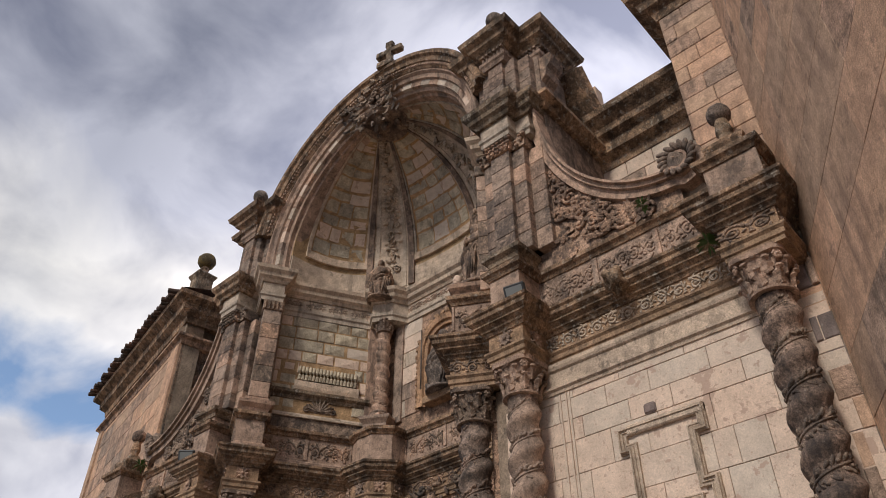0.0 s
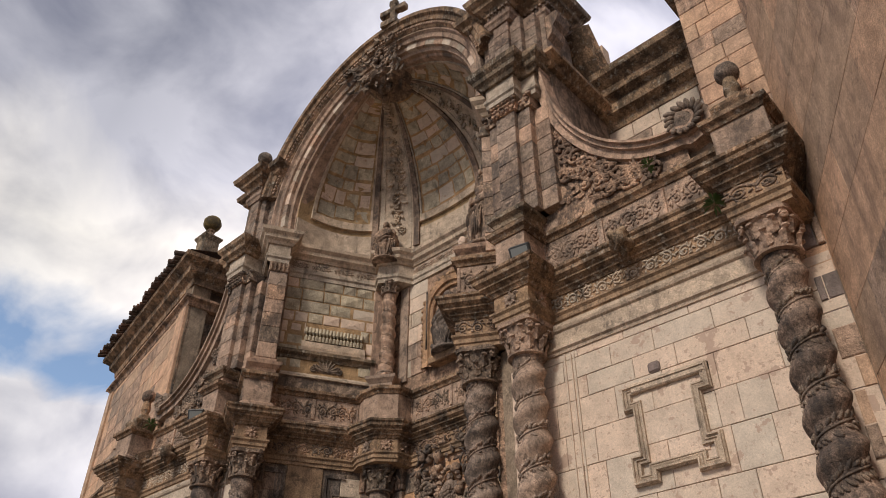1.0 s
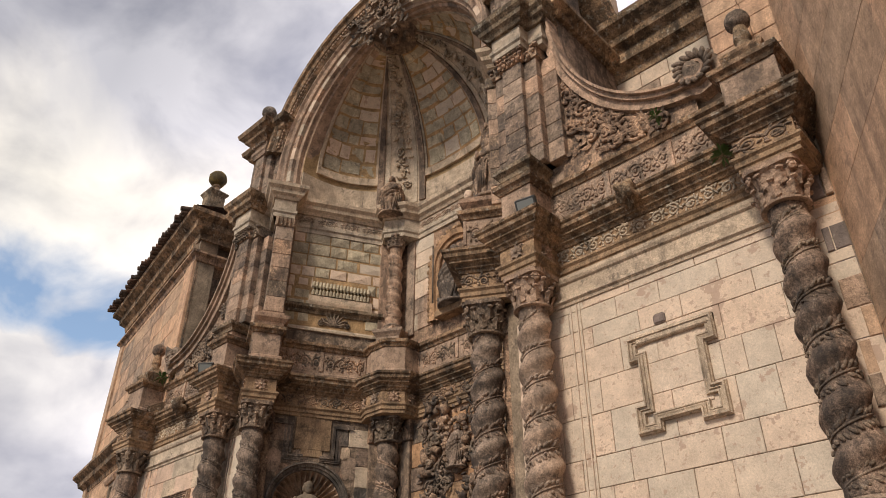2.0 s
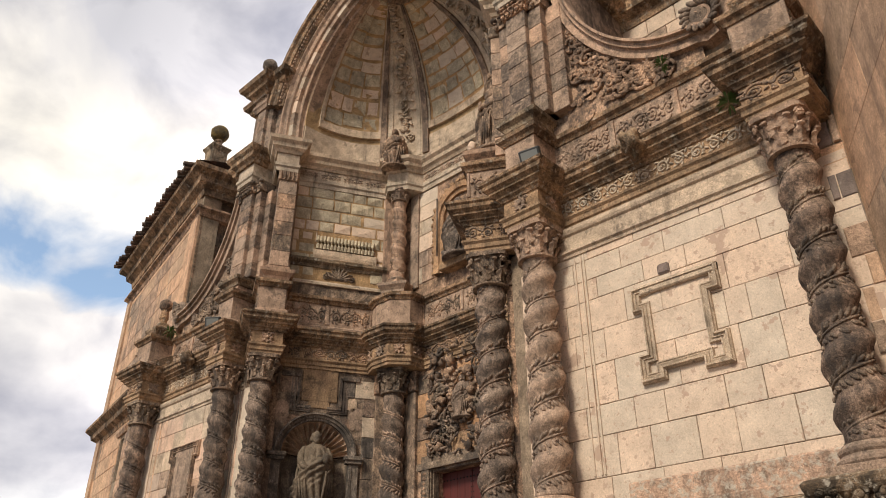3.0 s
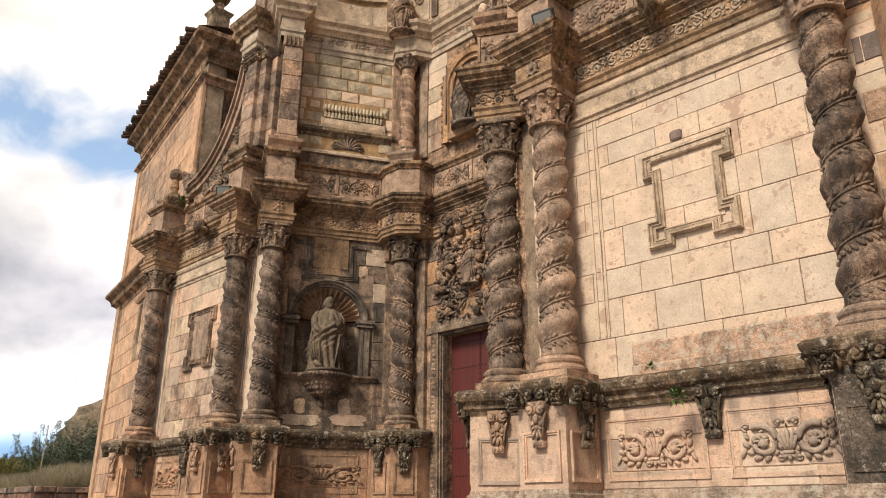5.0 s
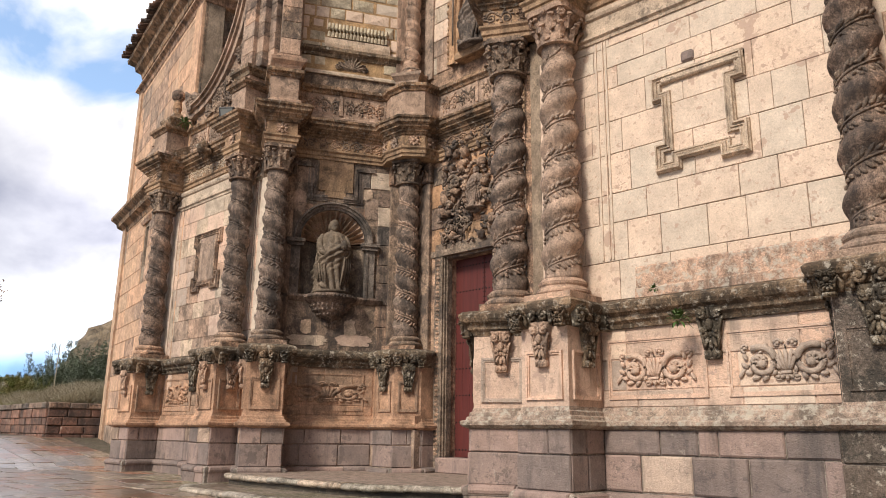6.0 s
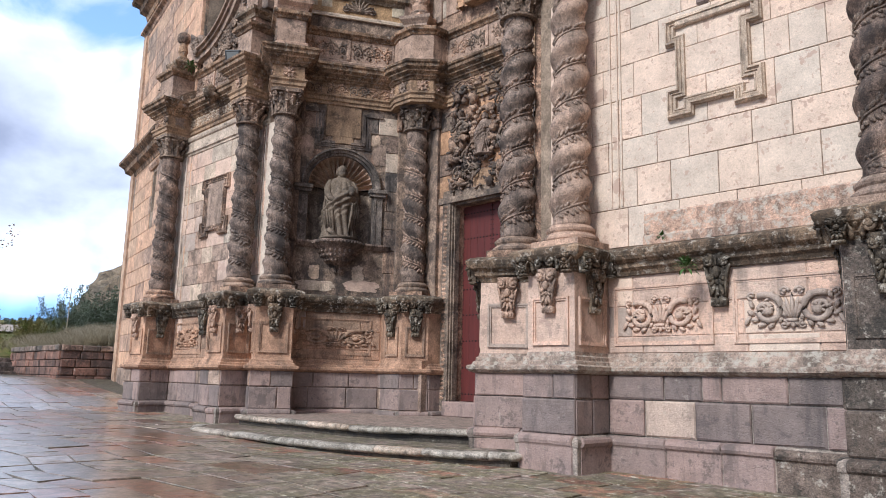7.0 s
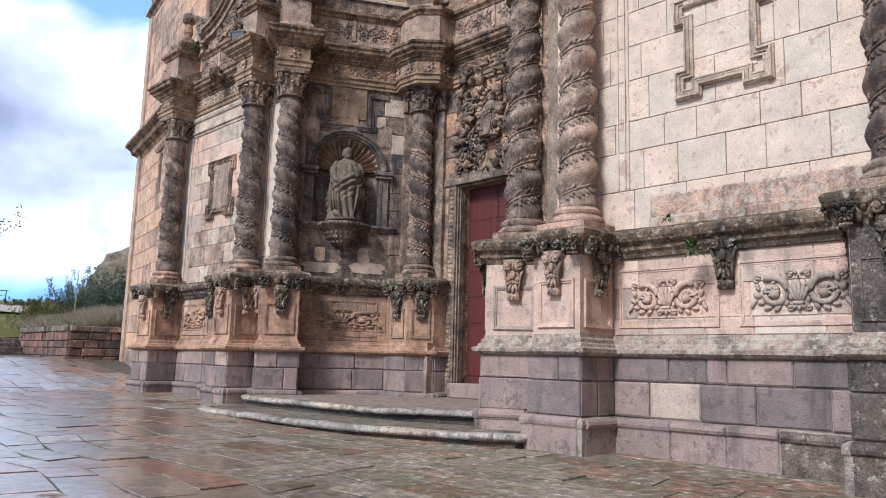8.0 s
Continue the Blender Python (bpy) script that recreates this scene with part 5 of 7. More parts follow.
for s in (1, -1):
    twisted_column(s * 2.03, 3.09, 0, 10.32, 10.55, 13.0, 13.35, 0.215, 6.0, (M_PINK, M_PINK), "small pale twisted column in the upper recess", "small upper columns", hand=s, seed=91)
    bm = bmesh.new()
    add_square_lathe(bm, [(0.36, 8.95), (0.36, 9.1), (0.31, 9.14), (0.31, 10.1), (0.35, 10.16), (0.4, 10.22), (0.41, 10.3), (0.3, 10.34)], pose(s * 2.03, 3.05, 0, 0, 0, s * -30))
    tagged(part("column_pedestal", bm, M_PINK), "panelled stone pedestal under a small upper column", "pedestal")

# pilaster strips behind the columns of the recess
for m_, ln, us in ((B_L, LEN_B, (0.28, 3.1)), (B_R, LEN_B, (0.44, 3.26)), (D_M, LEN_D, (0.5, 4.02))):
    for u in us:
        st = thing("pilaster", "dark moulded stone pilaster strip behind a column", "pilaster", "pilaster strips of the recess", kind="structure", m=m_)
        part("shaft", box(u - 0.2, u + 0.2, -0.12, 0.1, 3.15, 7.4, 0.015), M_BROWN, st)
        part("capital", box(u - 0.24, u + 0.24, -0.17, 0.1, 7.4, 7.93, 0.02), M_BROWN, st)
        bm = bmesh.new()
        for k in range(4):
            add_leaf(bm, u - 0.16 + 0.105 * k, -0.17, 7.42, math.pi / 2, 0.3, 0.07, 0.6)
        part("leaves", bm, M_BROWN, st)
        part("upper_shaft", box(u - 0.16, u + 0.16, -0.08, 0.1, 10.3, 13.3, 0.012), M_PINK, st)
for s in (1, -1):
    rp = thing("recess_pilaster", "pink stone pilaster with leafy capital at the recess corner", "pilaster", "upper recess pilasters", kind="structure", m=pose(4.1 if s > 0 else -3.55, 0.3, 0, 0, 0, -s * GA))
    rows_ = courses(9.96, 13.0, 0.42, 61)
    for z0, z1 in zip(rows_, rows_[1:]):
        part("pilaster_block", box(-0.24, 0.24, -0.2, 0.3, z0 + 0.003, z1 - 0.003, 0.01), random.choice((M_PINK, M_BROWN)), rp)
    part("capital", box(-0.28, 0.28, -0.24, 0.3, 13.0, 13.3, 0.02), M_BROWN, rp)
    bm = bmesh.new()
    for k in range(5):
        add_leaf(bm, -0.22 + 0.11 * k, -0.24, 13.02, math.pi / 2, 0.2, 0.06, 0.7)
    part("leaves", bm, M_BROWN, rp)
for m_, x_ in ((F_R, 0.38), (F_R, 5.0), (F_L, 0.72), (F_L, 5.35)):
    st = thing("pilaster", "flat stone pilaster strip behind a column", "pilaster", "pilaster strips of the front", kind="structure", m=m_)
    part("shaft", box(x_ - 0.14, x_ + 0.14, -0.055, 0.05, 3.15, 7.42, 0.012), M_CREAM, st)


# ---- shell niches with statues ----
M_SHELL = stone("brown_shell_stone", (0.50, 0.39, 0.30), (0.42, 0.325, 0.25), 0.25, 0.1, 0.2)


def plaster_patch(parent, x, z, rx, rz, mat, seed, out=0.014):
    """A ragged flake of old plaster left on the wall."""
    rnd = random.Random(seed)
    bm = bmesh.new()
    n_ = 36
    ring = []
    for k in range(n_):
        a = 2 * math.pi * k / n_
        q = 1.0 + 0.32 * noise.noise(Vector((math.cos(a) * 1.3, math.sin(a) * 1.3, seed))) + rnd.uniform(-0.09, 0.09)
        sq = 1.0 / max(abs(math.cos(a)), abs(math.sin(a))) ** 0.6
        ring.append((x + rx * q * sq * math.cos(a), z + rz * q * sq * math.sin(a)))
    f = [bm.verts.new((a, -out, b)) for a, b in ring]
    r = [bm.verts.new((a, 0.02, b)) for a, b in ring]
    for k in range(n_):
        j = (k + 1) % n_
        bm.faces.new((r[k], r[j], f[j], f[k]))
    bm.faces.new(f)
    part("plaster_patch", bm, mat, parent, "ragged patch of pale crumbling plaster")


def niche(parent, m, uc, mat):
    n_ = 20
    W, D, ZS, Z0 = 0.8, 0.38, 5.84, 4.45
    bm = bmesh.new()
    # curved back
    ring = [(uc - W * math.cos(math.pi * i / n_), D * math.sin(math.pi * i / n_) + 0.05) for i in range(n_ + 1)]
    for (x0, y0), (x1, y1) in zip(ring, ring[1:]):
        bm.faces.new([bm.verts.new(v) for v in ((x0, y0, Z0), (x1, y1, Z0), (x1, y1, ZS), (x0, y0, ZS))])
    bm.faces.new([bm.verts.new((x, y, Z0)) for x, y in ring])
    add_box(bm, uc - 0.85, uc + 0.85, 0.46, 0.58, Z0 - 0.1, 6.75)
    part("niche_back", bm, mat, parent)
    # fluted shell
    bm = bmesh.new()
    rows_ = []
    nr = 137
    for j in range(9):
        el = math.pi / 2 * j / 8
        row = []
        for i in range(nr + 0):
            az = math.pi * i / (nr - 1)
            fl = 1.03 if j == 0 else 1.0 - 0.14 * (1.0 - abs(math.sin(az * 17))) ** 1.3
            x, z = -math.cos(az) * W * fl, math.sin(az) * W * fl
            row.append(bm.verts.new((uc + x * math.cos(el), 0.05 + D * math.sin(el), ZS + z * math.cos(el))))
            row[-1].co.y -= (1.0 - fl) * 0.8 * min(1.0, j / 2) * math.cos(el)
        rows_.append(row)
    for a, b in zip(rows_, rows_[1:]):
        for i in range(nr - 1):
            bm.faces.new((a[i], a[i + 1], b[i + 1], b[i]))
    part("shell", bm, M_SHELL, parent, "fluted shell head of the niche")
    # spandrels between round head and square opening
    bm = bmesh.new()
    for i in range(n_):
        a0, a1 = math.pi * i / n_, math.pi * (i + 1) / n_
        p0, p1 = (uc - W * math.cos(a0), ZS + W * math.sin(a0)), (uc - W * math.cos(a1), ZS + W * math.sin(a1))
        bm.faces.new([bm.verts.new(v) for v in ((p0[0], -0.01, p0[1]), (p1[0], -0.01, p1[1]), (p1[0], -0.01, 6.75), (p0[0], -0.01, 6.75))])
    part("spandrel", bm, mat, parent)
    # archivolt and imposts
    bm = bmesh.new()
    prof = [(W, 0.06), (W, -0.04), (W + 0.05, -0.05), (W + 0.06, -0.09), (W + 0.11, -0.11), (W + 0.13, -0.15), (W + 0.17, -0.15), (W + 0.19, 0.02)]
    rings = []
    for i in range(29):
        a = math.pi * i / 28
        rings.append([bm.verts.new((uc - r * math.cos(a), y, ZS + r * math.sin(a))) for r, y in prof])
    for a, b in zip(rings, rings[1:]):
        for k in range(len(prof) - 1):
            bm.faces.new((a[k], a[k + 1], b[k + 1], b[k]))
    part("archivolt", bm, M_DARK, parent)
    for s in (-1, 1):
        bm = bmesh.new()
        x = uc + s * (W + 0.12)
        add_box(bm, x - 0.1, x - 0.03, -0.1, 0.02, Z0 - 0.1, ZS - 0.2, 0.01)
        add_box(bm, x - 0.13, x + 0.13, -0.08, 0.02, Z0 - 0.1, ZS - 0.2, 0.01)
        add_box(bm, x - 0.2, x + 0.2, -0.15, 0.02, ZS - 0.2, ZS - 0.12, 0.01)
        add_box(bm, x - 0.23, x + 0.23, -0.19, 0.02, ZS - 0.12, ZS - 0.02, 0.015)
        part("jamb", bm, M_DARK, parent)
    part("sill", sweep([(uc - 1.25, 0), (uc + 1.25, 0)], [(-0.05, 4.3), (0.05, 4.3), (0.1, 4.36), (0.14, 4.4), (0.14, 4.45), (-0.05, 4.47)]), M_DARK, parent)
    # bowl-shaped corbel
    bm = bmesh.new()
    prof = [(0.03, 3.78), (0.08, 3.82), (0.1, 3.87), (0.17, 3.9), (0.3, 3.98), (0.41, 4.1), (0.47, 4.22), (0.55, 4.28), (0.63, 4.33), (0.66, 4.38), (0.65, 4.44), (0.42, 4.46), (0.42, 4.52), (0.1, 4.53)]
    add_lathe(bm, prof, 32, (uc, 0.0))
    for k in range(13):
        a = math.pi + math.pi * k / 12
        for r, z in ((0.3, 4.0), (0.4, 4.1), (0.46, 4.2)):
            add_blob(bm, (uc + r * math.cos(a), r * math.sin(a), z), (0.045, 0.045, 0.065), 1)
        for q in (0, 0.13):
            add_blob(bm, (uc + 0.65 * math.cos(a + q), 0.65 * math.sin(a + q), 4.38), 0.042, 1)
    for s in (-1, 1):
        for k in range(4):
            add_lobe(bm, uc + s * 0.02, -0.03, 3.82, -math.pi / 2 + s * (0.2 + 0.35 * k), 0.14, 0.03, 0.3)
    part("corbel", bm, M_DARK, parent, "carved bowl corbel")
    for k, (dx, z, rx, rz, mt) in enumerate(((0.5, 3.7, 0.14, 0.2, M_RENDER), (0.62, 3.4, 0.42, 0.13, M_DIE), (-0.55, 3.7, 0.12, 0.18, M_RENDER), (-0.5, 3.38, 0.42, 0.13, M_GREY), (-0.88, 6.82, 0.17, 0.26, M_PINK), (0.95, 6.75, 0.18, 0.26, M_PINK), (0.82, 7.1, 0.13, 0.16, M_RENDER))):
        plaster_patch(parent, uc + dx, z, rx, rz, mt, 40 + k)
    # broken frame round a plain patch above
    part("patch", box(uc - 0.44, uc + 0.44, -0.03, 0.02, 7.12, 8.0, 0.012), M_OCHRE, parent)
    part("patch", box(uc - 0.26, uc + 0.26, -0.025, 0.02, 6.95, 7.2, 0.012), M_OCHRE, parent)
    for s in (-1, 1):
        bm = bmesh.new()
        for o, q in ((0.0, 0.07), (0.08, 0.045), (0.15, 0.03)):
            add_box(bm, uc + s * (0.52 + o) - 0.03, uc + s * (0.52 + o) + 0.03, -q, 0.02, 7.0 - o, 7.75 + o * 0.3)
            a, b = sorted((uc + s * (0.5 + o), uc + s * 0.98))
            add_box(bm, a, b, -q, 0.02, 7.7 + o * 0.5, 7.76 + o * 0.5)
            a, b = sorted((uc + s * 0.2, uc + s * (0.55 + o)))
            add_box(bm, a, b, -q, 0.02, 6.93 - o * 0.6, 6.99 - o * 0.6)
        part("broken_frame", bm, M_DARK, parent)


niche(w_bay_l, None, 1.5, M_BROWN)
niche(w_bay_r, None, 2.04, M_BROWN)


def robed_statue(h, seed, m, label, mat, staff=False):
    """A plain draped figure: one mesh."""
    rnd = random.Random(seed)
    bm = bmesh.new()
    prof = [(0.0, 0.20, 0.16), (0.03, 0.215, 0.18), (0.15, 0.195, 0.165), (0.3, 0.2, 0.165), (0.45, 0.215, 0.17), (0.55, 0.2, 0.155), (0.65, 0.165, 0.13), (0.72, 0.165, 0.125), (0.78, 0.15, 0.11), (0.815, 0.105, 0.09), (0.835, 0.06, 0.06), (0.87, 0.05, 0.05)]
    ns, nz = 88, 90
    rings = []
    for i in range(nz):
        t = i / (nz - 1) * 0.87
        for (a, b) in zip(prof, prof[1:]):
            if a[0] <= t <= b[0] + 1e-6:
                f = (t - a[0]) / (b[0] - a[0])
                rx, ry = a[1] + f * (b[1] - a[1]), a[2] + f * (b[2] - a[2])
                break
        ring = []
        for k in range(ns):
            a = 2 * math.pi * k / ns
            low, top = max(0.0, 1 - t / 0.5), max(0.0, min(1.0, (0.8 - t) * 14))
            wave = 0.5 * math.sin(3 * a + 9 * t + seed)
            gown = (abs(math.sin(6.5 * a + 2.2 * t + wave + seed)) ** 0.6 - 0.6) * (0.16 + 0.2 * low)
            # mantle thrown across the body from one shoulder to the other hip
            edge = 0.42 + 0.2 * math.cos(a + math.pi / 2 - 0.9)
            wrap = math.exp(-((t - edge) / 0.085) ** 2) * (0.24 + 0.09 * math.sin(70 * (t - edge)))
            pleat = (abs(math.sin(38 * (t - edge) + 2 * math.sin(a))) - 0.5) * 0.13 * math.exp(-((t - edge + 0.1) / 0.14) ** 2)
            knee = 0.13 * math.exp(-((t - 0.3) / 0.09) ** 2 - ((a - 4.4) / 0.4) ** 2)
            q = 1 + top * (gown + wrap + pleat + knee)
            ring.append(bm.verts.new((rx * q * math.cos(a) * h, ry * q * math.sin(a) * h, t * h)))
        rings.append(ring)
    for a, b in zip(rings, rings[1:]):
        for k in range(ns):
            j = (k + 1) % ns
            bm.faces.new((a[k], a[j], b[j], b[k]))
    bm.faces.new(rings[0][::-1])
    bm.faces.new(rings[-1])
    # head as a plain form with hair and beard masses
    add_blob(bm, (0, -0.025 * h, 0.915 * h), (0.062 * h, 0.07 * h, 0.085 * h), 3)
    add_blob(bm, (0, -0.065 * h, 0.872 * h), (0.042 * h, 0.036 * h, 0.05 * h), 2)
    add_blob(bm, (0, 0.0, 0.945 * h), (0.068 * h, 0.07 * h, 0.052 * h), 2, 0.2)
    add_blob(bm, (0, -0.092 * h, 0.912 * h), (0.012 * h, 0.014 * h, 0.024 * h), 1)
    for s in (-1, 1):
        add_blob(bm, (s * 0.058 * h, 0.0, 0.9 * h), (0.022 * h, 0.035 * h, 0.045 * h), 2)
        add_tube(bm, [(s * 0.13 * h, 0, 0.775 * h), (s * 0.175 * h, -0.02 * h, 0.69 * h), (s * 0.185 * h, -0.07 * h, 0.6 * h), (s * 0.15 * h, -0.14 * h, (0.56 + s * 0.04) * h), (s * 0.09 * h, -0.18 * h, (0.55 + s * 0.08) * h)], [0.045 * h, 0.05 * h, 0.046 * h, 0.038 * h, 0.026 * h], 10)
        for k in range(3):
            add_tube(bm, [(s * 0.18 * h, (-0.02 - 0.03 * k) * h, (0.66 - 0.03 * k) * h), (s * 0.205 * h, (-0.05 - 0.02 * k) * h, (0.56 - 0.02 * k) * h), (s * (0.17 - 0.01 * k) * h, (-0.1 - 0.02 * k) * h, (0.47 - 0.02 * k) * h)], [0.012 * h, 0.018 * h, 0.01 * h], 6)
        for k in range(4):
            add_tube(bm, [(s * (0.21 - 0.025 * k) * h, (-0.08 - 0.025 * k) * h, (0.5 - 0.01 * k) * h), (s * (0.22 - 0.03 * k) * h, (-0.1 - 0.02 * k) * h, 0.34 * h), (s * (0.19 - 0.035 * k) * h, (-0.1 - 0.025 * k) * h, (0.14 - 0.03 * k) * h)], [0.01 * h, 0.02 * h, 0.012 * h], 6)
    add_tube(bm, [(-0.17 * h, -0.16 * h, 0.1 * h), (-0.06 * h, -0.2 * h, 0.02 * h)], [0.035 * h, 0.025 * h], 7)
    add_lathe(bm, [(0.25 * h, -0.01 * h), (0.26 * h, 0.02 * h), (0.2 * h, 0.035 * h), (0.02 * h, 0.036 * h)], 20, (0, 0))
    if staff:
        add_tube(bm, [(-0.3 * h, -0.15 * h, 0.1 * h), (-0.3 * h, -0.15 * h, 1.05 * h)], 0.012 * h, 6)
    else:
        add_blob(bm, (0.12 * h, -0.18 * h, 0.62 * h), (0.06 * h, 0.03 * h, 0.08 * h), 1)
    return tagged(part("statue", bm, mat, smooth=True, m=m), label, "statue")


robed_statue(1.86, 3, B_L @ pose(1.5, -0.08, 4.5, 0, 0, 0), "brown weathered draped stone statue in a shell niche", M_STATUE)
robed_statue(1.86, 5, B_R @ pose(2.04, -0.08, 4.5, 0, 0, 0), "weathered draped stone statue in a shell niche", M_BROWN)
robed_statue(1.85, 8, pose(0.0, 3.38, 10.55), "dark draped stone statue in the upper niche", M_DARK, True)
robed_statue(1.75, 9, pose(3.68, 0.44, 10.35, 0, 0, -40), "weathered stone figure on a pedestal beside the arch", M_BROWN)
for s in (1, -1):
    robed_statue(1.45, 11 + s, pose(s * 1.95, 2.75, 13.95, 0, 0, -s * 30), "small weathered stone figure above a small column", M_BROWN)
    bm = bmesh.new()
    add_square_lathe(bm, [(0.36, 8.96), (0.36, 9.12), (0.3, 9.18), (0.3, 9.95), (0.33, 10.05), (0.42, 10.14), (0.44, 10.22), (0.3, 10.28), (0.3, 10.35)], pose(s * 3.6, 0.3, 0, 0, 0, -s * GA))
    fp = tagged(part("figure_pedestal", bm, M_PINK), "panelled stone pedestal with moulded cap on the cornice", "pedestal")
    for k in range(4):
        part("panel", raised_frame(-0.2, 0.2, 9.28, 9.86, 0.05, 0.03), M_PINK, fp, m=pose(s * 3.6, 0.3, 0, 0, 0, -s * GA + 90 * k) @ Matrix.Translation((0, -0.3, 0)))
bm = bmesh.new()
add_lathe(bm, [(0.14, 10.33), (0.15, 10.45), (0.1, 10.6), (0.13, 10.72), (0.05, 10.78)], 12, (-3.6, 0.3))
tagged(part("statue_stump", bm, M_DARK), "broken stump of stone on an empty pedestal", "stump")

# ---- upper bays: fluted block, shell and ledge ----
for m_, w_, flip in ((B_L, w_bay_l, 1), (B_R, w_bay_r, -1)):
    uc = 1.86 if flip == 1 else LEN_B - 1.86
    part("ledge", sweep([(uc - 1.5, 0), (uc + 1.2, 0)], [(-0.05, 10.78), (0.05, 10.78), (0.08, 10.86), (0.16, 10.92), (0.17, 11.0), (-0.05, 11.02)]), M_CORNICE, w_)
    bm = bmesh.new()
    add_box(bm, uc - 0.85, uc + 0.9, -0.1, 0.02, 11.02, 11.32, 0.01)
    for k in range(40):
        add_box(bm, uc - 0.82 + k * 0.042, uc - 0.80 + k * 0.042, -0.115, -0.09, 11.04, 11.16)
    part("fluted_base", bm, M_GREY, w_)
    bm = bmesh.new()
    for k in range(17):
        x = uc - 0.75 + k * 0.095
        add_tube(bm, [(x, -0.08, 11.34), (x + 0.01, -0.1, 11.45), (x - 0.005, -0.09, 11.58), (x + 0.01, -0.06, 11.74)], [0.048, 0.052, 0.05, 0.044], 8)
    part("fluted_block", bm, M_RUBBLE, w_, "weathered fluted stone block")
    bm = bmesh.new()
    for k in range(9):
        add_leaf(bm, uc - 0.1, -0.02, 10.5, math.pi * (0.06 + 0.88 * k / 8), 0.34, 0.07, 0.3)
    for s in (-1, 1):
        add_spiral(bm, uc - 0.1 + s * 0.36, 10.56, 0.11, 1.4, math.pi / 2, s, 0.03, -0.04)
    part("carved_shell", bm, M_BROWN, w_, "carved shell under the ledge")
    part("lower_band", sweep([(uc - 1.5, 0), (uc + 1.2, 0)], [(-0.05, 10.28), (0.06, 10.28), (0.06, 10.34), (0.02, 10.4), (-0.05, 10.4)]), M_GREY, w_)

# ---- upper niche over the door ----
bm = bmesh.new()
uc = LEN_D / 2
prof = [(0.62, 0.04), (0.62, -0.08), (0.72, -0.1), (0.74, -0.16), (0.9, -0.18), (0.95, 0.04)]
rings = []
for i in range(41):
    if i <= 8:
        x, z, a = -1, 10.4 + i * 0.2, math.pi
    elif i >= 32:
        x, z, a = 1, 10.4 + (40 - i) * 0.2, 0
    else:
        a = math.pi * (32 - i) / 24
        x, z = None, None
    rings.append([bm.verts.new((uc + (r * math.cos(a) if x is None else x * r), y, (12.0 + r * math.sin(a)) if z is None else z)) for r, y in prof])
for a, b in zip(rings, rings[1:]):
    for k in range(len(prof) - 1):
        bm.faces.new((a[k], a[k + 1], b[k + 1], b[k]))
part("niche_surround", bm, M_OCHRE, w_door, "moulded ochre niche surround")
part("niche_floor", box(uc - 0.6, uc + 0.6, -0.3, 0.05, 10.35, 10.55, 0.02), M_OCHRE, w_door)
bm = bmesh.new()
for k in range(16):
    a = math.pi * k / 15
    add_blob(bm, (uc + 1.02 * math.cos(a), -0.06, 12.0 + 1.05 * math.sin(a)), (0.09, 0.07, 0.09), 1, 0.6, k)
for s in (-1, 1):
    for k in range(9):
        add_blob(bm, (uc + s * 1.02, -0.05, 10.5 + 0.17 * k), (0.06, 0.06, 0.08), 1, 0.5, k)
part("carved_border", bm, M_OCHRE, w_door)

# ---- the red door ----
M_DOOR, n, l, bsdf = nodes_of("red_door_paint")
pos = n.new("ShaderNodeNewGeometry").outputs["Position"]
st = n.new("ShaderNodeMapping")
st.inputs["Scale"].default_value = (14, 14, 1.2)
l.new(pos, st.inputs["Vector"])
grain_ = noise_node(n, l, st.outputs["Vector"], 1.0, 6)
l.new(mix_node(n, l, ramp_node(n, l, grain_, 0.3, 0.75), (0.115, 0.02, 0.017), (0.07, 0.014, 0.012)), bsdf.inputs["Base Color"])
bsdf.inputs["Roughness"].default_value = 0.55
M_IRON, n, l, bsdf = nodes_of("dark_iron")
bsdf.inputs["Base Color"].default_value, bsdf.inputs["Metallic"].default_value, bsdf.inputs["Roughness"].default_value = (0.03, 0.028, 0.027, 1), 0.7, 0.6
door = thing("door_1", "tall closed red-painted double door with rows of iron studs", "door", kind="structure", m=D_M)
for a, b in ((1.28, 2.191), (2.199, 3.11)):
    leaf = part("leaf", box(a, b, 0.28, 0.36, 0.72, 5.36, 0.006), M_DOOR, door)
    for k in range(4):
        part("board", box(a + 0.002 + k * (b - a) / 4, a - 0.002 + (k + 1) * (b - a) / 4, 0.262, 0.285, 0.74, 5.35, 0.002), M_DOOR, leaf)
    bm = bmesh.new()
    for j in range(8):
        for i in range(9):
            add_blob(bm, (a + 0.05 + i * (b - a - 0.1) / 8, 0.26, 0.9 + j * 0.61), 0.022, 1)
    for z in range(40):
        for x in (a + 0.03, b - 0.03):
            add_blob(bm, (x, 0.26, 0.8 + z * 0.115), 0.016, 1)
    tagged(part("studs", bm, M_IRON, leaf), kind="stuff")
bm = bmesh.new()
for x0, x1 in ((0.88, 1.3), (3.09, 3.52)):
    for o, q in ((0.0, 0.06), (0.1, 0.12), (0.22, 0.17)):
        a, b = (x0 + o * 0.5, x1 - o * 0.3) if x0 < 2 else (x0 + o * 0.3, x1 - o * 0.5)
        add_box(bm, a, b, -q, 0.1 - o * 0.2, 0.5, 5.4 + (0.35 - o))
add_box(bm, 0.9, 3.5, -0.065, 0.09, 5.345, 5.71)
add_box(bm, 0.84, 3.57, -0.19, 0.08, 5.4, 5.55)
part("door_surround", bm, M_BROWN, door, "carved brown stone surround")
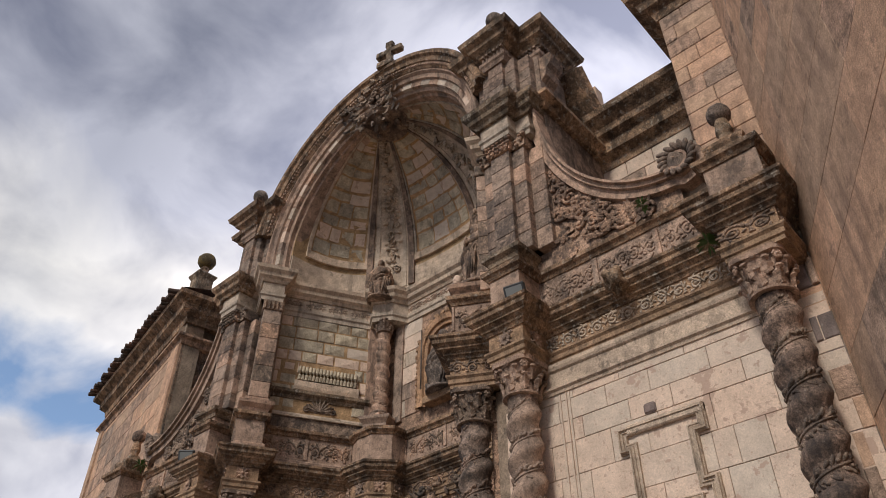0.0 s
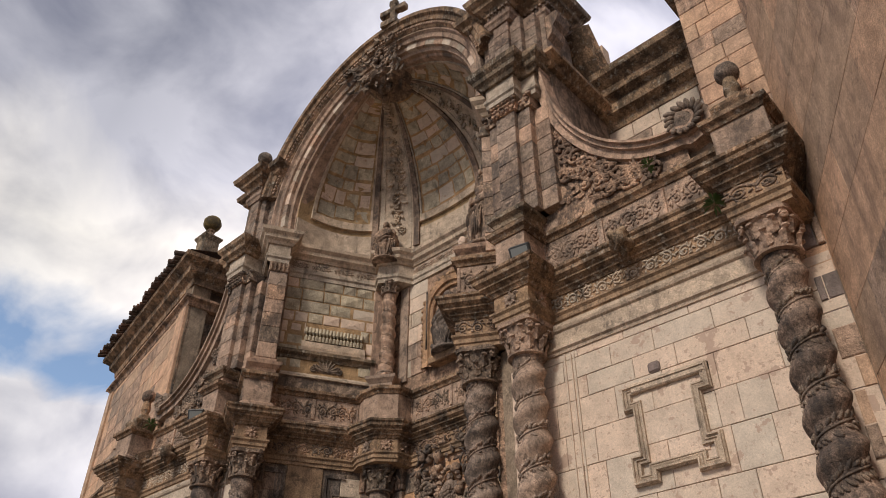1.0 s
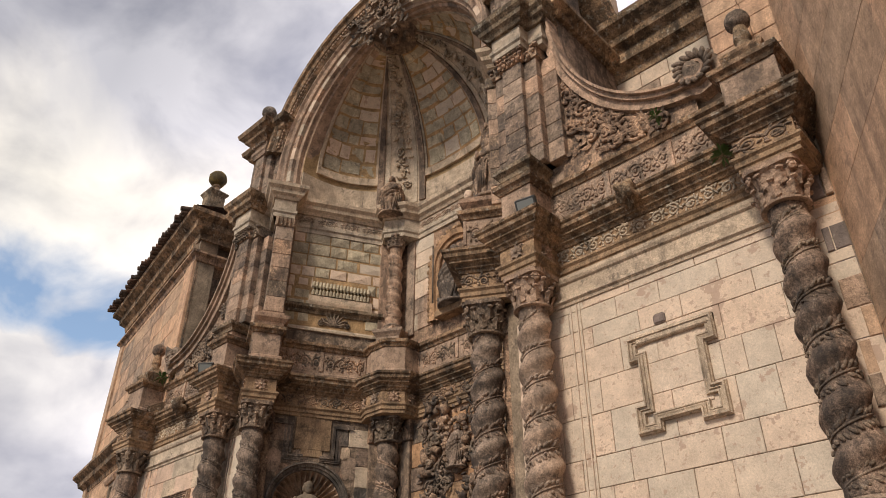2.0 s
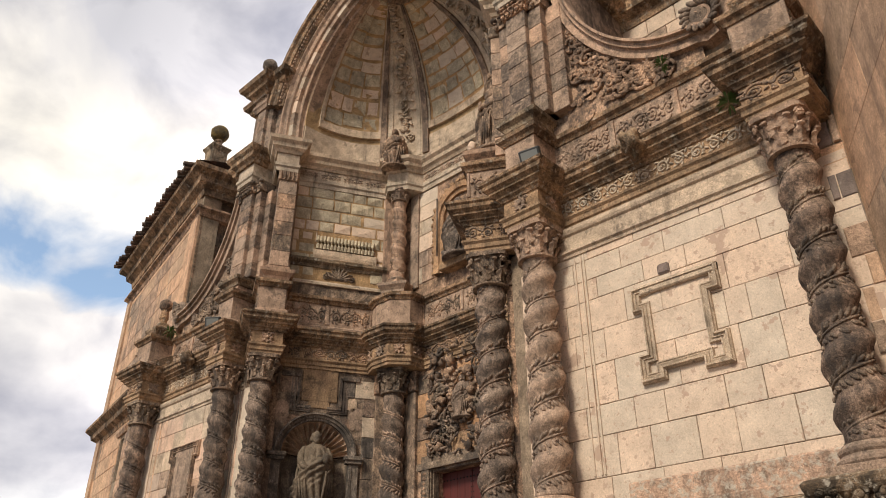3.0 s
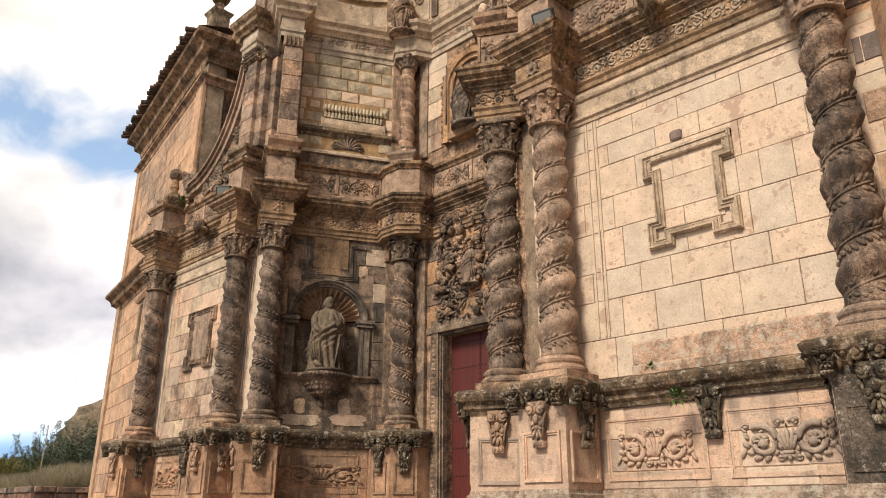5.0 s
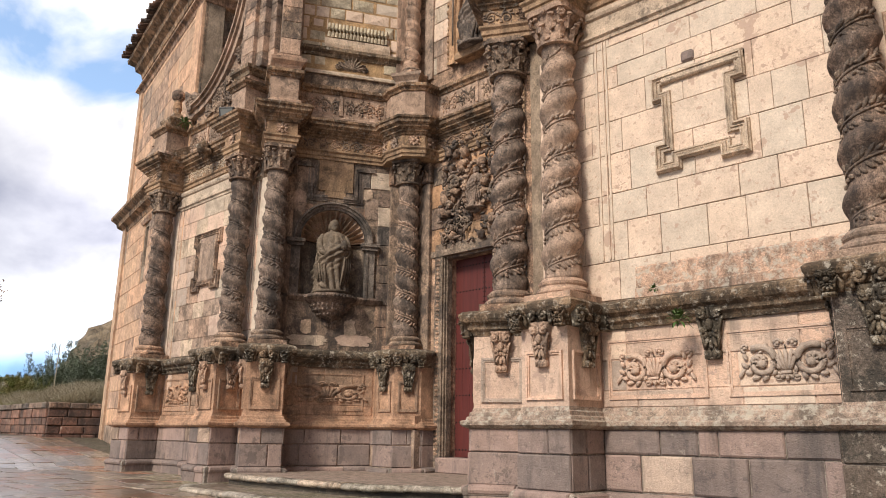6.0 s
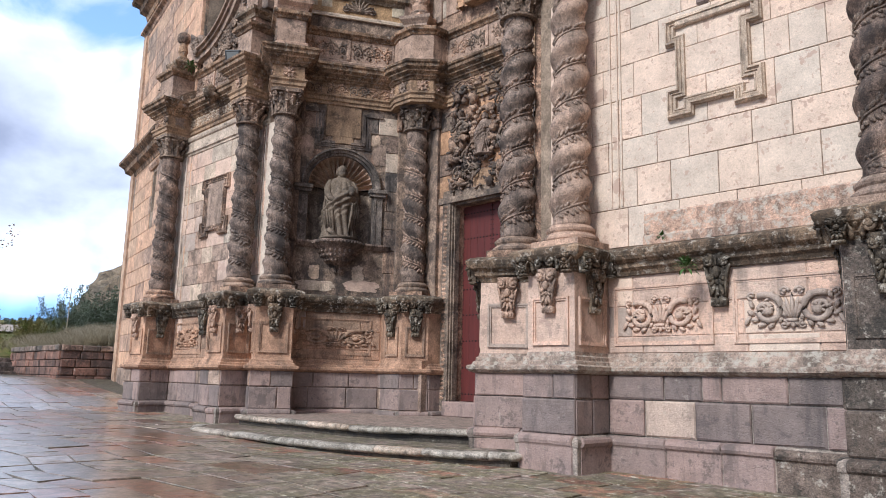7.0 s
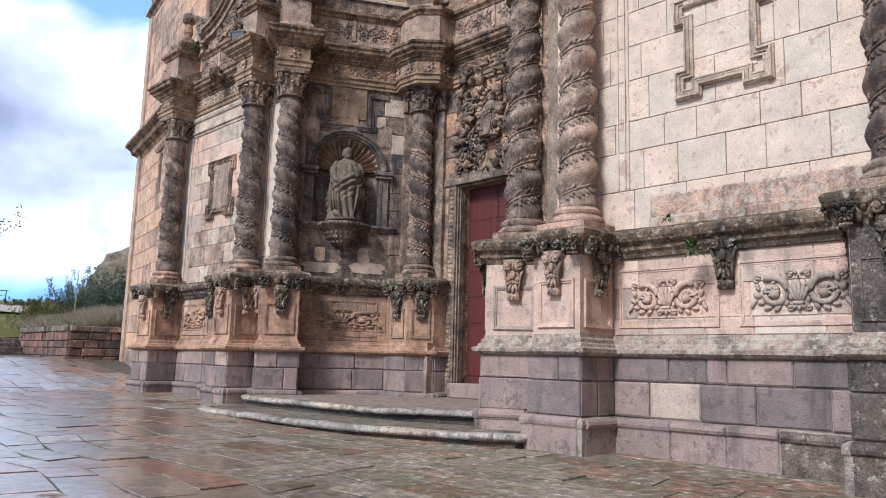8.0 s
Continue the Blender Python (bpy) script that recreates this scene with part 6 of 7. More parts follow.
for x in (1.08, 3.3):
    bm = bmesh.new()
    for k in range(42):
        add_blob(bm, (x, -0.165, 0.8 + k * 0.11), (0.07, 0.03, 0.045), 1, 0.5, k)
    tagged(part("carved_border", bm, M_BROWN, door), kind="stuff")
part("threshold", box(1.2, 3.2, -0.3, 0.4, 0.4, 0.73, 0.02), M_PLINTH, door)

# great carved relief over the door
rel = thing("door_relief", "dense dark stone relief of scrolls and leaves over the door", "relief", kind="structure", m=D_M)
rnd = random.Random(31)
bm = bmesh.new()
for k in range(26):
    s = -1 if k % 2 else 1
    x, z = uc + s * rnd.uniform(0.35, 1.05), rnd.uniform(5.75, 8.2)
    add_spiral(bm, x, z, rnd.uniform(0.1, 0.2), 1.5, rnd.uniform(0, 6), rnd.choice((1, -1)), rnd.uniform(0.03, 0.05), -rnd.uniform(0.08, 0.2))
part("scrolls", bm, M_BROWN, rel, smooth=True)
bm = bmesh.new()
for k in range(230):
    s = -1 if k % 2 else 1
    x, z = uc + s * rnd.uniform(0.1, 1.15), rnd.uniform(5.7, 8.3)
    if abs(x - uc) < 0.3 and 6.3 < z < 7.6:
        continue
    add_lobe(bm, x, -rnd.uniform(0.03, 0.16), z, rnd.uniform(0, 6.28), rnd.uniform(0.12, 0.22), rnd.uniform(0.028, 0.045), 1.0)
tagged(part("leaves", bm, M_DARK, rel, smooth=True), kind="stuff")
bm = bmesh.new()
for k in range(44):
    s = -1 if k % 2 else 1
    add_blob(bm, (uc + s * rnd.uniform(0.2, 1.1), -rnd.uniform(0.05, 0.2), rnd.uniform(5.7, 8.25)), (rnd.uniform(0.06, 0.13), 0.12, rnd.uniform(0.06, 0.14)), 2, 0.7, k)
part("bosses", bm, M_BROWN, rel, smooth=True)
bm = bmesh.new()
for i in range(24):
    a = 2 * math.pi * i / 24
    add_blob(bm, (uc + 0.36 * math.cos(a), -0.14, 6.95 + 0.62 * math.sin(a)), (0.07, 0.08, 0.07), 1)
part("oval_frame", bm, M_BROWN, rel)
robed_statue(1.05, 14, D_M @ pose(uc, -0.1, 6.4), "small dark stone figure in the middle of the door relief", M_DARK)

# ---- panel frames on the flank walls ----
def eared_frame(parent, m, x0, x1, z0, z1, mat, broken):
    """An eared moulded frame with a flat field, part of it broken away."""
    pts = [(x0 - 0.1, z0 + 0.3), (x0 - 0.1, z0 - 0.14), (x0 + 0.3, z0 - 0.14), (x0 + 0.3, z0 + 0.0), (x1 - 0.3, z0 + 0.0), (x1 - 0.3, z0 - 0.14), (x1 + 0.12, z0 - 0.14), (x1 + 0.12, z0 + 0.34), (x1 - 0.05, z0 + 0.34), (x1 - 0.05, z1 - 0.4),
           (x1 + 0.12, z1 - 0.4), (x1 + 0.12, z1), (x0 - 0.1, z1), (x0 - 0.1, z1 - 0.4), (x0 + 0.05, z1 - 0.4), (x0 + 0.05, z0 + 0.3)]
    bm = ring_frame(pts, [(0.0, 0.0), (0.0, -0.06), (0.015, -0.075), (0.02, -0.11), (0.045, -0.115), (0.05, -0.085), (0.062, -0.075), (0.085, -0.085), (0.09, -0.06), (0.11, -0.062), (0.118, -0.075), (0.138, -0.072), (0.14, -0.04), (0.15, 0.0)])
    part("panel_frame", bm, mat, parent, "weathered eared panel moulding")


eared_frame(w_flank_r, None, 2.42, 3.6, 5.08, 6.44, M_GREY, (13,))
coursed(w_flank_r, 2.58, 3.5, [(5.2, 5.5, (2.9,)), (5.5, 5.98, ()), (5.98, 6.3, (2.8,))], [M_CREAM], 91, proud=0.03, name="panel_block")
part("panel_head", box(2.48, 3.72, -0.095, 0.0, 6.3, 6.46, 0.02), M_GREY, w_flank_r, "chipped head of the panel frame")
eared_frame(w_flank_l, None, 2.1, 3.3, 5.0, 6.5, M_BROWN, ())
part("panel_field", box(2.25, 3.15, -0.05, 0.0, 5.15, 6.4, 0.01), M_PINK, w_flank_l)
part("red_stone", box(2.8, 3.0, -0.05, 0.0, 6.55, 6.72, 0.03), M_PLINTH, w_flank_r, "small red infill stone")
for m_, w_ in ((F_R, w_flank_r), (F_L, w_flank_l)):
    for x in (1.34, 1.46, 1.52) if m_ is F_R else (4.95, 5.05):
        part("bead", box(x, x + 0.03, -0.04, 0.0, 3.8, 7.4, 0.006), M_CREAM, w_)
part("dado_ledge", sweep([(1.9, 0), (5.2, 0)], [(-0.05, 3.16), (0.1, 3.16), (0.1, 3.28), (0.06, 3.31), (0.055, 3.6), (0.03, 3.63), (-0.05, 3.63)]), M_MOULD, w_flank_r)

# grotesque bosses under the cornices, as plain leafy lumps
for x, y in ((6.9, -0.08), (-6.9, -0.08)):
    bm = bmesh.new()
    add_blob(bm, (x, y, 8.72), (0.16, 0.18, 0.2), 3, 0.9, 3)
    tagged(part("carved_boss", bm, M_CORNICE, smooth=True), "lichen-grown carved boss on the cornice", "boss", "carved bosses on the cornice")


# ---- finials, cross, floodlights ----
def ball_finial(x, y, z0, zb, r, mats, label, w=0.26):
    fn = thing("ball_finial", label, "finial", "ball finials of the facade", m=pose(x, y, 0))
    h = zb - z0
    bm = bmesh.new()
    add_square_lathe(bm, [(w * 1.3, z0), (w * 1.3, z0 + h * 0.1), (w, z0 + h * 0.14), (w, z0 + h * 0.5), (w * 1.15, z0 + h * 0.54), (w * 1.3, z0 + h * 0.58), (w * 1.3, z0 + h * 0.61), (w * 0.7, z0 + h * 0.66), (w * 0.45, z0 + h * 0.72)])
    part("pedestal", bm, mats[0], fn)
    bm = bmesh.new()
    add_lathe(bm, [(w * 0.5, z0 + h * 0.7), (w * 0.42, z0 + h * 0.76), (w * 0.55, z0 + h * 0.8), (w * 0.4, zb - r * 0.8)], 14)
    part("neck", bm, mats[0], fn)
    bm = bmesh.new()
    add_blob(bm, (0, 0, zb), r, 4, 0.06, 2)
    part("ball", bm, mats[1], fn, "lichen-spotted stone ball", smooth=True)
    return fn


for s in (1, -1):
    ball_finial(s * 9.2, 0.1, 8.93, 11.1, 0.2, (M_CORNICE, M_DARK), "weathered stone ball on a moulded pedestal above the end column")
    ball_finial(s * 4.85, -0.02, 17.1, 17.93, 0.23, (M_CORNICE, M_DARK), "dark stone ball on top of the arch block", 0.16)
M_YLICHEN = stone("yellow_lichen_stone", (0.26, 0.20, 0.045), (0.12, 0.10, 0.05), 0.6, 0.2, 0.2)
ball_finial(-8.75, 0.62, 16.0, 17.72, 0.31, (M_CORNICE, M_YLICHEN), "yellow-lichened stone ball on the corner of the side body", 0.27)

cr = thing("stone_cross", "weathered stone cross on top of the arch", "cross", m=pose(0.9, 0.0, 0, 0, 0, 12))
bm = bmesh.new()
add_square_lathe(bm, [(0.26, 19.4), (0.26, 19.62), (0.2, 19.68), (0.15, 19.8)])
part("foot", bm, M_CORNICE, cr)
bm = bmesh.new()
add_box(bm, -0.09, 0.09, -0.09, 0.09, 19.7, 20.66, 0.02)
add_box(bm, -0.32, 0.32, -0.09, 0.09, 20.18, 20.38, 0.02)
for x, z in ((-0.32, 20.28), (0.32, 20.28), (0, 20.62)):
    add_box(bm, x - 0.13, x + 0.13, -0.1, 0.1, z - 0.13, z + 0.1, 0.03)
part("arms", bm, M_CORNICE, cr)

# carved keystone cluster
ks = thing("keystone_cluster", "heavy carved stone crest of scrolls at the crown of the arch", "crest", kind="structure")
rnd = random.Random(12)
bm = bmesh.new()
for k in range(16):
    a = radians(90 + rnd.uniform(-15, 15))
    r = rnd.uniform(3.2, 4.2)
    add_spiral(bm, r * math.cos(a), ARC_Z + r * math.sin(a), rnd.uniform(0.1, 0.19), 1.5, rnd.uniform(0, 6), rnd.choice((1, -1)), 0.05, rnd.uniform(-0.12, 0.15) + (4.2 - r) * 0.3)
part("scrolls", bm, M_BROWN, ks, smooth=True)
bm = bmesh.new()
for k in range(70):
    a = radians(90 + rnd.uniform(-17, 17))
    r = rnd.uniform(3.05, 4.25)
    add_leaf(bm, r * math.cos(a), rnd.uniform(-0.1, 0.1) + (4.2 - r) * 0.3, ARC_Z + r * math.sin(a), rnd.uniform(0, 6.28), rnd.uniform(0.16, 0.3), 0.07, 0.7)
part("leaves", bm, M_BROWN, ks, smooth=True)
bm = bmesh.new()
for k in range(22):
    a = rnd.uniform(0, 6.28)
    q = rnd.uniform(0, 0.5)
    add_blob(bm, (q * math.cos(a), 0.75 + q * 0.7 * math.sin(a), 18.35 + rnd.uniform(-0.15, 0.1)), (0.14, 0.14, 0.13), 1, 0.7, k)
add_lathe(bm, [(0.1, 18.3), (0.62, 18.36), (0.72, 18.46), (0.62, 18.6)], 24, (0, 0.85))
part("pendant", bm, M_BROWN, ks, "carved hanging boss")

# vine ornament on the ribs of the dome
for u in RIBS:
    bm = bmesh.new()
    for k in range(84):
        v = 0.09 + 0.76 * k / 84
        off = rnd.uniform(-0.022, 0.022)
        p = dome_point(u + off, v, -0.07)
        inw = (Vector((0, 0.6, p.z)) - p).normalized()
        m_ = Matrix.Translation(p) @ inw.to_track_quat("-Y", "Z").to_matrix().to_4x4()
        s0 = len(bm.verts)
        if k % 6 == 0:
            add_spiral(bm, 0, 0, rnd.uniform(0.1, 0.15), 1.4, rnd.uniform(0, 6), rnd.choice((1, -1)), 0.035, -0.04)
        else:
            add_lobe(bm, 0, 0, 0, rnd.uniform(0, 6.28), rnd.uniform(0.14, 0.22), 0.045, 1.0)
        bm.verts.ensure_lookup_table()
        bmesh.ops.transform(bm, matrix=m_, verts=bm.verts[s0:])
    part("rib_ornament", bm, M_GREY, dome, "carved leaf garland on the rib", smooth=True)

# leaf relief in the webs of the volutes
for s in (1, -1):
    volute_leaf(volutes[s], s)
    vr = thing("volute_relief", "dense carved leaf relief filling the volute", "relief", "reliefs of the volutes", kind="structure")
    bm = bmesh.new()
    for k in range(90):
        x = rnd.uniform(5.75, 7.6)
        top = 14.3 - 3.95 * math.sqrt(max(0.0, 1 - ((x - 8.3) / 2.75) ** 2)) - 0.3
        z = rnd.uniform(10.05, max(10.1, min(top, 12.9)))
        if k % 3 == 0:
            add_spiral(bm, s * x, z, rnd.uniform(0.1, 0.2), 1.5, rnd.uniform(0, 6), rnd.choice((1, -1)), 0.04, 0.24)
        else:
            add_leaf(bm, s * x, 0.26, z, rnd.uniform(0, 6.28), rnd.uniform(0.16, 0.3), 0.07, 0.6)
    part("leaves", bm, M_BROWN, vr, smooth=True)

M_LAMP, n, l, bsdf = nodes_of("floodlight_housing")
bsdf.inputs["Base Color"].default_value, bsdf.inputs["Roughness"].default_value = (0.03, 0.03, 0.032, 1), 0.5
M_GLASS, n, l, bsdf = nodes_of("frosted_lamp_glass")
bsdf.inputs["Base Color"].default_value, bsdf.inputs["Roughness"].default_value = (0.2, 0.21, 0.21, 1), 0.3
for s, tilt in ((1, 25), (-1, 25)):
    fl = thing("floodlight", "small black floodlight with pale glass on the cornice", "floodlight", "floodlights on the cornice", m=pose(s * 5.15, -0.42, 9.15, tilt, 0, 12 if s > 0 else 40))
    hs = part("housing", box(-0.2, 0.2, -0.03, 0.06, -0.15, 0.15, 0.02), M_LAMP, fl)
    part("glass", box(-0.155, 0.155, -0.036, -0.028, -0.105, 0.105), M_GLASS, hs)
    part("bracket", box(-0.02, 0.02, 0.0, 0.12, -0.3, -0.1, 0.004), M_LAMP, fl)

# dark jutting roof tiles along the eaves of the side body
M_TILE = stone("dark_roof_tile", (0.13, 0.075, 0.055), (0.085, 0.06, 0.05), 0.5, 0.2, 0.5)
roof = thing("tile_eaves", "row of weathered clay roof tiles along the eaves", "roof", kind="structure", m=F_BL)
bm = bmesh.new()
for v in ((-0.5, -0.5, 15.95), (LEN_BL + 0.5, -0.5, 15.95), (LEN_BL + 0.5, 3.5, 17.0), (-0.5, 3.5, 17.0)):
    bm.verts.new(v)
bm.faces.new(list(bm.verts))
part("roof_slope", bm, M_TILE, roof)
bm = bmesh.new()
add_tube(bm, [(0, -0.78, 15.97), (0, 0.2, 16.2), (0, 1.0, 16.42)], [0.085, 0.095, 0.095], 8)
tile = mesh_of("tile", bm, M_TILE)
for k in range(42):
    linked("tile", tile, roof, m=pose(-0.4 + k * 0.215, rnd.uniform(-0.08, 0.05), rnd.uniform(-0.03, 0.03)))

# ---- small ferns in the joints ----
M_FERN, n, l, bsdf = nodes_of("fern_green")
l.new(mix_node(n, l, noise_node(n, l, n.new("ShaderNodeNewGeometry").outputs["Position"], 30.0), (0.03, 0.09, 0.02), (0.09, 0.14, 0.03)), bsdf.inputs["Base Color"])
bsdf.inputs["Roughness"].default_value = 0.6


def tuft(x, y, z, r, label, seed=0, mat=None, count=40):
    rnd_ = random.Random(seed)
    bm = bmesh.new()
    for k in range(count):
        a, e = rnd_.uniform(0, 6.28), rnd_.uniform(-0.5, 1.1)
        d = Vector((math.cos(a) * math.cos(e), math.sin(a) * math.cos(e), math.sin(e)))
        n_ = d.cross(Vector((0, 0, 1))).normalized() * r * 0.1
        p0 = Vector((x, y, z)) + d * r * rnd_.uniform(0, 0.2)
        p1 = p0 + d * r * rnd_.uniform(0.4, 0.7) + Vector((0, 0, r * 0.05))
        p2 = p1 + d * r * 0.4 - Vector((0, 0, r * 0.25))
        bm.faces.new([bm.verts.new(q) for q in (p0, p1 + n_, p2, p1 - n_)])
    return tagged(part("fern", bm, mat or M_FERN), label, "plant", kind="stuff")


tuft(6.72, -0.1, 2.72, 0.2, "small green fern in a joint of the pedestal", 1, count=60)
tuft(8.55, -0.2, 8.5, 0.2, "dark green tuft under the cornice", 2)
tuft(7.6, 0.0, 10.0, 0.15, "small grass tuft on the coping", 3)
tuft(6.3, 0.05, 3.2, 0.09, "small moss tuft on the ledge", 4)
tuft(-8.4, 0.0, 9.95, 0.25, "small tuft on the coping beside the ball", 5)

bm = bmesh.new()
add_blob(bm, (3.42, 0.02, 10.5), (0.1, 0.08, 0.13), 2, 0.5, 4)
tagged(part("pale_stone", bm, M_CREAM, smooth=True), "small pale stone fragment beside the figure", "stone fragment")

# ---- steps ----
def worn_line(pts, every=0.11, sway=0.014, seed=0):
    """The plan line of a step, resampled and worn out of true."""
    out, k = [], 0
    for (x0, y0), (x1, y1) in zip(pts, pts[1:]):
        n_ = max(1, int(math.hypot(x1 - x0, y1 - y0) / every))
        for i in range(n_):
            x, y = x0 + (x1 - x0) * i / n_, y0 + (y1 - y0) * i / n_
            w = Vector((x * 2.3, y * 2.3, seed))
            out.append((x + sway * noise.noise(w), y + sway * 1.4 * noise.noise(w + Vector((9, 0, 0)))))
    return out + [pts[-1]]


def steps():
    fl = tagged(new("stone_steps"), "two worn stone steps before the portal with lichen-white rounded nosings", "steps", kind="structure")
    rnd = random.Random(5)
    for sd, z0, z1, pts in ((1, -0.3, 0.2, [(-3.4, -0.9), (-3.25, -1.6), (-2.75, -1.93), (-0.03, -2.0), (1.2, -1.9), (2.1, -1.75), (3.4, -1.3), (4.4, -0.83), (4.42, -0.2)]),
                            (2, 0.0, 0.4, [(-3.45, -0.2), (-3.35, -0.65), (-3.0, -0.85), (-0.96, -0.9), (0.4, -0.85), (1.3, -0.65), (2.2, -0.25), (2.95, 0.1), (3.0, 0.5)])):
        line = worn_line(pts, seed=sd)
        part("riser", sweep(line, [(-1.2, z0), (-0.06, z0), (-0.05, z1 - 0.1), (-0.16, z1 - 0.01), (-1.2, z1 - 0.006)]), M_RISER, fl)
        part("tread", sweep(line[::4] + [line[-1]] if (len(line) - 1) % 4 else line[::4], [(-1.2, z1 - 0.05), (-0.15, z1 - 0.05), (-0.15, z1 - 0.004), (-1.2, z1 - 0.003)]), M_WET, fl)
        a = 0
        while a < len(line) - 2:
            b = min(len(line) - 1, a + rnd.randint(7, 15))
            if len(line) - 1 - b < 4:
                b = len(line) - 1
            d, o = rnd.uniform(-0.012, 0.008), rnd.uniform(-0.012, 0.012)
            bm = sweep(line[a:b + 1], [(-0.2, z1 - 0.11), (-0.03 + o, z1 - 0.11), (0.03 + o, z1 - 0.095), (0.062 + o, z1 - 0.06), (0.05 + o, z1 - 0.022), (0.01 + o, z1 - 0.002), (-0.06, z1 + 0.004), (-0.2, z1 + 0.002)])
            for v in bm.verts:
                q = noise.noise(v.co * 4.0) * 0.016 + noise.noise(v.co * 13.0) * 0.012
                v.co.z += d + q
                v.co.y -= q * 0.8
            part("nosing_stone", bm, M_NOSING, fl, smooth=True)
            a = b
    bm = bmesh.new()
    vs = [bm.verts.new((x, y, 0.398)) for x, y in ((-3.2, -0.5), (-2.9, -0.68), (0.3, -0.68), (1.2, -0.48), (2.9, 0.22), (4.0, 0.7), (2.3, 3.6), (-2.3, 3.6), (-4.0, 0.5))]
    bm.faces.new(vs)
    part("landing", bm, M_LANDING, fl)


M_STEP = stone("worn_grey_step_stone", (0.44, 0.38, 0.31), (0.33, 0.28, 0.23), 0.45, 0.4, 0.3, rough=0.6)


def wet_stone(name, a, b, c, level, mossy=1.0):
    """Wet paving: red-brown and grey slabs, standing water that lies lower on the open side, moss and pale lichen."""
    mat, n, l, bsdf = nodes_of(name)
    pos = n.new("ShaderNodeNewGeometry").outputs["Position"]
    info = n.new("ShaderNodeObjectInfo").outputs["Random"]
    isl = n.new("ShaderNodeNewGeometry").outputs["Random Per Island"]
    big = noise_node(n, l, pos, 0.5, 6.0, 0.55)
    mid = noise_node(n, l, pos, 3.4, 7.0, 0.62)
    fine = noise_node(n, l, pos, 38.0, 5.0, 0.7)
    vary = math_node(n, l, "FRACT", math_node(n, l, "ADD", info, isl))
    vary2 = math_node(n, l, "FRACT", math_node(n, l, "MULTIPLY", vary, 7.31))
    col = mix_node(n, l, ramp_node(n, l, mid, 0.35, 0.65), a, b)
    col = mix_node(n, l, ramp_node(n, l, vary, 0.62, 0.72), col, mix_node(n, l, 1.0, col, (1.05, 0.66, 0.54), "MULTIPLY"))
    sep = n.new("ShaderNodeSeparateXYZ")
    l.new(pos, sep.inputs[0])
    fall = math_node(n, l, "ADD", math_node(n, l, "MULTIPLY", sep.outputs[0], 0.03), math_node(n, l, "MULTIPLY", math_node(n, l, "ADD", sep.outputs[1], 4.5), 0.09))
    side = ramp_node(n, l, math_node(n, l, "ADD", fall, math_node(n, l, "MULTIPLY", big, 0.6)), 0.3, 0.55)
    growth = ramp_node(n, l, noise_node(n, l, pos, 2.1, 9.0, 0.7), 0.42, 0.56)
    moss = math_node(n, l, "MULTIPLY", math_node(n, l, "MULTIPLY", growth, math_node(n, l, "ADD", math_node(n, l, "MULTIPLY", side, 0.6), 0.4)), 0.85 * mossy)
    col = mix_node(n, l, moss, col, c)
    fleck = ramp_node(n, l, noise_node(n, l, pos, 9.0, 7.0, 0.7), 0.56, 0.59)
    col = mix_node(n, l, math_node(n, l, "MULTIPLY", math_node(n, l, "MULTIPLY", fleck, side), 0.75 * mossy), col, (0.42, 0.39, 0.31))
    tone = math_node(n, l, "MULTIPLY", math_node(n, l, "ADD", math_node(n, l, "MULTIPLY", fine, 1.7), 0.15), math_node(n, l, "ADD", math_node(n, l, "MULTIPLY", vary2, 0.4), 0.75))
    tone = math_node(n, l, "MULTIPLY", tone, ramp_node(n, l, noise_node(n, l, pos, 7.0, 8.0, 0.75), 0.4, 0.6, (0.5, 0.5, 0.5), (1.3, 1.3, 1.3)))
    val = n.new("ShaderNodeCombineColor")
    for i in range(3):
        l.new(tone, val.inputs[i])
    l.new(mix_node(n, l, 1.0, col, val.outputs[0], "MULTIPLY"), bsdf.inputs["Base Color"])
    lie = math_node(n, l, "ADD", math_node(n, l, "MULTIPLY", big, 0.25), math_node(n, l, "MULTIPLY", mid, 0.6))
    lie = math_node(n, l, "ADD", lie, math_node(n, l, "MULTIPLY", vary2, 0.2))
    pud = ramp_node(n, l, math_node(n, l, "ADD", math_node(n, l, "MULTIPLY", fall, 0.8), lie), level, level + 0.07, (0.3, 0.3, 0.3), (0.66, 0.66, 0.66))
    l.new(pud, bsdf.inputs["Roughness"])
    bsdf.inputs["Specular IOR Level"].default_value = 0.5
    l.new(ramp_node(n, l, pud, 0.3, 0.5, (0.75, 0.75, 0.75), (0, 0, 0)), bsdf.inputs["Coat Weight"])
    bsdf.inputs["Coat Roughness"].default_value, bsdf.inputs["Coat IOR"].default_value = 0.2, 1.45
    bp = n.new("ShaderNodeBump")
    bp.inputs["Distance"].default_value = 0.03
    l.new(math_node(n, l, "ADD", math_node(n, l, "MULTIPLY", pud, 1.4), -0.25), bp.inputs["Strength"])
    l.new(math_node(n, l, "ADD", mid, math_node(n, l, "MULTIPLY", fine, 0.5)), bp.inputs["Height"])
    l.new(bp.outputs["Normal"], bsdf.inputs["Normal"])
    return mat


M_WET = wet_stone("wet_paving_stone", (0.33, 0.25, 0.205), (0.19, 0.145, 0.12), (0.17, 0.15, 0.085), 0.56)
M_LANDING = wet_stone("damp_landing_stone", (0.40, 0.29, 0.24), (0.30, 0.22, 0.185), (0.26, 0.22, 0.17), 0.40, 0.4)
M_EARTH = wet_stone("damp_joint_earth", (0.10, 0.08, 0.06), (0.06, 0.05, 0.035), (0.07, 0.08, 0.035), -4.0, 0.6)
steps()

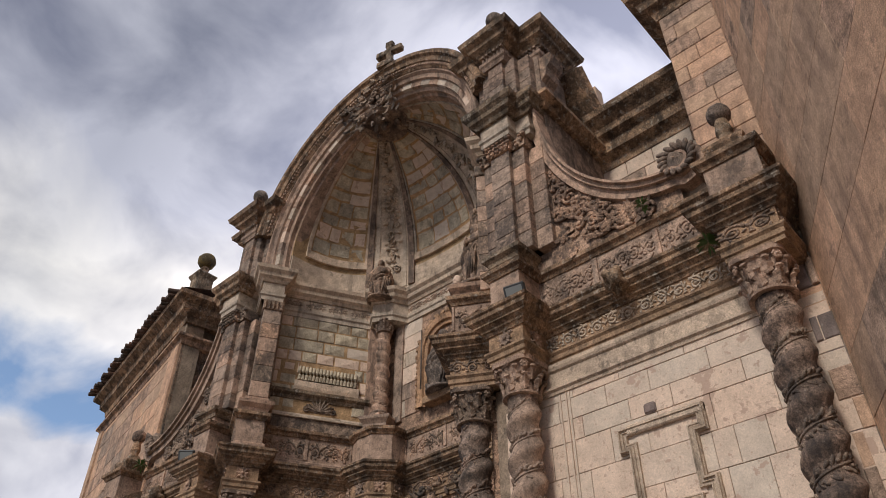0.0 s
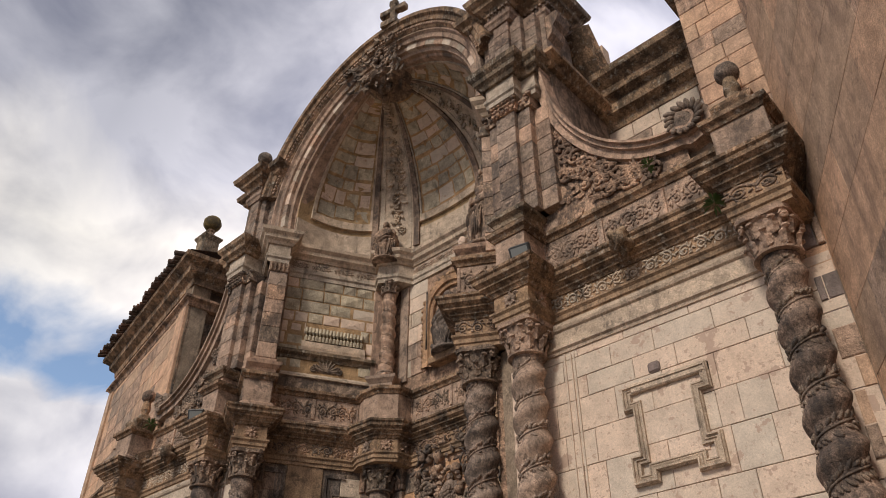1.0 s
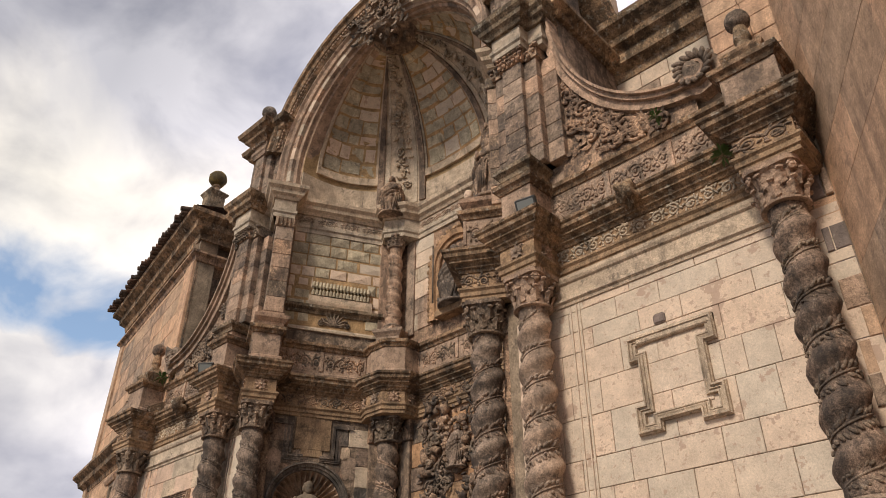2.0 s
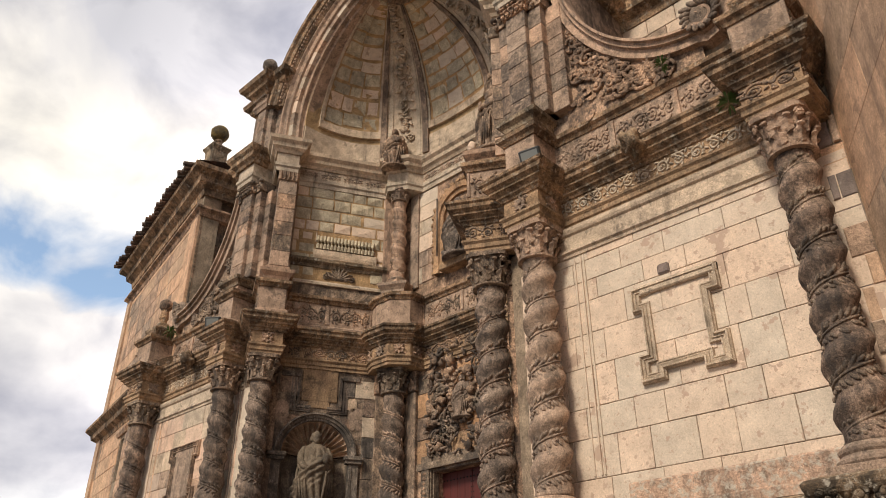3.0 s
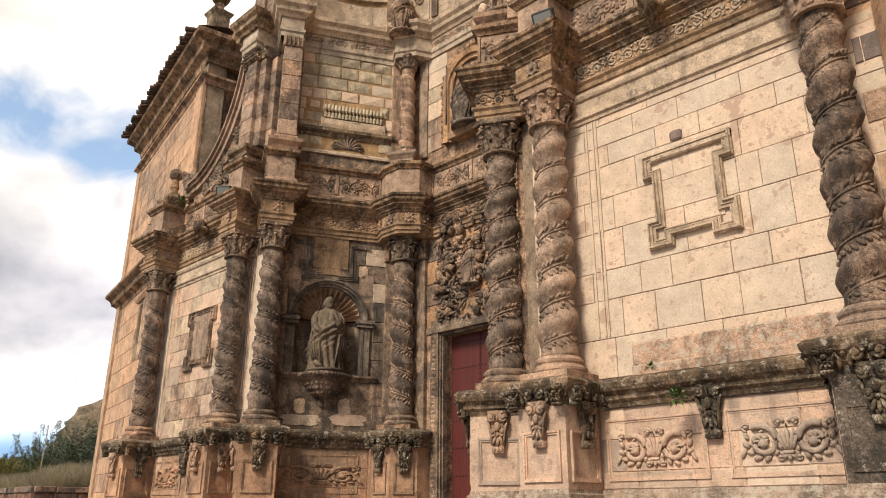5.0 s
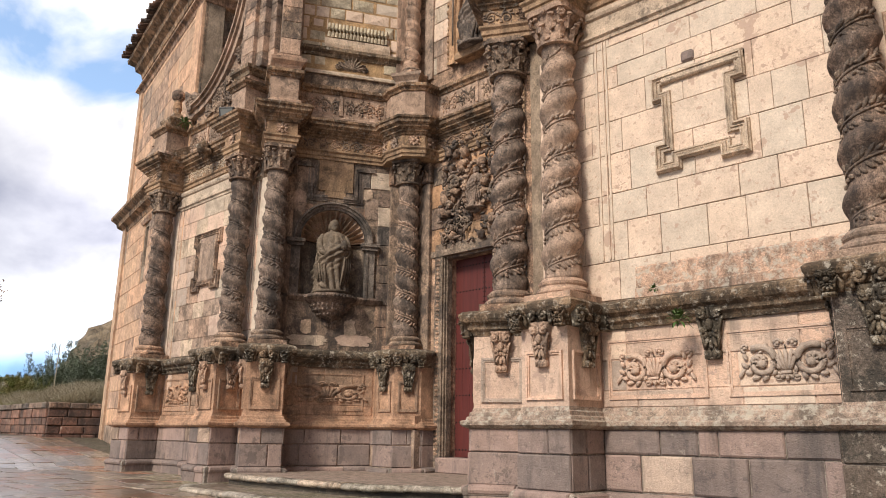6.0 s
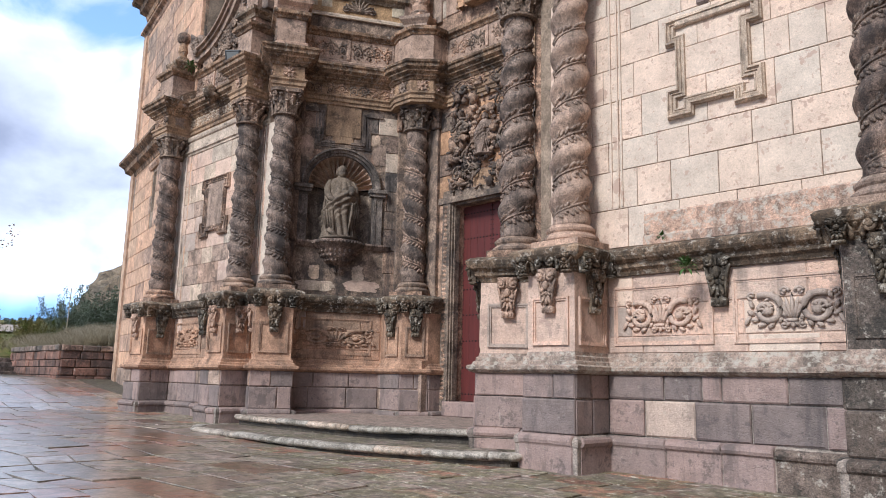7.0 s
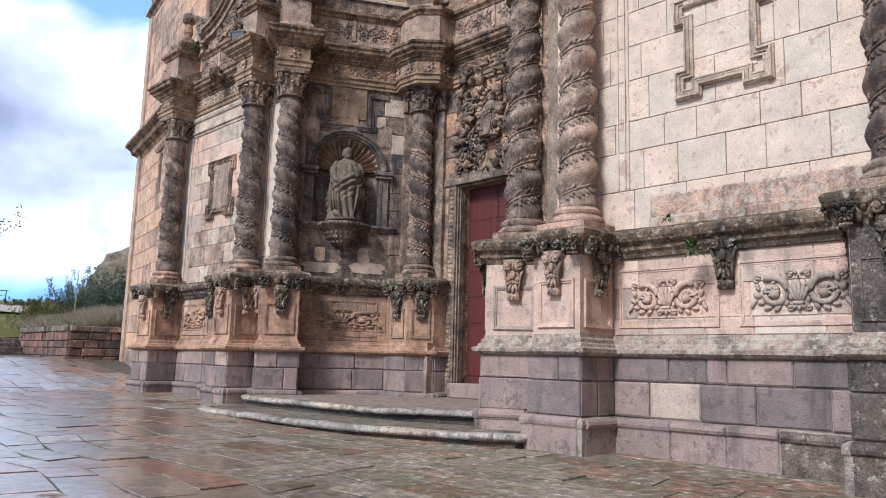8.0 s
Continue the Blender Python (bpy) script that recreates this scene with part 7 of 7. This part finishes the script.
# ---- ground sheet ----
bm = bmesh.new()
xs = [-900, -400, -150, -70, -40, -30, -24, -20, -17, -14, -12, -10, -8, -4, 0, 5, 10, 20, 30, 60, 200, 900]
ys = [-900, -300, -80, -40, -20, -12, -6, -2, 2, 6, 20, 60, 200, 900]
gv = [[bm.verts.new((x, y, ground_z(x, y) - 0.012)) for x in xs] for y in ys]
for a, b in zip(gv, gv[1:]):
    for i in range(len(xs) - 1):
        bm.faces.new((a[i], a[i + 1], b[i + 1], b[i]))
ground = tagged(part("ground", bm, M_EARTH), "wet stone-paved forecourt sloping gently", "ground", kind="structure")

# ---- distance on the open side ----
M_GRASS, n, l, bsdf = nodes_of("bank_grass")
pos = n.new("ShaderNodeNewGeometry").outputs["Position"]
l.new(mix_node(n, l, ramp_node(n, l, noise_node(n, l, pos, 1.2, 8.0, 0.7), 0.35, 0.7), (0.055, 0.075, 0.015), (0.15, 0.11, 0.05)), bsdf.inputs["Base Color"])
bsdf.inputs["Roughness"].default_value, bsdf.inputs["Specular IOR Level"].default_value = 0.95, 0.1
M_DRY, n, l, bsdf = nodes_of("dry_grass")
pos = n.new("ShaderNodeNewGeometry").outputs["Position"]
l.new(mix_node(n, l, noise_node(n, l, pos, 3.0, 4.0), (0.30, 0.24, 0.155), (0.15, 0.13, 0.075)), bsdf.inputs["Base Color"])
M_BUSH, n, l, bsdf = nodes_of("bush_leaf")
pos = n.new("ShaderNodeNewGeometry").outputs["Position"]
l.new(mix_node(n, l, noise_node(n, l, pos, 2.0, 4.0), (0.02, 0.035, 0.014), (0.045, 0.06, 0.026)), bsdf.inputs["Base Color"])
M_ROCK = stone("grey_rock", (0.27, 0.215, 0.15), (0.17, 0.15, 0.115), 0.5, 0.2, 0.2, bump=1.0, grain=6.0)

M_REDLIT = stone("red_sandstone", (0.27, 0.17, 0.14), (0.19, 0.125, 0.105), 0.5, 0.24, 0.6)
lw = tagged(part("garden_wall", box(-23.9, -17.5, 0.62, 1.1, 0.3, 2.0), M_MORTAR), "low red sandstone retaining wall along the forecourt", "retaining wall", kind="structure")
LW1, LW2 = frame_of((-24.0, 0.56), (0.999, -0.043)), frame_of((-17.3, 0.27), (0.1, 1.0))
lw.matrix_basis = I4
part("core", box(0.1, 3.4, 0.05, 0.5, 0.3, 2.05), M_MORTAR, lw, m=LW2)
ashlar(lw, LW1, 0.0, 6.7, courses(0.8, 1.95, 0.29, 71), (0.4, 0.8), [M_REDLIT], 72, 0.06, 0.012, bevel=0.02, uneven=0.03, loose=True)
ashlar(lw, LW2, 0.0, 3.4, courses(0.8, 1.95, 0.29, 73), (0.5, 0.9), [M_REDLIT], 74, 0.06, 0.012, bevel=0.03, uneven=0.03, loose=True)
ashlar(lw, LW1, 0.0, 6.7, [1.95, 2.17], (0.6, 1.1), [M_DARK], 75, 0.1, 0.012, bevel=0.03, uneven=0.02, name="coping_stone", loose=True)
ashlar(lw, LW2, 0.0, 3.4, [1.95, 2.17], (0.6, 1.1), [M_DARK], 76, 0.1, 0.012, bevel=0.03, uneven=0.02, name="coping_stone", loose=True)
gs = tagged(new("garden_steps"), "dark stone steps rising beside the low wall", "steps", kind="structure")
for k in range(4):
    part("step", box(-25.5, -22.8 - k * 0.42, -7.5, 0.58, 0.2, 1.17 + k * 0.19, 0.02), M_DARK, gs)


part("earth", box(-26.8, -24.25, -24.0, 1.0, 0.2, 1.76, 0.05), M_GRASS, gs)


def lawn_z(x):
    return 1.75 + 0.18 * min(7.5, max(0.0, -24.5 - x)) + 0.08 * max(0.0, -32 - x)


# earth bank behind the wall and lawn beyond the steps
bm = bmesh.new()
N = 26
for x0, x1, y0, y1 in ((-17.5, -64, 0.75, 44), (-24.6, -64, -24, 0.75)):
    bv = []
    for i in range(N + 1):
        row = []
        for j in range(N + 1):
            x, y = x0 + (x1 - x0) * i / N, y0 + (y1 - y0) * (j / N) ** (1.6 if y0 > 0 else 1.0)
            z = 1.95 + 0.045 * (-17.5 - x) + min(1.0, max(0.0, (y - 0.6) / 9)) * 1.6 * min(1.0, (-15 - x) / 10) + 0.12 * noise.noise(Vector((x * 0.5, y * 0.5, 0)))
            z = max(z, lawn_z(x)) if y0 > 0 else lawn_z(x) + 0.08 * noise.noise(Vector((x * 0.8, y * 0.8, 0)))
            if y0 > 0 and j == 0 and x < -23.5:
                z = 1.5
            row.append(bm.verts.new((x, y, z)))
        bv.append(row)
    for a, b in zip(bv, bv[1:]):
        for j in range(N):
            bm.faces.new((a[j], a[j + 1], b[j + 1], b[j]))
for f in bm.faces:
    f.normal_update()
    if f.normal.z < 0:
        f.normal_flip()
tagged(part("bank", bm, M_GRASS, smooth=True), "grassy bank rising behind the low wall", "bank", kind="structure")


def leaf_cloud(name, label, c, r, count, size, mat, seed, cat="bush"):
    """A shrub: thin stems that fan up from the foot, small leaves strewn along them, an open ragged outline."""
    rnd_ = random.Random(seed)
    bm = bmesh.new()
    stems = []
    for k in range(70):
        foot = Vector((c[0] + rnd_.gauss(0, 0.35) * r[0], c[1] + rnd_.gauss(0, 0.35) * r[1], c[2] - 0.3))
        tip = foot + Vector((rnd_.gauss(0, 0.35) * r[0], rnd_.gauss(0, 0.35) * r[1], rnd_.uniform(0.5, 1.1) * r[2]))
        stems.append((foot, tip))
        w = Vector((0.0, 0.014, 0.0))
        bm.faces.new([bm.verts.new(v) for v in (foot - w, foot + w, tip)])
    for k in range(count):
        foot, tip = rnd_.choice(stems)
        t = rnd_.uniform(0.12, 1.02)
        q0 = 0.2 * min(r) * (1.15 - t)
        p = foot.lerp(tip, t) + Vector((rnd_.gauss(0, q0), rnd_.gauss(0, q0), rnd_.gauss(0, q0 * 0.7)))
        a = Vector((rnd_.gauss(0, 1), rnd_.gauss(0, 1), rnd_.gauss(0.6, 1))).normalized()
        q = a.orthogonal().normalized() * size * 0.4
        a = a * size
        bm.faces.new([bm.verts.new(v) for v in (p - a, p + q, p + a, p - q)])
    return tagged(part(name, bm, mat), label, cat, kind="stuff")


leaf_cloud("bush", "dark green bush below the rock", (-27.5, 5.6, 2.6), (2.2, 1.9, 3.0), 16000, 0.055, M_BUSH, 1)
leaf_cloud("bush", "dark green bush on the bank", (-27.0, 3.6, 2.5), (1.8, 1.5, 2.3), 12000, 0.05, M_BUSH, 12)
leaf_cloud("bush", "yellow-green shrub on the bank", (-26.5, 2.0, 2.35), (1.5, 1.1, 1.45), 8000, 0.05, M_GRASS, 2)
leaf_cloud("bush", "low green shrub at the edge of the path", (-48.0, 8.0, 4.2), (2.5, 2.0, 1.0), 7000, 0.08, M_BUSH, 3)


def grass_mass(label, c, r, count, h, mat, seed):
    rnd_ = random.Random(seed)
    bm = bmesh.new()
    for k in range(count):
        x, y = c[0] + rnd_.uniform(-1, 1) * r[0], c[1] + rnd_.uniform(-1, 1) * r[1]
        z = c[2] + 0.26 * max(0.0, y - 0.9) + 0.25 * noise.noise(Vector((x, y, seed))) + rnd_.uniform(-0.1, 0.1)
        hh = h * rnd_.uniform(0.5, 1.2)
        a = rnd_.uniform(0, 6.28)
        w = Vector((math.cos(a), math.sin(a), 0)) * 0.011
        lean_ = Vector((rnd_.gauss(0, 0.7), rnd_.gauss(0, 0.7), 0)) * hh
        p = Vector((x, y, z))
        bm.faces.new([bm.verts.new(v) for v in (p - w, p + w, p + lean_ + Vector((0, 0, hh)))])
    return tagged(part("dry_grass", bm, mat), label, "grass", kind="stuff")


grass_mass("tall dry grass behind the low wall", (-20.5, 3.0, 1.95), (2.9, 2.2), 26000, 0.48, M_DRY, 4)
grass_mass("dry grass on the bank", (-25.0, 2.4, 2.15), (2.0, 1.5), 9000, 0.4, M_DRY, 6)
bm = bmesh.new()
for k, (x, y, z, r) in enumerate(((-36.2, 10.4, 5.0, 2.9), (-34.7, 12.4, 5.0, 3.2), (-37.6, 9.0, 3.6, 2.0), (-33.5, 10.4, 3.4, 2.2))):
    vs_ = add_blob(bm, (x, y, z), (r, r, r * 1.05), 4, 0.0)
    for v in vs_:
        q = noise.noise(v.co * 0.5) * 0.9 - abs(noise.noise(v.co * 1.1)) * 0.9 + noise.noise(v.co * 3.0) * 0.3
        v.co += (v.co - Vector((x, y, z))).normalized() * q
tagged(part("rock", bm, M_ROCK), "weathered grey rock outcrop above the bank", "rock")
bm = bmesh.new()
for x, y in ((-32.0, -9.0), (-46.0, -9.0), (-46.0, 7.7), (-32.0, 2.6)):
    bm.verts.new((x, y, lawn_z(x) + 0.1))
bm.faces.new(list(bm.verts))
tagged(part("path", bm, M_STEP), "pale wet path climbing beyond the steps", "path", kind="structure")
bm = bmesh.new()
add_tube(bm, [(-25.0, 2.9, 2.3), (-25.0, 2.95, 5.0)], [0.03, 0.02], 6)
tagged(part("stake", bm, M_DRY), "thin grey stake standing in the bushes", "stake")
rail = thing("railing", "thin dark metal railing beside the path", "railing")
for x, y, z in ((-45.0, 5.12, 4.1), (-45.0, 3.4, 4.1)):
    bm = bmesh.new()
    add_tube(bm, [(x, y, z), (x, y, z + 1.1)], 0.03, 6)
    part("post", bm, M_IRON, rail)
bm = bmesh.new()
add_tube(bm, [(-45.0, 5.3, 5.2), (-45.0, 3.4, 5.18)], 0.025, 6)
part("bar", bm, M_IRON, rail)
for dz in (0.35, 0.7):
    bm = bmesh.new()
    add_tube(bm, [(-45.0, 5.12, 5.2 - dz), (-45.0, 3.4, 5.18 - dz)], 0.015, 6)
    part("bar", bm, M_IRON, rail)
# a tree of which only the outer twigs come into view
tree = thing("tree", "nearly bare tree with thin twigs and a few dull leaves", "tree")
bm = bmesh.new()
rnd = random.Random(8)
tips = []


def branch(p, d, ln, r, depth):
    pts, rad = [p], [r]
    for k in range(4):
        d = (d + Vector((rnd.uniform(-0.25, 0.25), rnd.uniform(-0.25, 0.25), rnd.uniform(-0.1, 0.2)))).normalized()
        pts.append(pts[-1] + d * ln / 4)
        rad.append(r * (1 - 0.15 * (k + 1)))
    add_tube(bm, pts, rad, 5)
    if depth == 0:
        tips.extend(pts[1:])
        return
    for k in range(4):
        i = rnd.choice((2, 3, 4))
        branch(pts[i], (d + Vector((rnd.uniform(-1, 1), rnd.uniform(-1, 1), rnd.uniform(-0.2, 0.6)))).normalized(), ln * 0.66, rad[i] * 0.6, depth - 1)


branch(Vector((-31.5, -0.9, 2.2)), Vector((0, 0, 1)), 3.6, 0.14, 4)
part("trunk", bm, M_DARK, tree)
bm = bmesh.new()
for p in tips:
    if rnd.random() < 0.6:
        q = p + Vector((rnd.uniform(-0.1, 0.1), rnd.uniform(-0.1, 0.1), rnd.uniform(-0.1, 0.1)))
        a = Vector((rnd.gauss(0, 1), rnd.gauss(0, 1), rnd.gauss(0, 1))).normalized() * 0.07
        b = a.orthogonal() * 0.5
        bm.faces.new([bm.verts.new(v) for v in (q - a, q + b, q + a, q - b)])
tagged(part("crown", bm, M_PLINTH, tree), kind="stuff")
bm = bmesh.new()
hv = []
for i in range(41):
    y = -700 + 1400 * i / 40
    hv.append((bm.verts.new((-760, y, -30)), bm.verts.new((-760, y, 26 + 10 * noise.noise(Vector((y * 0.004, 3, 0)))))))
for a, b in zip(hv, hv[1:]):
    bm.faces.new((a[0], b[0], b[1], a[1]))
# blue haze of the distance is put into the hills' base colour
M_HILL, n, l, bsdf = nodes_of("far_hill_haze_tint")
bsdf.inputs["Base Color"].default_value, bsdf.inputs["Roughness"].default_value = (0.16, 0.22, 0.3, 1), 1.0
tagged(part("backdrop", bm, M_HILL), "far hills on the horizon, tinted haze blue", "hills", kind="structure")

# ---- paving slabs ----
rnd = random.Random(21)
slabs = []
y = -15.0
while y < -0.1:
    dy = rnd.uniform(0.42, 0.75)
    x = -19.0 + rnd.uniform(0, 0.8)
    while x < 16.0 + 0.4 * (y + 9):
        dx = rnd.uniform(0.4, 1.15)
        slabs.append((x, x + dx, y, y + dy))
        x += dx
    y += dy


def skew(x, y):
    """Old paving laid by eye: courses wander and close up."""
    a, b = noise.noise(Vector((x * 0.45, y * 0.45, 4))), noise.noise(Vector((x * 0.45, y * 0.45, 17)))
    c, d = noise.noise(Vector((x * 1.3, y * 1.3, 8))), noise.noise(Vector((x * 1.3, y * 1.3, 23)))
    return x + 0.4 * a + 0.08 * c, y + 0.35 * b + 0.07 * d


def add_slab(bm, x0, x1, y0, y1):
    g = 0.003
    cs = [(x0 + g, y0 + g), (x1 - g, y0 + g), (x1 - g, y1 - g), (x0 + g, y1 - g)]
    cs = [skew(x + rnd.uniform(-0.012, 0.0) * (1 if x > (x0 + x1) / 2 else -1), y_ + rnd.uniform(-0.012, 0.0) * (1 if y_ > (y0 + y1) / 2 else -1)) for x, y_ in cs]
    x0, x1, y0, y1 = min(c[0] for c in cs), max(c[0] for c in cs), min(c[1] for c in cs), max(c[1] for c in cs)
    cx, cy = (x0 + x1) / 2, (y0 + y1) / 2
    t = rnd.uniform(-0.006, 0.006)
    lo = [bm.verts.new((x, y_, ground_z(x, y_) - 0.05)) for x, y_ in cs]
    mi = [bm.verts.new((x, y_, ground_z(x, y_) - 0.006 + t)) for x, y_ in cs]
    up_ = [bm.verts.new((x + (cx - x) * 0.012, y_ + (cy - y_) * 0.012, ground_z(x, y_) + t + rnd.uniform(-0.006, 0.006))) for x, y_ in cs]
    for A, B in ((lo, mi), (mi, up_)):
        for k in range(4):
            j = (k + 1) % 4
            bm.faces.new((A[k], A[j], B[j], B[k]))
    bm.faces.new(up_)


slabs.sort(key=lambda s: (s[0] - 7) ** 2 + (s[2] + 6) ** 2)
for s in slabs[:300]:
    bm = bmesh.new()
    add_slab(bm, *s)
    part("slab", bm, M_WET, ground)
bm = bmesh.new()
for s in slabs[300:]:
    add_slab(bm, *s)
tagged(part("slabs", bm, M_WET, ground), kind="stuff")
